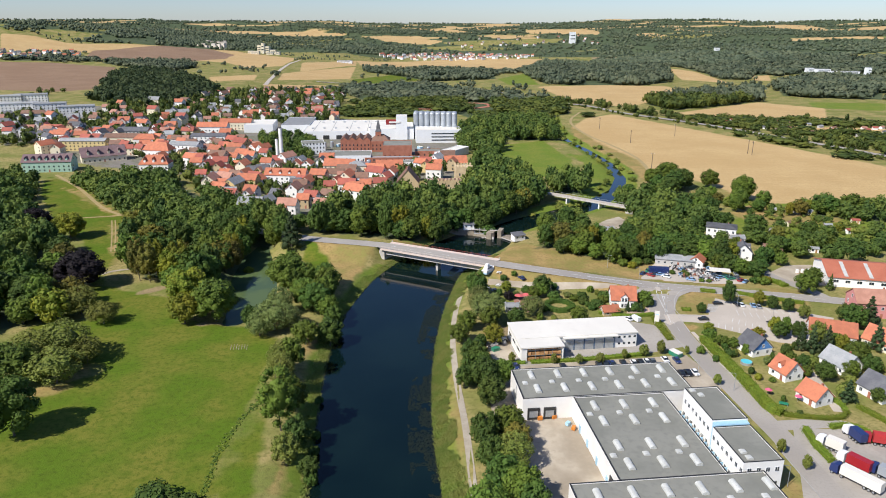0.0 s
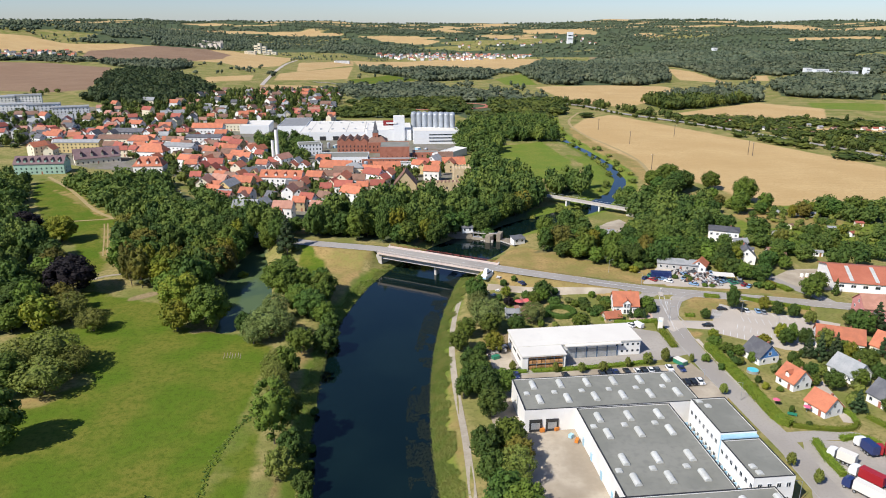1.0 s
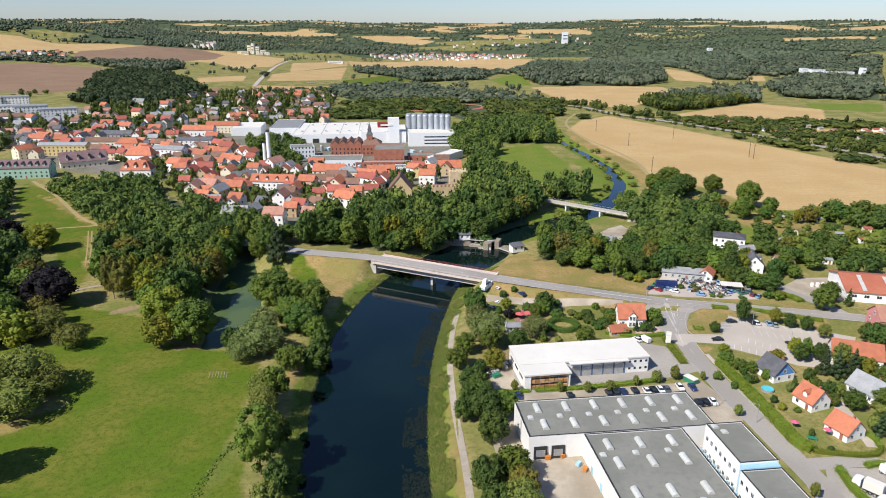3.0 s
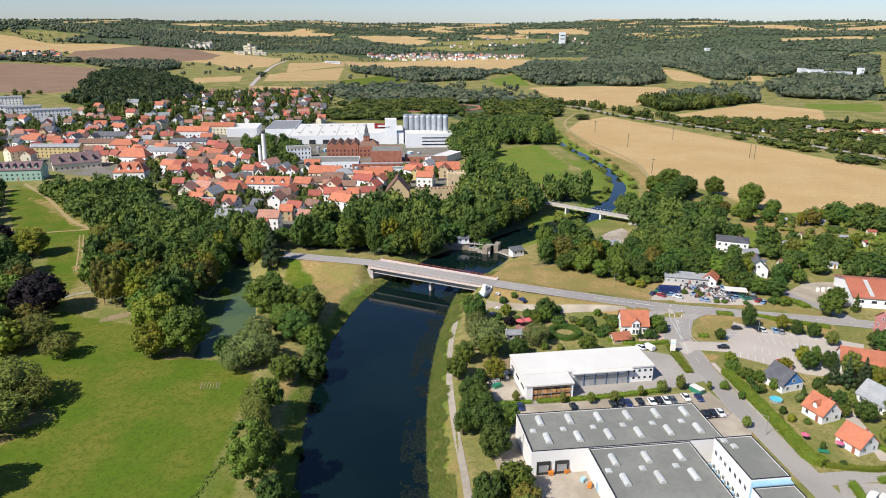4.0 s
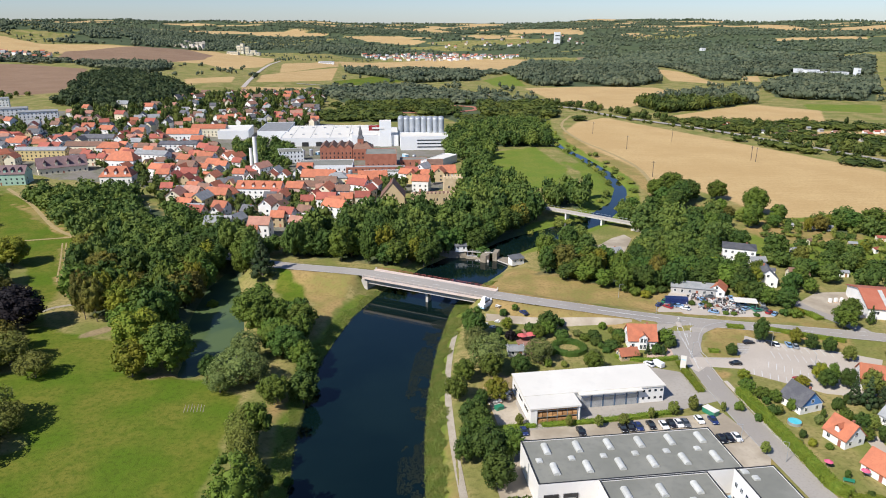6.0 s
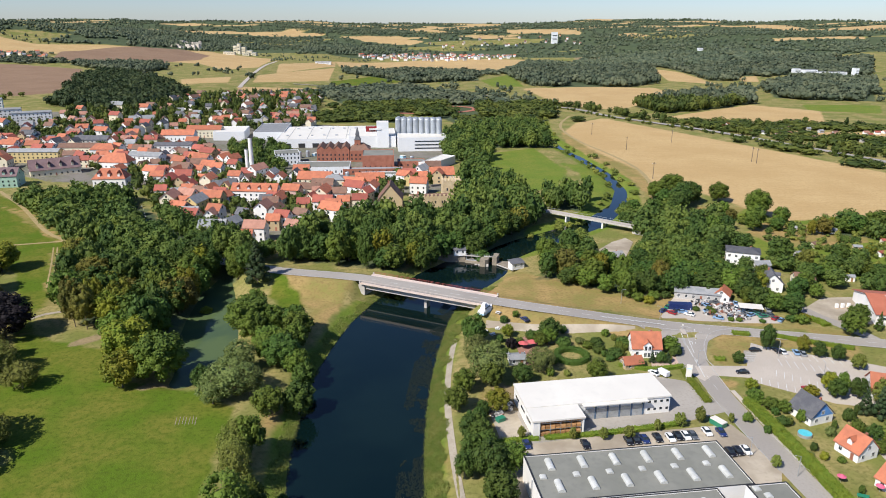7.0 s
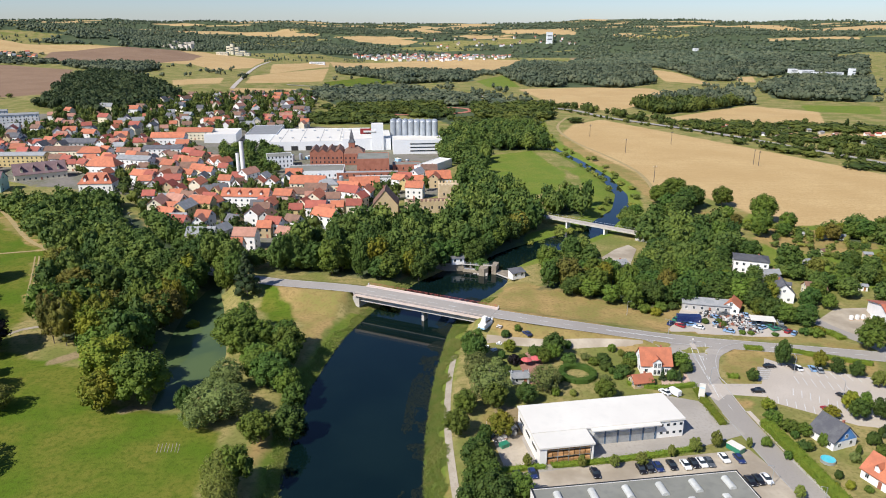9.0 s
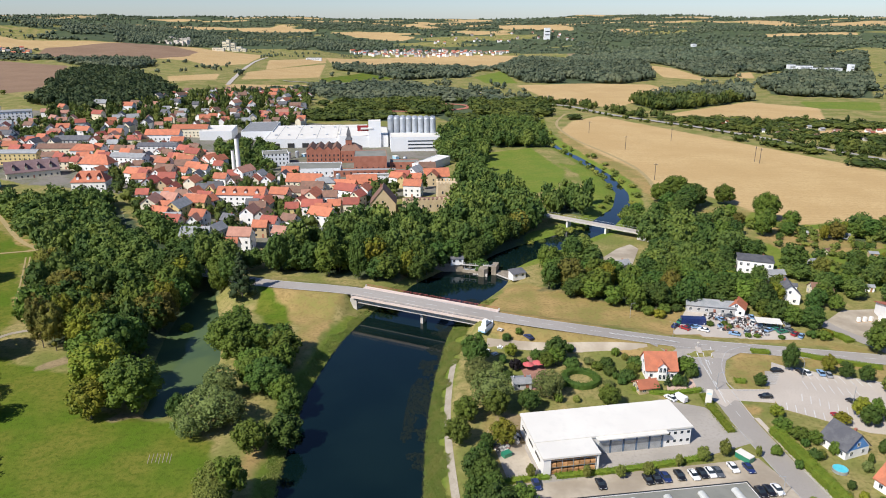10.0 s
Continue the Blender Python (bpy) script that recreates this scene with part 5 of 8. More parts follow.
def big_halls():
    ob = thing("warehouse", pose(0, 0, 0), "white industrial hall complex with flat grey roofs and dome lights", "warehouse")
    flat_block(ob, HALL, T6, 0, 51.5, -18, 0, 7.0)
    flat_block(ob, HALL, T6, 14.8, 42, -57, -18.05, 6.8)
    flat_block(ob, HALL, T6, 2.5, 51, -88, -57.05, 7.0)
    flat_block(ob, HALL, T6, 46.5, 56.4, -39, -21.8, 10.0)
    flat_block(ob, HALL, T6, 45.8, 56.2, -56.5, -40.8, 9.2)
    c = local(HALL, T6, 51.3, -39.9)
    part("link", Geo().box(*c, 0, 9.4, 1.7, 9.6, T6), BLUE_FRAME, ob, "light blue glazed stair joint")
    big, small = skylight_mesh(1.7, 4.2, 0.55).mesh("skylight", DOME), skylight_mesh(1.6, 1.5, 0.2).mesh("skylight", DOME)
    spots = [(big, 5.5 + 8.3 * i, v, 6.82) for i in range(6) for v in (-4.4, -12.8)] + [(small, 2.6 + 8.3 * i, -8.8, 6.82) for i in range(6)]
    spots += [(big, 19.5 + 8.6 * i, v, 6.62) for i in range(3) for v in (-23.5, -31.5, -43, -51)] + [(small, 16.8 + 8.6 * i, v, 6.62) for i in range(3) for v in (-27.5, -47)]
    spots += [(big, 8 + 8.3 * i, v, 6.82) for i in range(6) for v in (-62, -70, -80)] + [(small, 4.8 + 8.3 * i, -66, 6.82) for i in range(6)]
    for me, u, v, z in spots:
        x, y = local(HALL, T6, u, v)
        part("skylight", me, DOME, ob).matrix_basis = pose(x, y, z, 0, 0, 6)
    for u, v, z in ((48.3, -23.2, 9.82), (49.6, -25.8, 9.82), (48, -52, 9.02), (48.3, -54.5, 9.02)):
        x, y = local(HALL, T6, u, v)
        part("skylight", small, DOME, ob).matrix_basis = pose(x, y, z, 0, 0, 6)
    # office windows in two rows towards the light well, the road and the near end
    for v in [-23.5 - 2.3 * i for i in range(7)] + [-42 - 2.3 * i for i in range(7)]:
        for z in (2.0, 6.0):
            for u, turn in ((46.5 if v > -40 else 45.8, -90), (56.4 if v > -40 else 56.2, 90)):
                x, y = local(HALL, T6, u, v)
                window(ob, x, y, z, turn + 6, WINDOW_SMALL)
    for i in range(4):
        for z in (2.2, 6.2):
            x, y = local(HALL, T6, 47.5 + 2.4 * i, -56.5)
            window(ob, x, y, z, 6, WINDOW_SMALL)
    # light well with pale blue glazed sheds
    for i in range(15):
        x, y = local(HALL, T6, 44.0, -23 - 2.25 * i)
        part("glazing", Geo().box(x, y, 2.4, 3.6, 0.25, 0.9, T6), BLUE_FRAME, ob)
    x, y = local(HALL, T6, 44.0, -39.5)
    part("light_well", Geo().box(x, y, 0, 3.7, 35, 2.3, T6), WHITE, ob)
    # loading doors in the corner of the yard
    for u in (3.2, 8.0):
        x, y = local(HALL, T6, u, -18.02)
        q = part("loading_door", Geo().box(x, y, 0.1, 3.6, 0.5, 3.8, T6), BLACK, ob)
        part("opening", Geo().box(*local(HALL, T6, u, -18.3), 0.9, 2.5, 0.12, 2.0, T6), STEEL, q, "grey roller shutter")
    for v in (-26, -33, -41, -49):
        x, y = local(HALL, T6, 14.75, v)
        part("side_door", Geo().box(x, y, 0, 0.2, 1.2, 2.3, T6), BLUE_FRAME, ob)
    x, y = local(HALL, T6, 14.72, -53)
    part("gate", Geo().box(x, y, 0, 0.25, 4.0, 4.2, T6), BLACK, ob)
    part("pipe", Geo().box(*local(HALL, T6, -0.1, -9), 0.2, 0.12, 0.5, 6.2, T6), STEEL, ob)


big_halls()


def store():
    ob = thing("warehouse", pose(0, 0, 0), "long white store with a bright sheet roof and timber racks", "warehouse")
    o, t = STORE, T7
    c = local(o, t, 22, -6.9)
    part("wall", Geo().box(*c, -0.3, 44, 13.6, 5.6, t), WHITE, ob)
    part("wall", Geo().box(*local(o, t, 1.0, -17.3), -0.3, 1.9, 7.0, 5.5, t), WHITE, ob)
    part("back_wall", Geo().box(*local(o, t, 8.3, -16.1), -0.3, 12.4, 4.6, 5.4, t), STEEL, ob)
    part("post", Geo().box(*local(o, t, 14.6, -20.6), 0, 0.4, 0.4, 5.2, t), WHITE, ob)
    for u, v, sx, sy, z, hh in ((22, -6.9, 44.6, 14.2, 5.3, 0.5), (7.4, -17.6, 15.4, 7.0, 5.2, 0.5), (26.5, -14.7, 20, 1.6, 5.2, 0.3)):
        part("roof", Geo().box(*local(o, t, u, v), z, sx, sy, hh, t), SHEET, ob)
    rack = part("timber_rack", Geo().box(*local(o, t, 8.2, -19.6), 0.1, 12.2, 1.4, 0.2, t).box(*local(o, t, 8.2, -19.6), 2.2, 12.2, 1.6, 0.15, t).box(*local(o, t, 8.2, -19.6), 4.2, 12.2, 1.6, 0.15, t), STEEL, ob)
    plank = Geo().box(0, 0, 0, 1.25, 1.1, 0.5).mesh("timber_pack", TIMBER)
    for i in range(8):
        for z in (0.35, 0.95, 2.4, 2.98, 4.4):
            x, y = local(o, t, 2.9 + 1.5 * i, -19.9)
            part("timber_pack", plank, TIMBER, rack).matrix_basis = pose(x, y, z, 0, 0, 7.6)
    for i in range(5):
        part("post", Geo().box(*local(o, t, 2.1 + 3.0 * i, -20.35), 0.1, 0.16, 0.16, 5.1, t), STEEL, rack)
    for i in range(5):
        x, y = local(o, t, 19 + 3.7 * i, -13.75)
        part("roller_door", Geo().box(x, y, 0.1, 3.0, 0.2, 3.4, t), STEEL, ob, "grey roller door")
        part("door_post", Geo().box(*local(o, t, 20.9 + 3.7 * i, -13.8), 0.1, 0.4, 0.25, 4.0, t), SLATE_BLUE, ob)
    for i in range(5):
        for z in (0.8, 3.3):
            x, y = local(o, t, 35.6 + 1.9 * i, -13.7)
            window(ob, x, y, z + 0.4, 7.6, WINDOW_LITTLE, plain=True)
    for i in range(3):
        x, y = local(o, t, 0.08, -4 - 6 * i)
        part("slot_window", Geo().box(x, y, 2.6, 0.2, 4, 0.8, t), GLASS, ob)


store()


# ---------- trees ----------
for kind, rows in (
    ("green", [(-46, 170.3, 21, 6), (-44.3, 181.3, 12, 4.5), (-50.2, 205.4, 13, 5), (-49.3, 225.4, 10, 5), (-68.6, 284.8, 15, 9), (-49.3, 276.2, 12, 6), (-57, 265.6, 11, 6), (-89.2, 249.3, 18, 9), (-137.9, 197.7, 14, 9), (16.5, 167.2, 10, 6), (6.3, 227.6, 8, 4), (17.5, 138.6, 11, 6), (17.2, 197.2, 9, 5), (8.5, 132.4, 11, 6)]),
    ("dark", [(-41.4, 230.3, 11, 5.5), (-51, 255.6, 12, 7), (-74, 241.9, 8, 3.3), (-40.1, 164.5, 10, 4), (-34.8, 152.5, 7, 3), (-120.2, 167.6, 18, 8), (-164.9, 258.5, 14, 10), (12.8, 271.8, 12, 6), (8.7, 210.6, 9, 5.5), (11.7, 194.6, 11, 6), (13.2, 183.9, 10, 5.5), (10, 162.4, 11, 5.5), (13.1, 142.9, 11, 6), (19.7, 134, 10, 5), (10.9, 152.4, 10, 5), (-177.4, 235.9, 15, 9)]),
    ("yellow", [(-102.2, 258.2, 18, 9), (-123.1, 292.5, 14, 7), (16.8, 226.1, 8, 4.5), (-200.5, 354.7, 15, 9), (-99.3, 243.7, 13, 6)]),
    ("pale", [(-135.8, 206.9, 14, 9), (-129.2, 212.8, 15, 9), (-124.3, 197.7, 12, 9), (-121, 211.1, 10, 6), (-143.7, 252.4, 12, 8), (-130.7, 243.8, 9, 6), (-50, 191.8, 13, 4.2), (16.8, 152.4, 11, 6), (-41.1, 155.1, 10, 4)]),
    ("willow", [(-63.4, 238.1, 12, 8.5), (15.5, 246, 12, 8), (-67.8, 232.9, 9, 5)]),
    ("copper", [(-157.5, 282, 17, 10.5), (-223.7, 362.6, 15, 9)]),
    ("olive", [(18.2, 160.2, 9, 5), (-167.9, 362.3, 14, 8), (-151, 262, 13, 5), (-157, 259, 12, 4.5), (-145.5, 256, 11, 4.5)]),
):
    for x, y, h, r in rows:
        x, r = (x + 1.8, r * 0.86) if x > 8 else (x, r)
        tree(x, y, h, r, kind, "tall" if h > 20 else "round", group="in the riverside park" if x < 10 else "beside the bank path")
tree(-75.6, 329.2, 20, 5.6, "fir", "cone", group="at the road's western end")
for kind, rows in (("dark", [(-82, 338, 14, 5), (-101, 345, 15, 6), (-112, 349, 15, 6.5)]), ("green", [(-90, 350, 15, 6), (-106, 336, 15, 6.5), (-88, 343, 13, 5)]),
                   ("yellow", [(-131.9, 298.6, 18, 5), (-120, 296, 18, 6.5), (-92.5, 309, 5, 2.6)]), ("olive", [(-101, 307, 15, 7), (-146, 330, 15, 8)])):
    for x, y, h, r in rows:
        tree(x, y, h, r, kind, group="between the pond and the road")
for x, y, h, r in [(-136.3, 290.7, 21, 4.5), (-130.8, 288.4, 19, 4.5)]:
    tree(x, y, h, r, "olive", "tall", group="in the riverside park")
for x, y, h, r in [(-69.3, 138.2, 5, 5.5), (-60.2, 136.5, 4, 3.5), (-65.1, 136.9, 4, 4)]:
    tree(x, y, h, r, "dark", "bush", "shrub", "on the park lawn")
for kind, shape, rows in (
    ("dark", "round", [(42.4, 274.1, 9, 4.5), (28.3, 243.5, 7, 3.6), (118.4, 264.7, 10, 2.9), (133.9, 258.9, 6, 2.5), (139, 256.1, 6, 2.6), (103.8, 255, 4.5, 2.2)]),
    ("willow", "round", [(35.2, 250.8, 9, 5.2)]),
    ("dark", "wood", [(150, 449, 14, 6.5), (156, 459, 15, 7), (160, 466, 16, 7), (165, 472, 16, 7), (147, 462, 13, 6), (171, 476, 14, 6)]),
    ("green", "round", [(52.8, 245.1, 7, 3.6), (83.3, 264.2, 6, 3.5), (155.8, 275.7, 10, 5), (189.1, 478.7, 13, 7), (196.9, 441, 17, 8), (203, 424.2, 11, 5), (178, 445.6, 9, 4), (166.5, 502.6, 14, 9), (168.9, 479.6, 14, 8), (151.3, 487.8, 12, 7)]),
    ("yellow", "round", [(27.6, 278.2, 5, 2.4), (129.9, 262.2, 7, 2.4), (100.1, 237.3, 4, 2.2)]),
    ("copper", "bush", [(27.7, 268.5, 4, 2)]),
    ("dark", "bush", [(35.9, 275, 4, 2.2), (38.8, 274.9, 4, 2), (68, 268.7, 4, 3), (62.7, 260.4, 3.5, 3), (84.3, 261.4, 4, 2.4), (77.7, 256.1, 4, 2), (69.3, 252.9, 3, 1.8), (46.8, 269.6, 3.5, 3), (58.3, 264.4, 3, 2.5), (100.1, 216.7, 3, 2)]),
):
    for x, y, h, r in rows:
        tree(x, y, h, r, kind, shape, "shrub" if shape == "bush" else "tree", "in the gardens by the road")
for kind, rows in (("green", [(-69.4, 298.8, 12, 5), (-59.5, 282.7, 12, 5), (-51.7, 262.2, 11, 5), (-65.5, 275.7, 12, 5), (-56.6, 260.5, 11, 5), (-48.6, 268.6, 11, 4.6), (-45.4, 252.1, 10, 4.5)]), ("dark", [(-51.1, 282.3, 12, 5), (-42.5, 246.4, 9, 4), (-73.5, 242.2, 9, 3)]), ("willow", [(-64.2, 252.9, 12, 5.5), (-67, 246.7, 9, 4.5), (-57.8, 238.4, 10, 5)]), ("pale", [(-53.2, 203.8, 12, 4.5), (-52, 198.5, 11, 4.2)])):
    for x, y, h, r in rows:
        tree(x, y, h, r, kind, group="on the strip between pond and river")
for kind, rows in (("dark", [(8.1, 211.8, 9, 3.4), (10.6, 208.3, 9, 4), (7.6, 200.7, 9, 4), (11.4, 201.9, 9, 4.5), (5.4, 194.6, 8, 3.4), (12, 195.6, 9, 4.5), (10.8, 219, 6, 2.6), (12.6, 224.7, 5, 2.3)]), ("green", [(16.8, 240.8, 9, 4.8), (13.7, 273.7, 9, 4.5), (7.9, 238.5, 8, 4.5), (40.3, 271.4, 7, 3.5), (36.8, 269.4, 6, 3)]), ("willow", [(12.8, 257, 11, 5.5)])):
    for x, y, h, r in rows:
        tree(x + 1.4, y, h, r * 0.88, kind, group="beside the bank path")
for x, y, h, r in [(0.1, 364.6, 14, 6), (5.6, 372.5, 14, 6), (12.5, 378.1, 13, 6), (20.6, 377.7, 12, 6), (26, 371.5, 9, 4.5), (-4.4, 357.1, 13, 5)]:
    tree(x, y, h, r, "dark", "wood", group="behind the weir")
for kind, rows in (("dark", [(139.6, 391.2, 10, 6), (158.7, 375.8, 10, 6), (170.2, 360.6, 13, 6.5), (124.9, 451, 9, 5), (195.1, 412.1, 8, 4), (234.8, 406.3, 12, 7), (200.9, 360.1, 9, 3.5), (172.8, 333.5, 8, 5), (203.3, 333.1, 8, 5)]),
                   ("green", [(156.9, 407.4, 11, 6), (181.9, 412.3, 16, 6), (136.4, 446.1, 9, 5), (228.8, 406.4, 9, 5), (248.8, 406.1, 13, 8), (255.6, 403.4, 11, 6), (199, 340.5, 8, 5), (179.7, 333.4, 8, 5)]),
                   ("olive", [(216.7, 403.9, 10, 5), (178.5, 434.9, 7, 4), (179.1, 352.3, 9, 4)]), ("yellow", [(209.5, 402.8, 9, 2.5), (225.8, 411.7, 8, 3), (184.2, 430.4, 5, 3), (220, 367.3, 6, 3)])):
    for x, y, h, r in rows:
        tree(x, y, h, r, kind, "wood" if r > 4 else "round", group="in the allotments by the field")
for k, (x, y, h, r) in enumerate([(48.7, 280.6, 3, 1.6), (63.7, 277.3, 3, 1.5), (66, 274.1, 2.5, 1.3), (31.2, 270.7, 3, 1.7), (38.1, 247.9, 3, 1.6), (52.7, 247.4, 3, 1.7), (59.3, 261.1, 2.5, 1.2), (83.8, 268.7, 3.5, 1.7), (79.9, 256.5, 3.5, 1.5), (27.2, 287.5, 3, 1.8), (31.9, 289.7, 2.5, 1.4), (43.5, 247.7, 2.2, 1.3), (24.3, 273.6, 3, 1.5)]):
    tree(x, y, h, r, ("dark", "green", "pale")[k % 3], "bush", "shrub", "in the gardens by the road")
for k, (x, y, h, r) in enumerate([(90.8, 218.9, 3, 1.6), (93.7, 212.9, 2.5, 1.2), (101.8, 216.8, 3, 1.3), (102.8, 200.1, 2.5, 1.2), (120.5, 218.6, 4, 2), (119.3, 212.6, 4, 2.2), (121.9, 208.8, 5, 2.6), (124, 207.7, 5, 2.2), (124.2, 235.9, 7, 2.6), (124, 231.3, 7, 3), (127.1, 233.5, 8, 2.2), (130.9, 231.2, 7, 3), (135.4, 226.8, 9, 3.4), (139.3, 218.3, 8, 3), (156.2, 240.2, 10, 5), (139.3, 210.5, 8, 4), (124.1, 199.8, 7, 3.4), (124.4, 190, 4, 2), (98.6, 199.4, 2.5, 1), (105.6, 178.3, 2, 1.1), (106.4, 218.7, 4, 1.6)]):
    tree(x, y, h, r, ("green", "dark", "pale", "yellow", "dark")[k % 5], "bush" if h < 5 else "round", "shrub" if h < 5 else "tree", "in the housing estate")

for x, y, h, r in [(23.7, 211.8, 4.2, 1.3), (37.9, 211.2, 4, 1.2), (46.4, 210.8, 4, 1.4), (53.7, 211.2, 4.2, 1.8), (62.8, 214.8, 4, 1.1), (70.2, 217, 4.6, 1.9), (76.6, 218.7, 5.5, 1.7), (85.6, 218.3, 3.5, 0.9)]:
    tree(x, y, h, r, "pale", "round", group="in the planted strip by the halls")
for kind, shape, rows in (
    ("green", "round", [(97.4, 229, 5, 2.8), (100.6, 225.6, 4, 2.8), (103.9, 223.7, 4, 2.4), (119.5, 202.6, 4, 2.2), (142, 212.8, 8, 4), (163.4, 284.8, 9, 4.5), (139.1, 221.7, 7, 3), (134.2, 202.6, 6, 3)]),
    ("yellow", "round", [(116.8, 232.4, 4, 2.5)]),
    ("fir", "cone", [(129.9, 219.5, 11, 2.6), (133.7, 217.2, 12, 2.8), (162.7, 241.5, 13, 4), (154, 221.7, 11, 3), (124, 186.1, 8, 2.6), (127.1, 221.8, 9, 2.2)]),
    ("dark", "round", [(156.6, 245.9, 8, 4), (141.9, 204.5, 7, 3.4), (133.5, 186.1, 5, 2.6)]),
    ("pale", "round", [(91.4, 159.9, 4.5, 1.3), (94.7, 152.6, 4.5, 1.3), (88.2, 196.9, 4, 1.4), (142.1, 249.4, 6, 2.5)]),
):
    for x, y, h, r in rows:
        tree(x, y, h, r, kind, shape, group="in the housing estate")


for x, y in [(74.6, 256.2), (79.6, 255.4)]:
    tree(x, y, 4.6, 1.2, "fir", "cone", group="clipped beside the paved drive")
for k, (x, y, h, r) in enumerate([(134, 304.5, 9, 4.6), (137.8, 299.5, 8, 4.2), (143.5, 297.0, 7.5, 4.8), (148, 303.5, 6.5, 4), (138, 308, 7, 4), (131, 312.5, 9, 4.4), (134.5, 318, 11, 5.2), (128.5, 320.5, 11, 5),
                                  (122, 324.5, 12, 5.4), (129.5, 328, 12, 5.6), (135.5, 325, 10, 4.6), (116, 329, 12, 5.6), (110, 323.5, 10, 4.6), (103.5, 323, 9, 4.4), (97.5, 320.5, 8, 4), (157.5, 316.5, 8, 3.6), (161.5, 321, 9, 4)]):
    tree(x, y, h, r, ("dark", "green", "dark")[k % 3], "wood", group="behind the scrap yard")
for k, (x, y, h, r) in enumerate([(142.9, 287.6, 3.2, 3.0), (139.8, 289, 2.6, 2.2), (145.2, 289.5, 3, 2.4), (112, 296.9, 2.4, 1.6), (111.4, 299.2, 2.6, 1.5), (106.5, 300.5, 2.0, 1.6), (131.5, 309, 3, 2.4), (116.5, 290.2, 1.6, 1.4), (119.5, 289.6, 1.5, 1.3), (128, 288.2, 1.4, 1.4),
                                  (90, 309, 3, 2.6), (86.5, 312, 3.4, 3), (93.5, 313.5, 3.6, 3), (99, 314.5, 3, 2.4)]):
    tree(x, y, h, r, ("green", "dark", "yellow", "green")[k % 4], "bush", "shrub", "round the scrap yard")
tree(168.6, 279.8, 8, 1.7, "dark", "cone", group="beside the red-roofed hall")
for k, (x, y, h, r) in enumerate([(55, 268, 2.6, 2.2), (58.5, 270, 3, 2.6), (53, 271.5, 2.4, 1.9), (64.5, 262.5, 3, 2.4), (66.5, 266, 3.2, 2.2), (60.5, 258, 2, 1.8), (56, 256.5, 2, 2.0), (70, 271, 2.6, 1.8), (40.5, 256, 3, 1.8), (24.5, 262, 3.2, 2.2), (22, 268, 3.4, 2.4)]):
    tree(x, y, h, r, ("green", "dark", "willow", "green")[k % 4], "bush", "shrub", "in the garden with the round hedge")


rng = random.Random(71)
for k, (x, y) in enumerate(scatter([(100, 228), (120, 228), (147, 222), (150, 205), (140, 184), (124, 186), (103, 183), (99, 200)], 5.6, 72)):
    homes = ((110.3, 221), (112.9, 202.8), (114.3, 187.3), (133.8, 208.2), (136.1, 190.3), (103.6, 211.3))
    if min(math.hypot(x - a, y - b) for a, b in homes) > 6.8 and abs(x - 121) > 3.2 and rng.random() < 0.62:
        tree(x, y, rng.uniform(1.2, 3.6), rng.uniform(0.8, 2.0), rng.choice(("green", "dark", "pale", "dark", "willow")), "bush", "shrub", "in the estate gardens")


# ---------- old town ----------
house_models = {}
TOWN_SIZES = [(9, 7.2, 7.0, 3.0), (11.5, 8.0, 7.8, 3.3), (7.5, 6.5, 6.0, 2.9), (14, 8.6, 9.0, 3.4), (5, 4, 2.3, 1.1)]
ROOF_NAMES = ("orange tiled", "red tiled", "brown tiled", "dark slate", "faded pink tiled", "grey sheet")
WALL_NAMES = ("white", "cream", "yellow", "grey", "ochre", "rose")


def base(x, y):
    return float(land(np.array([x]), np.array([y]))[0])


def town_house(x, y, turn, size, wall, roof, where="in the old town", small=False):
    key = (size, wall, roof, small)
    w, d, h, rise = TOWN_SIZES[size]
    label = f"{WALL_NAMES[wall]} house with a {ROOF_NAMES[roof]} roof {where}"
    if key not in house_models:
        m = pose(0, 0, 0)
        if small:
            ob = thing("house", m, label, "house")
            part("wall", gable_wall(w, d, h, rise), WALLS[wall], ob)
            part("roof", gable_roof(w, d, h, rise), ROOFS[roof], ob)
        else:
            ob = house(m, w, d, h, rise, WALLS[wall], ROOFS[roof], label, two_sides=False)
        house_models[key] = made = ob
    else:
        made = copy_thing(house_models[key], pose(0, 0, 0))
    made.matrix_basis = pose(x, y, base(x, y), 0, 0, turn)
    return tagged(made, label, "house", where)


LANDMARKS = []  # plan discs that the small houses keep out of


def keep(x, y, r):
    LANDMARKS.append((x, y, r))


def long_house(x, y, turn, w, d, h, rise, wall, roof, label, hip=0.0, dormers=0):
    keep(x, y, max(w, d) * 0.55)
    ob = house(pose(x, y, base(x, y), 0, 0, turn), w, d, h, rise, wall, roof, label, hip=hip, dormers=dormers, two_sides=False)
    return ob


MINT = surface("mint plaster", (0.38, 0.56, 0.44), (0.34, 0.50, 0.40), 0.3)
LILAC_ROOF = surface("lilac brown tile", (0.16, 0.10, 0.10), (0.20, 0.13, 0.13), 0.3)
long_house(-308, 534, 8, 36, 14, 8, 5, MINT, LILAC_ROOF, "long mint-green hotel with a lilac-brown mansard roof", dormers=7)
long_house(-285, 574, 32, 34, 14, 5, 7, WALLS[1], LILAC_ROOF, "cream hall with a steep lilac-brown roof", dormers=4)
long_house(-223, 530, 4, 22, 13, 7.5, 6, WALLS[0], ROOFS[0], "large white townhouse with an orange hipped roof", hip=5, dormers=3)
long_house(-242, 585, -10, 24, 12, 8, 6, WALLS[0], ROOFS[0], "large white school with an orange hipped roof", hip=5)
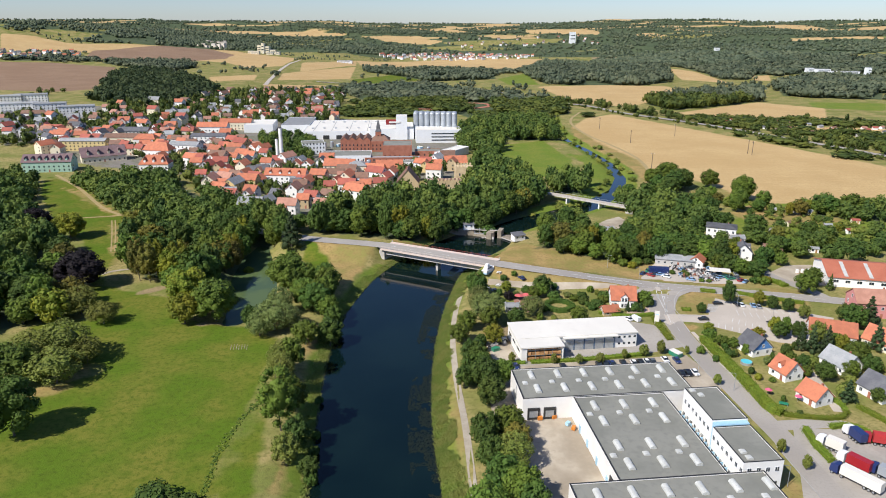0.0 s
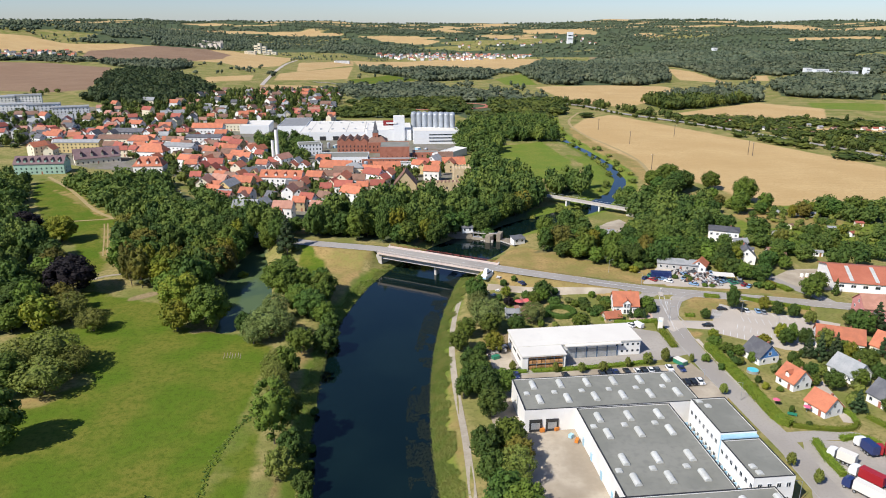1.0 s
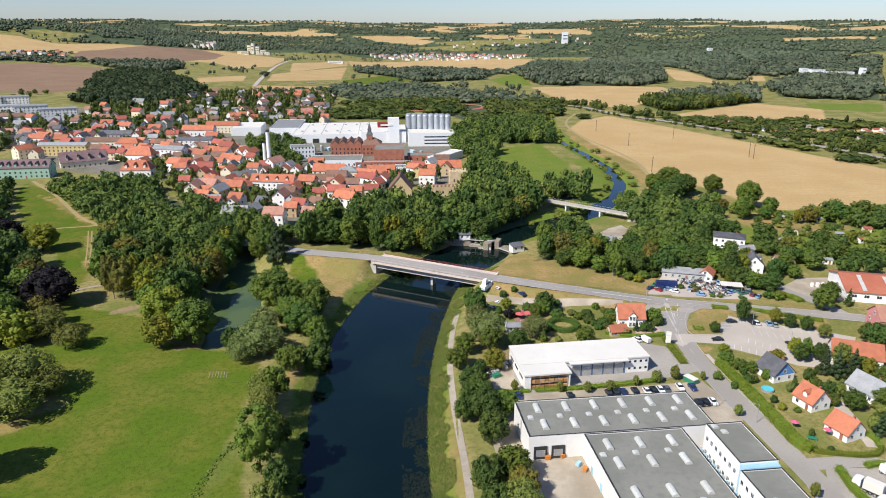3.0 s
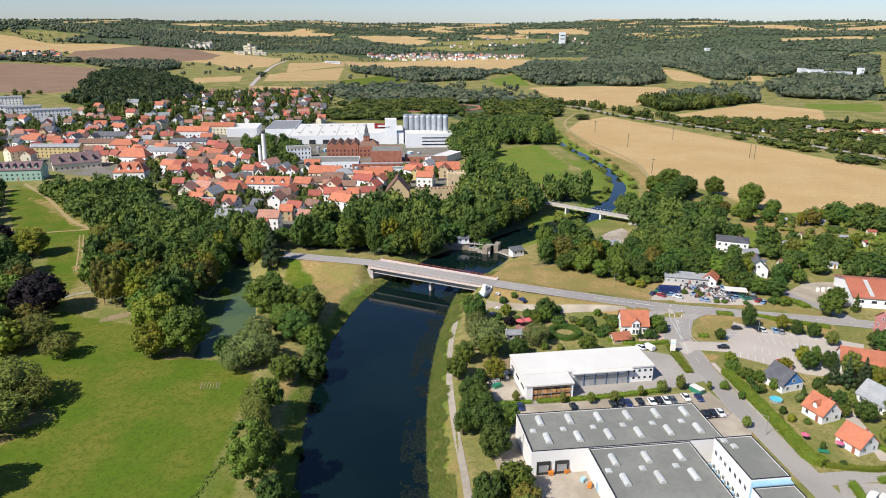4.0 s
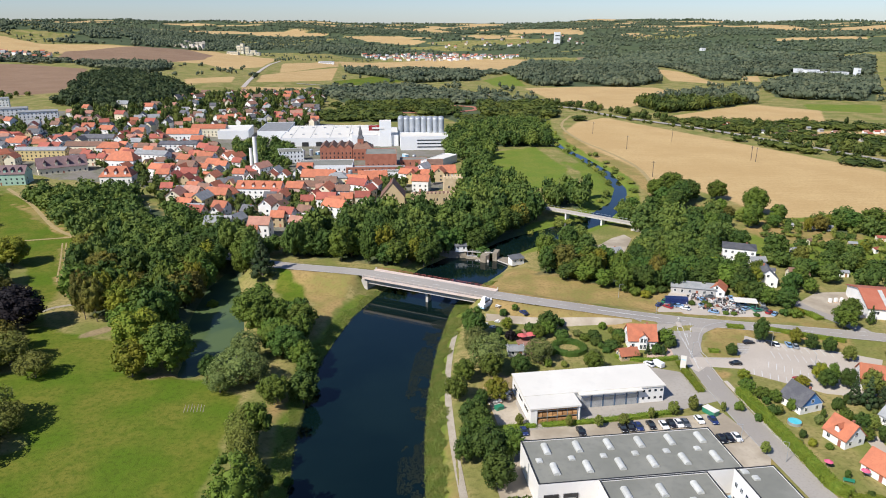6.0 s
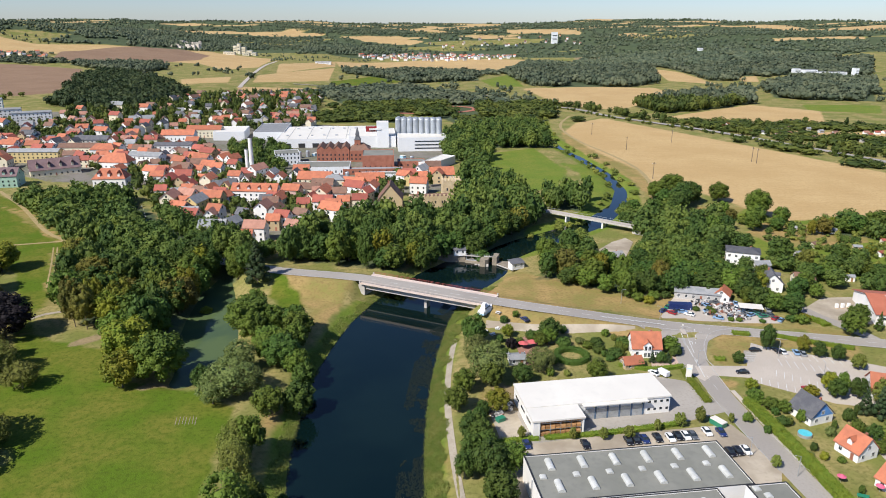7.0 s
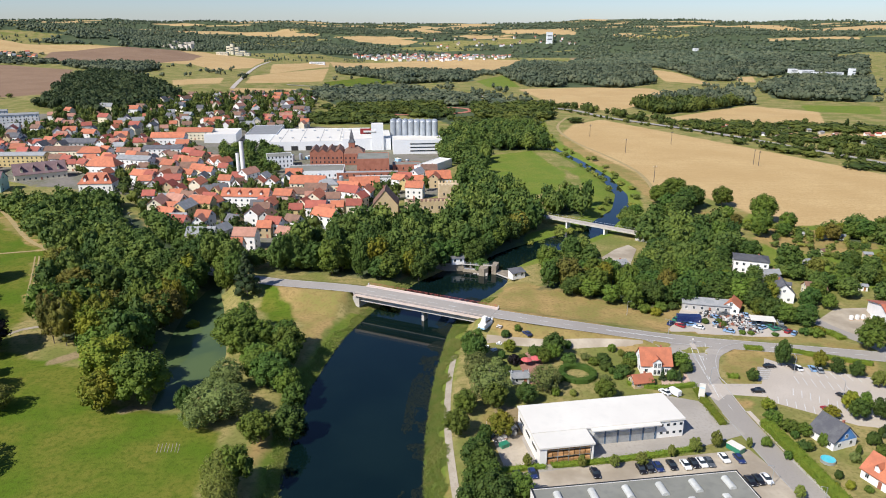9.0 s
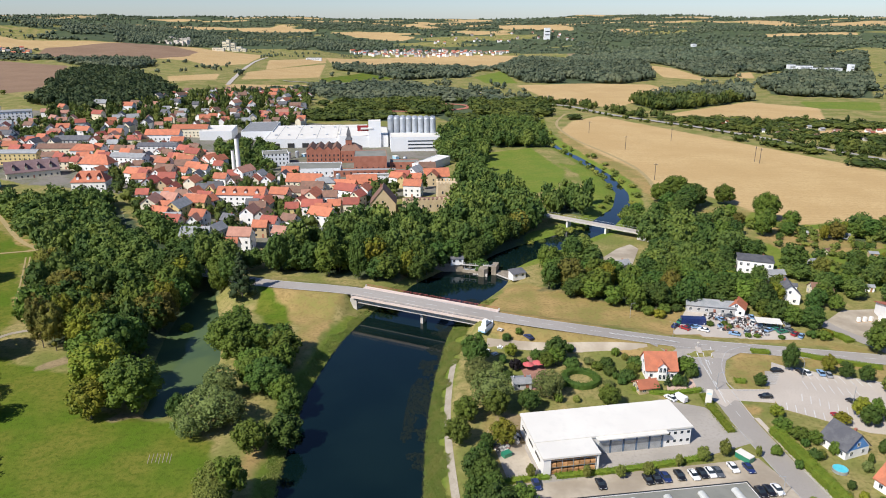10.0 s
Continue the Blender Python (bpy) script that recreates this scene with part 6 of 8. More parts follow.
long_house(-273, 635, 0, 20, 12, 8, 4, WALLS[0], ROOFS[0], "white corner house with orange tiles", hip=4)
long_house(-226, 604, -14, 28, 10, 9, 2.5, WALLS[0], ROOFS[5], "ornate white facade block with a flat grey roof")
long_house(-320, 615, 0, 40, 10, 9, 2, WALLS[2], ROOFS[5], "yellow baroque palace wing with a low roof")
long_house(-231, 697, 0, 30, 12, 11, 4, WALLS[0], ROOFS[0], "four-storey white block with an orange roof")
long_house(-221, 653, 0, 32, 11, 9, 2, WALLS[0], ROOFS[3], "white block with a dark solar roof")
long_house(-223, 750, 0, 34, 11, 8, 3.5, WALLS[1], ROOFS[0], "long cream row house with orange tiles")
long_house(-298, 645, 0, 34, 11, 7, 3, WALLS[1], ROOFS[2], "long cream house with a brown roof")
long_house(-305, 684, 0, 30, 12, 6, 3, WALLS[3], ROOFS[3], "grey house with a dark slate roof")
for x, y, w in [(-479, 789, 42), (-442, 788, 32), (-404, 771, 36), (-505, 861, 36), (-526, 847, 30)]:
    label = "long white prefabricated apartment block with red roof edge"
    ob = long_house(x, y, 24, w, 11, 12, 1.2, WALLS[0], ROOFS[1 if w > 43 else 5], label)

# ---------- brewery ----------
def box_building(name, x, y, turn, w, d, h, wall, roof, label, category="factory", windows=0, rows=1):
    """A flat-roofed block whose near wall stands at x, y."""
    t = radians(turn)
    c = (x - math.sin(t) * d / 2, y + math.cos(t) * d / 2)
    z = base(*c)
    for k in range(max(1, int(w / d))):
        n = max(1, int(w / d))
        keep(*local(c, t, ((k + 0.5) / n - 0.5) * w, 0), max(w / n, d) * 0.62)
    ob = thing(name, pose(*c, z, 0, 0, turn), label, category)
    part("wall", Geo().box(0, 0, -1, w, d, h + 1), wall, ob)
    part("roof", Geo().box(0, 0, h, w - 0.6, d - 0.6, 0.15), roof, ob)
    g = Geo()
    for px, py, sx, sy in ((0, -d / 2 + 0.15, w, 0.3), (0, d / 2 - 0.15, w, 0.3), (-w / 2 + 0.15, 0, 0.3, d - 0.6), (w / 2 - 0.15, 0, 0.3, d - 0.6)):
        g.box(px, py, h, sx, sy, 0.5)
    part("parapet", g, wall, ob)
    for k in range(rows):
        for i in range(windows):
            window(ob, (i + 0.5) / windows * w - w / 2, -d / 2, 1.5 + k * 3.4, 0, WINDOW_TALL, plain=True)
    return ob


OFF_WHITE = surface("white cladding", (0.72, 0.73, 0.73), (0.78, 0.78, 0.77), 0.05, 0.6, vary=0.03)
hall = box_building("brewery_hall", -94, 693, 4, 92, 84, 7.5, OFF_WHITE, SHEET, "vast white brewery hall with a pale flat roof")
for i in range(6):
    part("loading_bay", Geo().box(-36 + 13 * i, -42.1, 0, 6, 0.4, 4), BLACK, hall)
for i in range(14):
    part("roof_vent", Geo().box(-38 + 5.8 * i, -20 + 46 * (i % 2), 7.6, 2.2, 1.6, 1.1), STEEL, hall)
for i in range(5):
    part("roof_seam", Geo().box(-36 + 18 * i, 0, 7.64, 0.4, 82, 0.12), ROOFS[5], hall)
box_building("brewery_hall", -156, 733, 4, 30, 66, 8, OFF_WHITE, ROOFS[5], "white brewery hall with a grey roof")
box_building("brewery_hall", -51, 691, 4, 44, 50, 10, OFF_WHITE, SHEET, "tall white brewing house with a flat roof")
box_building("brewery_tower", -41, 690, 4, 11, 12, 23, OFF_WHITE, SHEET, "white slab tower of the brewery")
sign = solid("brewery_sign", Geo().box(-48, 690.5, 15, 17, 0.6, 5, radians(4)), surface("sign red", (0.35, 0.03, 0.03), (0.30, 0.03, 0.03), 1), "dark red sign board on the brewery tower", "sign")
part("device", Geo().box(-48, 689.3, 16.6, 11, 0.5, 1.6, radians(4)), WHITE, sign)
hall = box_building("brewery_hall", -4, 671, 4, 44, 26, 12, OFF_WHITE, SHEET, "white filling hall in front of the silos", windows=0)
for k in range(3):
    part("window_band", Geo().box(6, -13.1, 2.4 + 3.1 * k, 26, 0.3, 0.9), GLASS, hall)
box_building("brewery_hall", -195, 732, 6, 30, 40, 8, OFF_WHITE, SHEET, "low white hall beside the brewery")
silo_block = thing("silo_block", pose(0, 0, 0), "block of tall pale steel fermentation silos", "silo")
tank = Geo().tube((0, 0, -1), (0, 0, 25), 2.7, n=14).dome(0, 0, 25, 2.7, 1.2, 14, 3).mesh("silo", SILO)
sx, sy = -28, 698
for i in range(8):
    for j in range(3):
        part("silo", tank, SILO, silo_block).matrix_basis = pose(sx + 1 + 5.5 * i, sy + 3 + 5.6 * j - 0.6 * i, base(sx, sy))
part("walkway", Geo().box(sx + 20, sy + 6, base(sx, sy) + 26.2, 42, 0.8, 0.3, -0.1), STEEL, silo_block)
keep(sx + 20, sy + 8, 26)
brick = box_building("brick_brewhouse", -79, 622, 3, 27, 24, 10, BRICK, BITUMEN, "red brick brewhouse with tall windows", windows=8, rows=2)
for k in range(4):
    part("roof", gable_roof(23.6, 6.0, 10.6, 2.6, 0.2), ROOFS[2], brick).matrix_basis = pose(-10 + 6.7 * k, 0, 0, 0, 0, 90)
    part("gable", gable_wall(23.4, 5.6, 10.6, 2.5), BRICK, brick).matrix_basis = pose(-10 + 6.7 * k, 0, 0, 0, 0, 90)
brick = box_building("brick_brewhouse", -56.4, 621, 3, 17, 24, 9, BRICK, ROOFS[2], "red brick malt house with a brown roof", windows=5, rows=2)
part("roof", gable_roof(16.6, 23, 9.1, 5.0, 0.3, hip=6), ROOFS[2], brick)
tx, ty = -59, 632
tower = thing("brick_tower", pose(tx, ty, base(tx, ty)), "red brick clock tower with a slate spire", "tower")
part("wall", Geo().box(0, 0, -1, 5, 5, 18), BRICK, tower)
part("spire", Geo().box(0, 0, 17, 5.6, 5.6, 2.2, 0, 0.6).box(0, 0, 19.2, 3.2, 3.2, 2, 0, 0.9).box(0, 0, 21.2, 3.4, 3.4, 7, 0, 0.02), ROOFS[3], tower)
for a in (0, -90, 90):
    q = window(tower, 2.5 * math.sin(radians(a)), -2.5 * math.cos(radians(a)), 12, a, WINDOW_TALL, plain=True)
keep(tx, ty, 6)
box_building("brick_brewhouse", -39, 587, 3, 25, 27, 11, BRICK, BITUMEN, "square red brick block with a flat felt roof", windows=6)
box_building("brick_wing", -42, 569, 3, 46, 8, 4, BRICK, ROOFS[5], "low red brick gate wing", windows=9)
box_building("workshop", -81, 569, 3, 42, 24, 5.5, OFF_WHITE, BITUMEN, "flat white workshop with a green-grey roof", windows=10)
box_building("office_building", -114, 607, 14, 20, 20, 9, OFF_WHITE, BITUMEN, "glazed office block with a flat roof", "office", windows=7, rows=3)
box_building("workshop", -32, 544, 3, 34, 10, 5, OFF_WHITE, BITUMEN, "low white outbuilding with a felt roof", windows=8)
box_building("workshop", -2, 581, -30, 12, 40, 6, OFF_WHITE, SHEET, "slanting white conveyor hall", "factory")
box_building("workshop", -13, 594, 3, 22, 12, 5, BRICK, BITUMEN, "small brick plant room", windows=4)
for k, (x, y, h, r) in enumerate([(-133, 565, 29, 1.5), (-137, 567, 20, 1.2)]):
    stack = thing("chimney_stack", pose(x, y, base(x, y)), "slim white factory chimney with a dark mouth", "chimney")
    part("shaft", Geo().tube((0, 0, -1), (0, 0, h), r * 1.15, r, 14), WHITE, stack)
    part("mouth", Geo().tube((0, 0, h), (0, 0, h + 0.5), r * 0.9, n=14), BLACK, stack)
    keep(x, y, 7)


for k, (x, y) in enumerate([(-75, 656), (-68, 653), (-61, 655), (-98, 650), (-104, 645), (-110, 640), (-21, 636), (-13, 616), (-77, 561), (-68, 557), (-60, 553)]):
    ob = thing("storage_tank" if k % 3 else "crate_stack", pose(x, y, base(x, y), 0, 0, 20 * k), "pale steel tank in the brewery yard" if k % 3 else "blue beer crate stack in the brewery yard", "tank" if k % 3 else "crates")
    if k % 3:
        part("vessel", Geo().tube((0, 0, 0), (0, 0, 5), 1.6, n=12).dome(0, 0, 5, 1.6, 0.7, 12, 3), SILO, ob)
        part("ladder", Geo().box(1.7, 0, 0, 0.1, 0.5, 5.2), STEEL, ob)
    else:
        part("crates", Geo().box(0, 0, 0, 6, 3, 2.4), BLUE_FRAME, ob)
        part("cover", Geo().box(0, 0, 2.4, 6.2, 3.2, 0.15), SHEET, ob)


def castle():
    x, y = 15, 480
    ob = thing("castle_tower", pose(x, y, 0, 0, 0, 4), "yellow sandstone castle tower with battlements", "tower")
    part("wall", Geo().box(0, 5, -1, 12, 10, 15), SANDSTONE, ob)
    merlon = Geo().box(0, 0, 0, 1.2, 0.7, 1.4).mesh("merlon", SANDSTONE)
    for i in range(6):
        for yy in (0.35, 9.65):
            part("merlon", merlon, SANDSTONE, ob).matrix_basis = pose(-5.4 + 2.16 * i, yy, 14)
    for zz in (4, 8):
        for xx in (-3, 3):
            window(ob, xx, 0, zz, 0, WINDOW_TALL, plain=True)
    x2, y2 = 2, 468
    wing = thing("castle_wing", pose(x2, y2, 0, 0, 0, 6), "ruined sandstone castle wing with battlements", "castle")
    part("wall", Geo().box(0, 4, -1, 28, 8, 8), SANDSTONE, wing)
    part("roof", Geo().box(0, 4, 7, 26, 6.5, 0.3), ROOFS[2], wing)
    for i in range(11):
        part("merlon", merlon, SANDSTONE, wing).matrix_basis = pose(-13 + 2.6 * i, 0.4, 7)
    for i in range(6):
        window(wing, -11 + 4.4 * i, 0, 2.5, 0, WINDOW_TALL, plain=True)
    keep(x, y + 5, 10)
    keep(x2, y2 + 4, 16)


castle()
long_house(-24, 469, 90, 16, 15, 7, 9, WALLS[4], ROOFS[2], "sandstone villa with a steep brown gable roof")
long_house(-63, 506, 0, 13, 12, 11, 2.5, WALLS[1], ROOFS[5], "square cream tower house with a grey roof", hip=5)
long_house(-41, 524, 5, 20, 10, 6, 5, WALLS[0], ROOFS[0], "white house with a bright orange roof")
long_house(-80, 531, -8, 24, 11, 6, 4.5, WALLS[1], ROOFS[0], "long cream house with an orange roof")
long_house(-113, 491, -6, 30, 11, 7, 4, WALLS[0], ROOFS[0], "white row of town houses with orange tiles", dormers=4)
long_house(10, 553, 10, 18, 11, 4, 5, WALLS[0], ROOFS[0], "white farmhouse with orange tiles")
long_house(-98, 389, 0, 13, 10, 4.5, 5, WALLS[0], ROOFS[0], "white house with an orange roof at the wood edge", dormers=1)

TOWN = [(-298, 601), (-250, 578), (-196, 511), (-165, 451), (-142, 439), (-119, 403), (-96, 383), (-87, 391), (-78, 401), (-59, 428), (-38, 474), (-18, 501), (6, 511), (10, 568), (-23, 558), (-48, 513), (-74, 539), (-101, 562), (-123, 550), (-167, 624), (-211, 694), (-280, 716), (-349, 703), (-392, 673), (-338, 583)]
OUTSKIRTS = [[(-485, 762), (-386, 788), (-331, 779), (-285, 830), (-227, 923), (-147, 992), (-124, 829), (-189, 738), (-250, 761), (-303, 693), (-347, 645), (-403, 625)],
             [(-359, 984), (-273, 1119), (-175, 1184), (-142, 1013), (-231, 940), (-324, 883)],
             [(-403, 824), (-332, 907), (-288, 880), (-281, 818), (-370, 780)]]


HOUSES = [(0.0, 0.0)]


def joined_houses(name, rows, label):
    """Distant houses joined into one mesh, walls and roofs in their own materials."""
    rng = random.Random(9)
    walls, roofs = [WALLS[k] for k in (0, 0, 1, 3)], [ROOFS[k] for k in (0, 1, 2, 2, 3, 4, 5)]
    mats = walls + roofs
    verts, faces, index = [], [], []
    for x, y, turn, size in rows:
        w, d, h, rise = TOWN_SIZES[size]
        m = pose(x, y, base(x, y), 0, 0, turn)
        for geo, pick in ((gable_wall(w, d, h, rise), rng.randrange(4)), (gable_roof(w, d, h, rise), 4 + rng.randrange(7))):
            n = len(verts)
            verts += [tuple(m @ Vector(v)) for v in geo.v]
            faces += [tuple(i + n for i in f) for f in geo.f]
            index += [pick] * len(geo.f)
    me = bpy.data.meshes.new(name)
    me.from_pydata(verts, [], faces)
    for m in mats:
        me.materials.append(m)
    me.polygons.foreach_set("material_index", index)
    tagged(new(name, me), label, "houses", kind="stuff")


def build_town():
    rng = random.Random(5)
    spots = [(x, y) for x, y in scatter([(a, b / 1.62) for a, b in TOWN], 10.6, 41) * (1, 1.62) if not any(math.hypot(x - a, y - b) < r + 2 for a, b, r in LANDMARKS) and along(np.array([x]), np.array([y]), ROAD)[0][0] > 15]
    spots.sort(key=lambda p: p[1])
    rest = []
    for k, (x, y) in enumerate(spots):
        if rng.random() < 0.17:
            continue
        HOUSES.append((x, y))
        turn = -12 + 90 * (rng.random() < 0.36) + rng.uniform(-18, 18)
        roof = rng.choices(range(6), (36, 22, 11, 10, 14, 7))[0]
        wall = rng.choices(range(6), (52, 26, 8, 6, 4, 4))[0]
        size = rng.choices(range(4), (40, 20, 30, 10))[0]
        if k < 290:
            town_house(x, y, turn, size, wall, roof)
        else:
            rest.append((x, y, turn, size))
    for k, area in enumerate(OUTSKIRTS):
        for x, y in scatter(area, (21, 27, 30)[k], 61 + k):
            if not any(math.hypot(x - a, y - b) < r + 8 for a, b, r in LANDMARKS):
                HOUSES.append((x, y))
                rest.append((x, y, rng.uniform(-30, 30) + 90 * (rng.random() < 0.4), rng.choices(range(4), (40, 25, 30, 5))[0]))
    joined_houses("outskirts", rest, "houses of the leafy town outskirts")
    far = []
    for area, gap in (([(-239, 2665), (-52, 2783), (163, 2699), (342, 2677), (313, 2524), (110, 2467), (-168, 2543)], 34), ([(-1189, 1786), (-1070, 1874), (-983, 1876), (-911, 1849), (-883, 1761), (-983, 1716), (-1139, 1706)], 34),
                      ([(390, 3395), (724, 3341), (650, 2985), (280, 3049)], 95), ([(17, 3337), (380, 3300), (274, 2983), (39, 3015)], 90)  ):
        far += [(x, y, rng.uniform(-40, 40), rng.choice((0, 1, 2))) for x, y in scatter(area, gap, 77)]
    sheds = [(x, y, rng.uniform(-40, 40), 4) for x, y in scatter([(319, 841), (505, 789), (445, 692), (334, 764)], 24, 78)]
    joined_houses("allotment_sheds", sheds, "small sheds of the allotments past the trunk road")
    joined_houses("far_village", far, "distant villages up the valley")


build_town()


# ---------- far buildings ----------
def far_block(x, y, w, d, h, mat, label, name="far_building", category="building"):
    ob = thing(name, pose(x, y, base(x, y)), label, category)
    part("wall", Geo().box(0, 0, -6, w, d, h + 6), mat, ob)
    part("roof", Geo().box(0, 0, h, w - 1, d - 1, 0.6), ROOFS[5], ob)
    for k in range(2):
        part("window_band", Geo().box(0, -d / 2 - 0.1, h * (0.35 + 0.3 * k), w * 0.8, 0.3, h * 0.08), GLASS, ob)
    return ob


for x, y, w, h in [(559, 3109, 24, 46)]:
    far_block(x, y, w, 20, h, OFF_WHITE, "white grain tower above the far town")
for x, y, w, h in [(-618, 2360, 26, 9), (-616, 2458, 9, 34), (-611, 2499, 14, 22), (-584, 2467, 18, 14), (-636, 2489, 12, 24), (-639, 2383, 16, 8), (-584, 2419, 22, 7), (-563, 2443, 14, 9)]:
    far_block(x, y, w, 22, h, WALLS[1], "pale cement works at the foot of the hill", "cement_works", "factory")
for x, y, w, h in [(866, 1620, 30, 8), (905, 1586, 46, 6), (884, 1600, 26, 5), (846, 1640, 14, 9), (922, 2414, 14, 8), (929, 1552, 7, 17), (-291, 2114, 44, 6), (165, 2651, 30, 6), (-18, 2612, 36, 6)]:
    far_block(x, y, w, 16, h, OFF_WHITE, "white works buildings across the valley", "works", "factory")
QUARRY = surface("pale quarry rock", (0.46, 0.40, 0.32), (0.56, 0.50, 0.42), 0.03, 0.95, fine=0.1)
for x, y, w in [(-838, 2654, 70), (-788, 2430, 90)]:
    g = Geo()
    rng = random.Random(int(w))
    for i in range(9):
        g.box(x - w / 2 + w * i / 8, y + rng.uniform(-6, 6), base(x, y) - 6, w / 6, 20, 12 + rng.uniform(0, 9), rng.uniform(-0.3, 0.3), 0.8)
    solid("quarry_face", g, QUARRY, "pale stepped quarry face in the wooded hill", "quarry")
TRACK = surface("red running track", (0.36, 0.13, 0.08), (0.40, 0.16, 0.10), 0.2, 0.9, vary=0)
tx, ty = 5, 989
oval = [(tx + 62 * math.cos(a) + 0.3 * 40 * math.sin(a), ty + 42 * math.sin(a), base(tx, ty) + 0.35) for a in np.linspace(0, 2 * math.pi, 41)]
solid("running_track", ribbon(oval, 9, 0.1), TRACK, "red oval running track of the sports ground", "sports track", kind="structure")

# ---------- power line in the stubble field ----------
pole_model = None
for k, (x, y) in enumerate([(173.1, 765.3), (183.6, 673.5), (240.7, 716.6), (274.3, 607.1), (168.6, 549.3), (273.5, 614.2)]):
    if pole_model is None:
        ob = thing("power_pole", pose(0, 0, 0), "wooden power pole with a cross arm in stubble", "pole", "power poles")
        part("mast", Geo().tube((0, 0, -0.5), (0, 0, 12.5), 0.28, 0.18, 8), BARK, ob)
        arm = part("cross_arm", Geo().box(0, 0, 11.2, 2.8, 0.22, 0.25), BARK, ob)
        for s in (-1.2, 0, 1.2):
            part("insulator", Geo().tube((s, 0, 11.45), (s, 0, 11.9), 0.1, n=6), WHITE, arm)
        pole_model = ob
    else:
        ob = copy_thing(pole_model, pose(0, 0, 0))
    ob.matrix_basis = pose(x, y, base(x, y), 0, 0, 30 * (k % 2))


# ---------- weir ----------
STONE = surface("weir stone", (0.24, 0.20, 0.15), (0.32, 0.27, 0.20), 0.4, 0.95, fine=1.5)


def weir():
    ob = thing("weir", pose(0, 0, 0), "old river weir with stone piers and steel gates", "weir")
    round_end = [(3.6 + 2.6 * math.cos(a), 374.4 + 2.6 * math.sin(a)) for a in np.linspace(math.pi * 0.75, math.pi * 1.55, 7)]
    part("pier", Geo().prism(round_end + [(17.5, 372.4), (18.5, 377.5), (4.5, 379)], -6, 0.5), STONE, ob)
    part("pier", Geo().prism([(24, 364.4), (26.5, 363.2), (28.2, 364.2), (29.5, 370.5), (26.5, 371.5)], -6, 0.7), STONE, ob)
    part("pier", Geo().prism([(30.2, 366), (32.4, 365.4), (34.4, 371.5), (32, 372.4)], -6, 1.2), STONE, ob)
    part("sill", Geo().prism([(17, 370), (25, 367.5), (27, 373), (18.5, 376)], -5, -2.05), STONE, ob)
    part("sill", Geo().prism([(32, 367), (40, 356), (45, 360), (37, 371.5)], -5, -2.05), STONE, ob)
    for k in range(3):
        part("gate", Geo().box(19.3 + 2.6 * k, 371 - 0.7 * k, -3.4, 2.2, 0.25, 1.9, -0.25), STEEL, ob)
        part("gate_frame", Geo().box(18 + 2.6 * k, 371.4 - 0.7 * k, -3, 0.25, 0.3, 4.6, -0.25), STEEL, ob)
    part("walkway", Geo().box(21.6, 370.2, 0.35, 11, 1.1, 0.2, -0.25), CONCRETE, ob)
    part("walkway", Geo().box(29.2, 367.4, 0.9, 5.5, 1.2, 0.2, -0.2), CONCRETE, ob)
    part("handrail", Geo().box(21.6, 369.7, 1.35, 11, 0.07, 0.07, -0.25).box(29.2, 366.8, 1.95, 5.5, 0.07, 0.07, -0.2), STEEL, ob)
    part("log_boom", Geo().tube((32.6, 365.2, -2.5), (39.5, 356.2, -2.5), 0.35, n=7), CONCRETE, ob)
    for k in range(4):
        part("step", Geo().box(22.5 + 1.7 * k, 366.6 - 0.9 * k, -2.9, 1.5, 0.8, 0.35 + 0.3 * k, -0.5), CONCRETE, ob)


weir()


def gate_hut(x, y, z, turn, w, d):
    """A small rendered hut under a dark lean-to roof."""
    ob = thing("gate_hut", pose(x, y, z, 0, 0, turn), "white gatekeeper hut with a dark lean-to roof beside the weir", "hut", "weir huts")
    lean = 0.9
    part("wall", Geo().add([(-w / 2, -d / 2, -0.5), (w / 2, -d / 2, -0.5), (w / 2, d / 2, -0.5), (-w / 2, d / 2, -0.5), (-w / 2, -d / 2, 2.5), (w / 2, -d / 2, 2.5), (w / 2, d / 2, 2.5 + lean), (-w / 2, d / 2, 2.5 + lean)],
                           [(0, 1, 5, 4), (1, 2, 6, 5), (2, 3, 7, 6), (3, 0, 4, 7), (3, 2, 1, 0)]), WALLS[0], ob)
    a, b, k = w / 2 + 0.35, d / 2 + 0.35, lean * 0.35 / d
    low = [(-a, -b, 2.55 - k), (a, -b, 2.55 - k), (a, b, 2.55 + lean + k), (-a, b, 2.55 + lean + k)]
    part("roof", Geo().add(low + [(px, py, pz + 0.16) for px, py, pz in low], [(3, 2, 1, 0), (4, 5, 6, 7), (0, 1, 5, 4), (1, 2, 6, 5), (2, 3, 7, 6), (3, 0, 4, 7)]), ROOFS[3], ob)
    for px in (-w / 4, w / 4):
        window(ob, px, -d / 2, 1.0, 0, WINDOW_SMALL)
    part("door", Geo().box(w / 2 + 0.02, 0, -0.3, 0.08, 0.95, 2.1), TIMBER, ob)


gate_hut(14.4, 373.6, 0.5, 8, 6.0, 3.8)
gate_hut(40.6, 354.4, 0.0, 24, 6.6, 4.0)
for x, y, h, r, kind in [(30, 389, 12, 5, "dark"), (36, 398, 13, 6, "green"), (45, 408, 13, 6, "dark"), (52, 424, 14, 6, "dark"), (24, 383, 12, 5.5, "dark"), (50, 416, 15, 6, "olive"), (40, 407, 15, 6.5, "green")]:
    tree(x, y, h, r, kind, "wood", group="on the upper river bank")

